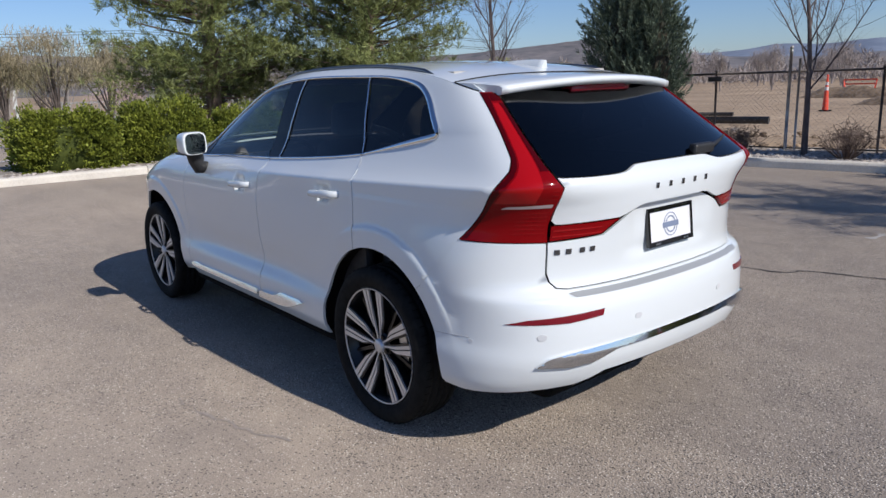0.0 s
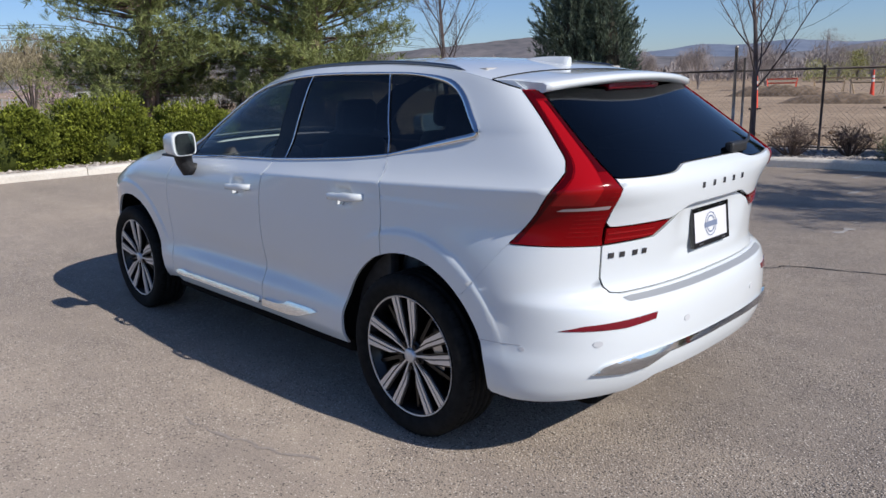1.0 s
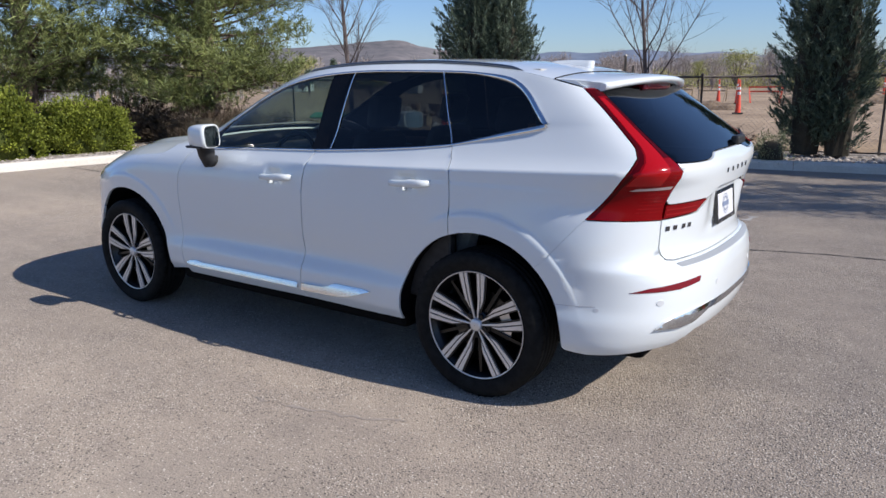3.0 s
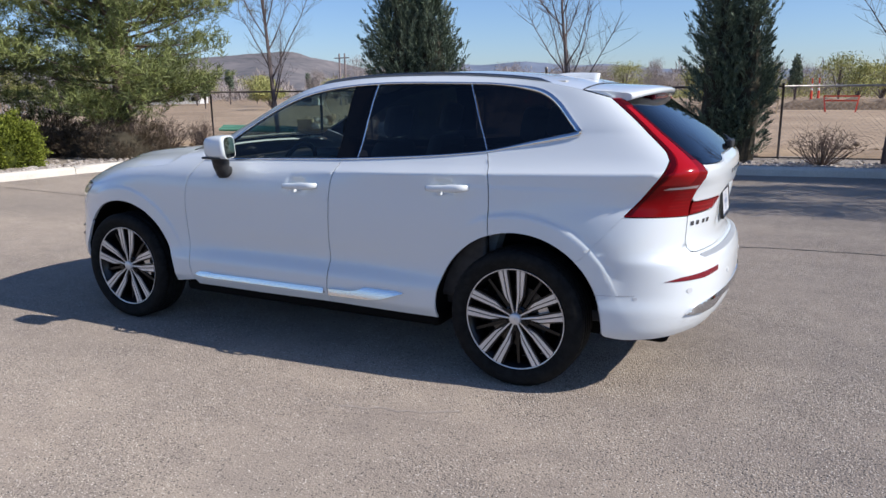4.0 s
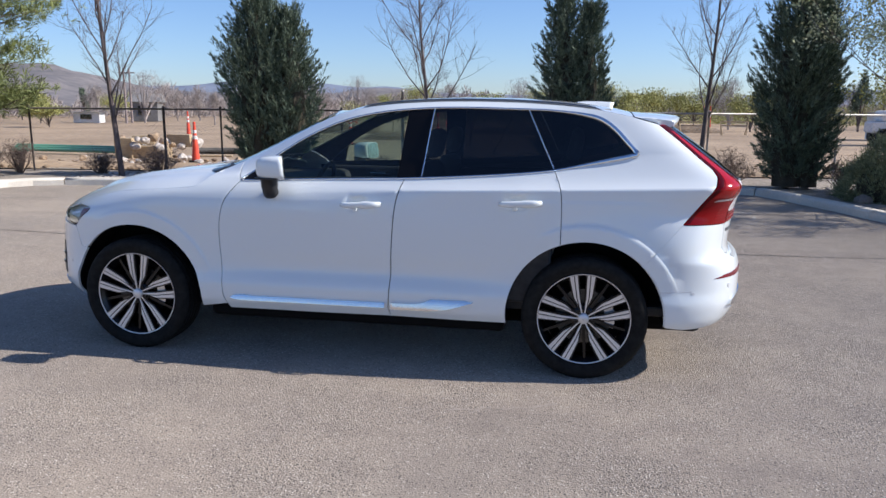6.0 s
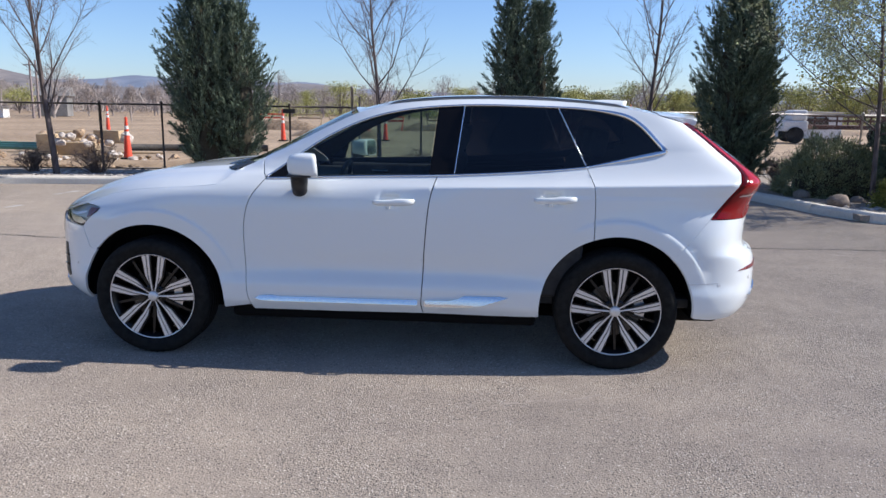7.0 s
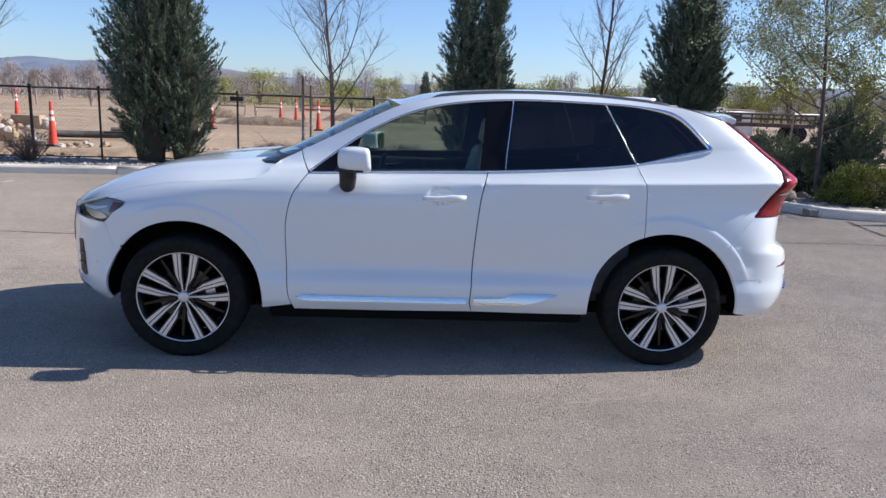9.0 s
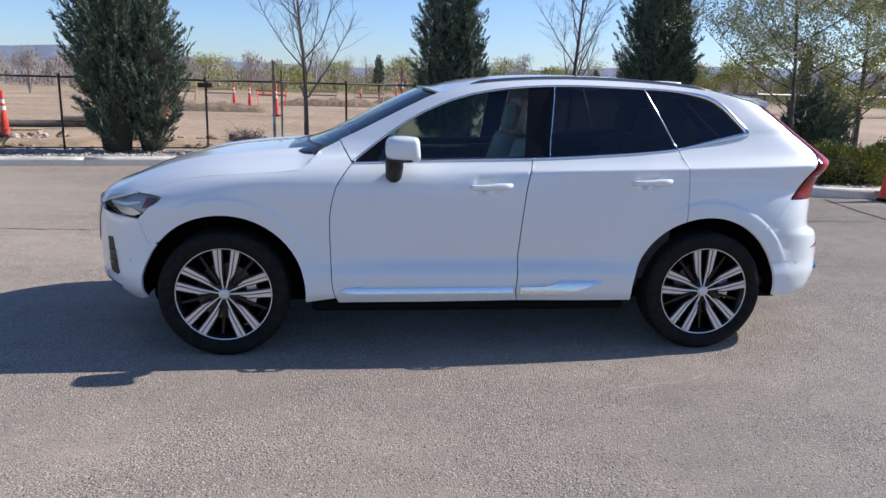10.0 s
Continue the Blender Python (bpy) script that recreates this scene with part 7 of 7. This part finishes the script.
def shed(at, size, turn, wall, label, pitch=0.8, windows=3):
    t = thing("far_building", at, label, "building")
    t.matrix_world = pose(*at, 0, 0, turn)
    w, d, h = size
    bm = bmesh.new()
    box(bm, (-w / 2, -d / 2, 0), (w / 2, d / 2, h))
    part("wall", bm, wall, t)
    bm = bmesh.new()
    p = [(-w / 2 - 0.3, -d / 2 - 0.3, h), (w / 2 + 0.3, -d / 2 - 0.3, h), (w / 2 + 0.3, d / 2 + 0.3, h), (-w / 2 - 0.3, d / 2 + 0.3, h), (-w / 2 - 0.3, 0, h + pitch), (w / 2 + 0.3, 0, h + pitch)]
    v = [bm.verts.new(q) for q in p]
    for f in ((0, 1, 5, 4), (2, 3, 4, 5), (0, 4, 3), (1, 2, 5), (3, 2, 1, 0)):
        bm.faces.new([v[i] for i in f])
    bmesh.ops.recalc_face_normals(bm, faces=bm.faces[:])
    part("roof", bm, ROOFGREY, t)
    for i in range(windows):
        x = -w / 2 + w * (i + 0.5) / windows
        bm = bmesh.new()
        box(bm, (x - w / windows * 0.22, -d / 2 - 0.05, h * 0.35), (x + w / windows * 0.22, -d / 2 + 0.02, h * 0.8), 0.01)
        part("window", bm, GLOSSBLACK, t)
    return t


shed((-60, 19.5, 0), (4.5, 4, 1.6), 80, WALLWHITE, "low white house across the road", 0.5)
shed((-62, 27, 0), (9, 6, 2.6), 80, ROOFGREY, "low grey house across the road", 1.2)
shed((-47, 70, 0), (2.8, 3, 2.1), 20, ROOFGREY, "dark gabled shed among bare trees", 0.9, 1)
shed((-72, 66, 0), (6, 4, 1.1), 30, WALLWHITE, "long white low building beyond the field", 0.4, 4)
shed((-47, 60, 0), (2.4, 1.6, 1.0), 15, WALLWHITE, "white site container beyond the field", 0.05, 1)
for k, z in enumerate((8.9, 8.6, 7.6, 7.3)):
    ob = tube("overhead_cable", [(-92, -70 + 12 * i, z - 0.9 * math.sin(math.pi * ((i % 4) / 4))) for i in range(14)], 0.03, PIPE, None, 4)
    tagged(ob, "dark overhead power cable along the far road", "cable")


# ---- flatbed truck beyond the island ----
WALLRUST = varied(material("rusty_steel", rough=0.85), (0.05, 0.028, 0.022), (0.15, 0.075, 0.055), 3, 6, 12)


def truck(at, turn):
    t = thing("flatbed_truck", at, "rusty brown flatbed truck with a pale cab on the site", "truck")
    t.matrix_world = pose(*at, 0, 0, turn)
    bm = bmesh.new()
    box(bm, (-2.4, -1.0, 0.75), (2.0, 1.0, 0.95), 0.02)
    part("bed", bm, WALLRUST, t)
    for x in (-2.35, -1.3, -0.2, 0.9, 1.95):
        for y in (-0.98, 0.98):
            bm = bmesh.new()
            box(bm, (x - 0.04, y - 0.03, 0.95), (x + 0.04, y + 0.03, 1.45), 0.0)
            part("stake", bm, WALLRUST, t)
    for y in (-0.98, 0.98):
        for z in (1.12, 1.36):
            bm = bmesh.new()
            box(bm, (-2.4, y - 0.02, z), (2.0, y + 0.02, z + 0.1), 0.0)
            part("side_board", bm, WALLRUST, t)
    bm = bmesh.new()
    box(bm, (2.2, -0.9, 0.6), (3.4, 0.9, 1.15), 0.08)
    box(bm, (2.25, -0.85, 1.15), (3.0, 0.85, 1.70), 0.12)
    part("cab", bm, WALLWHITE, t)
    for x in (-1.6, 2.8):
        for y in (-0.85, 0.85):
            bm = bmesh.new()
            bmesh.ops.create_cone(bm, cap_ends=True, segments=20, radius1=0.42, radius2=0.42, depth=0.28, matrix=pose(x, y, 0.42, 90, 0, 0))
            part("wheel", bm, RUBBER, t)


truck((17.6, 34.5, 0), 172)
shed((19.0, 43.0, 0), (3.2, 2.0, 1.6), 8, WALLWHITE, "white box trailer parked beyond the site", 0.05, 1)
# timber trestles and barriers on the site
for i, (x, y, turn) in enumerate([(-16.5, 46, 10), (-14.0, 47, 5), (-11.0, 44, -5), (-7.5, 42, 8), (-4.5, 45, 0), (-1.5, 41, 4), (2.5, 44, -6), (7.5, 46, 5), (10.5, 48, 0)]):
    t = thing("timber_trestle", (x, y, 0), "pale timber trestle barrier on the building site", "barrier", "barriers on the site", turn=turn)
    for sx in (-0.9, 0.9):
        for sy in (-0.25, 0.25):
            v, f = [], []
            tube_into(v, f, [(sx * 0.85, sy, 0), (sx, 0, 0.9)], 0.035, 4)
            raw("leg", v, f, TIMBER if i % 3 else CONE, t)
    for z in (0.6, 0.85):
        bm = bmesh.new()
        box(bm, (-0.9, -0.03, z), (0.9, 0.03, z + 0.09), 0.0)
        part("board", bm, TIMBER if i % 3 else CONE, t)

# long low heaps of soil and stacked material across the site
for i, (x, y, w, d, h) in enumerate([(3.0, 50.0, 9.0, 2.0, 0.7), (-9.0, 33.0, 5.0, 1.6, 0.45), (8.0, 54.0, 6.0, 2.0, 0.6), (-15.0, 42.0, 6.0, 2.0, 0.6), (-4.0, 44.0, 7.0, 1.8, 0.5)]):
    bm = bmesh.new()
    rows = []
    for a in range(25):
        row = []
        for b in range(9):
            u, v_ = a / 12 - 1, b / 4 - 1
            k = max(0.0, 1 - u ** 4) * max(0.0, 1 - v_ * v_)
            row.append(bm.verts.new((x + u * w / 2, y + v_ * d / 2 + 0.08 * x * 0, -0.04 + k * h * (1 + 0.5 * noise.noise(Vector((u * 5, v_ * 2, i * 3.3)))))))
        rows.append(row)
    for a in range(24):
        for b in range(8):
            bm.faces.new((rows[a][b], rows[a + 1][b], rows[a + 1][b + 1], rows[a][b + 1])).smooth = True
    bmesh.ops.recalc_face_normals(bm, faces=bm.faces[:])
    tagged(part("soil_mound", bm, CLOD), "long low heap of dug soil on the site", "soil heap")
for i, (x, y, h) in enumerate([(-43.0, 60.0, 5.2), (-43.7, 62.0, 5.3)]):
    t = thing("utility_pole", (x, y, 0), "grey wooden utility pole with a crossarm", "utility pole", "poles beyond the site")
    v, f = [], []
    tube_into(v, f, [(0, 0, -0.2), (0, 0, h)], [0.12, 0.08], 8)
    raw("pole", v, f, BARK, t)
    bm = bmesh.new()
    box(bm, (-0.6, -0.05, h - 0.5), (0.6, 0.05, h - 0.40))
    part("crossarm", bm, BARK, t)
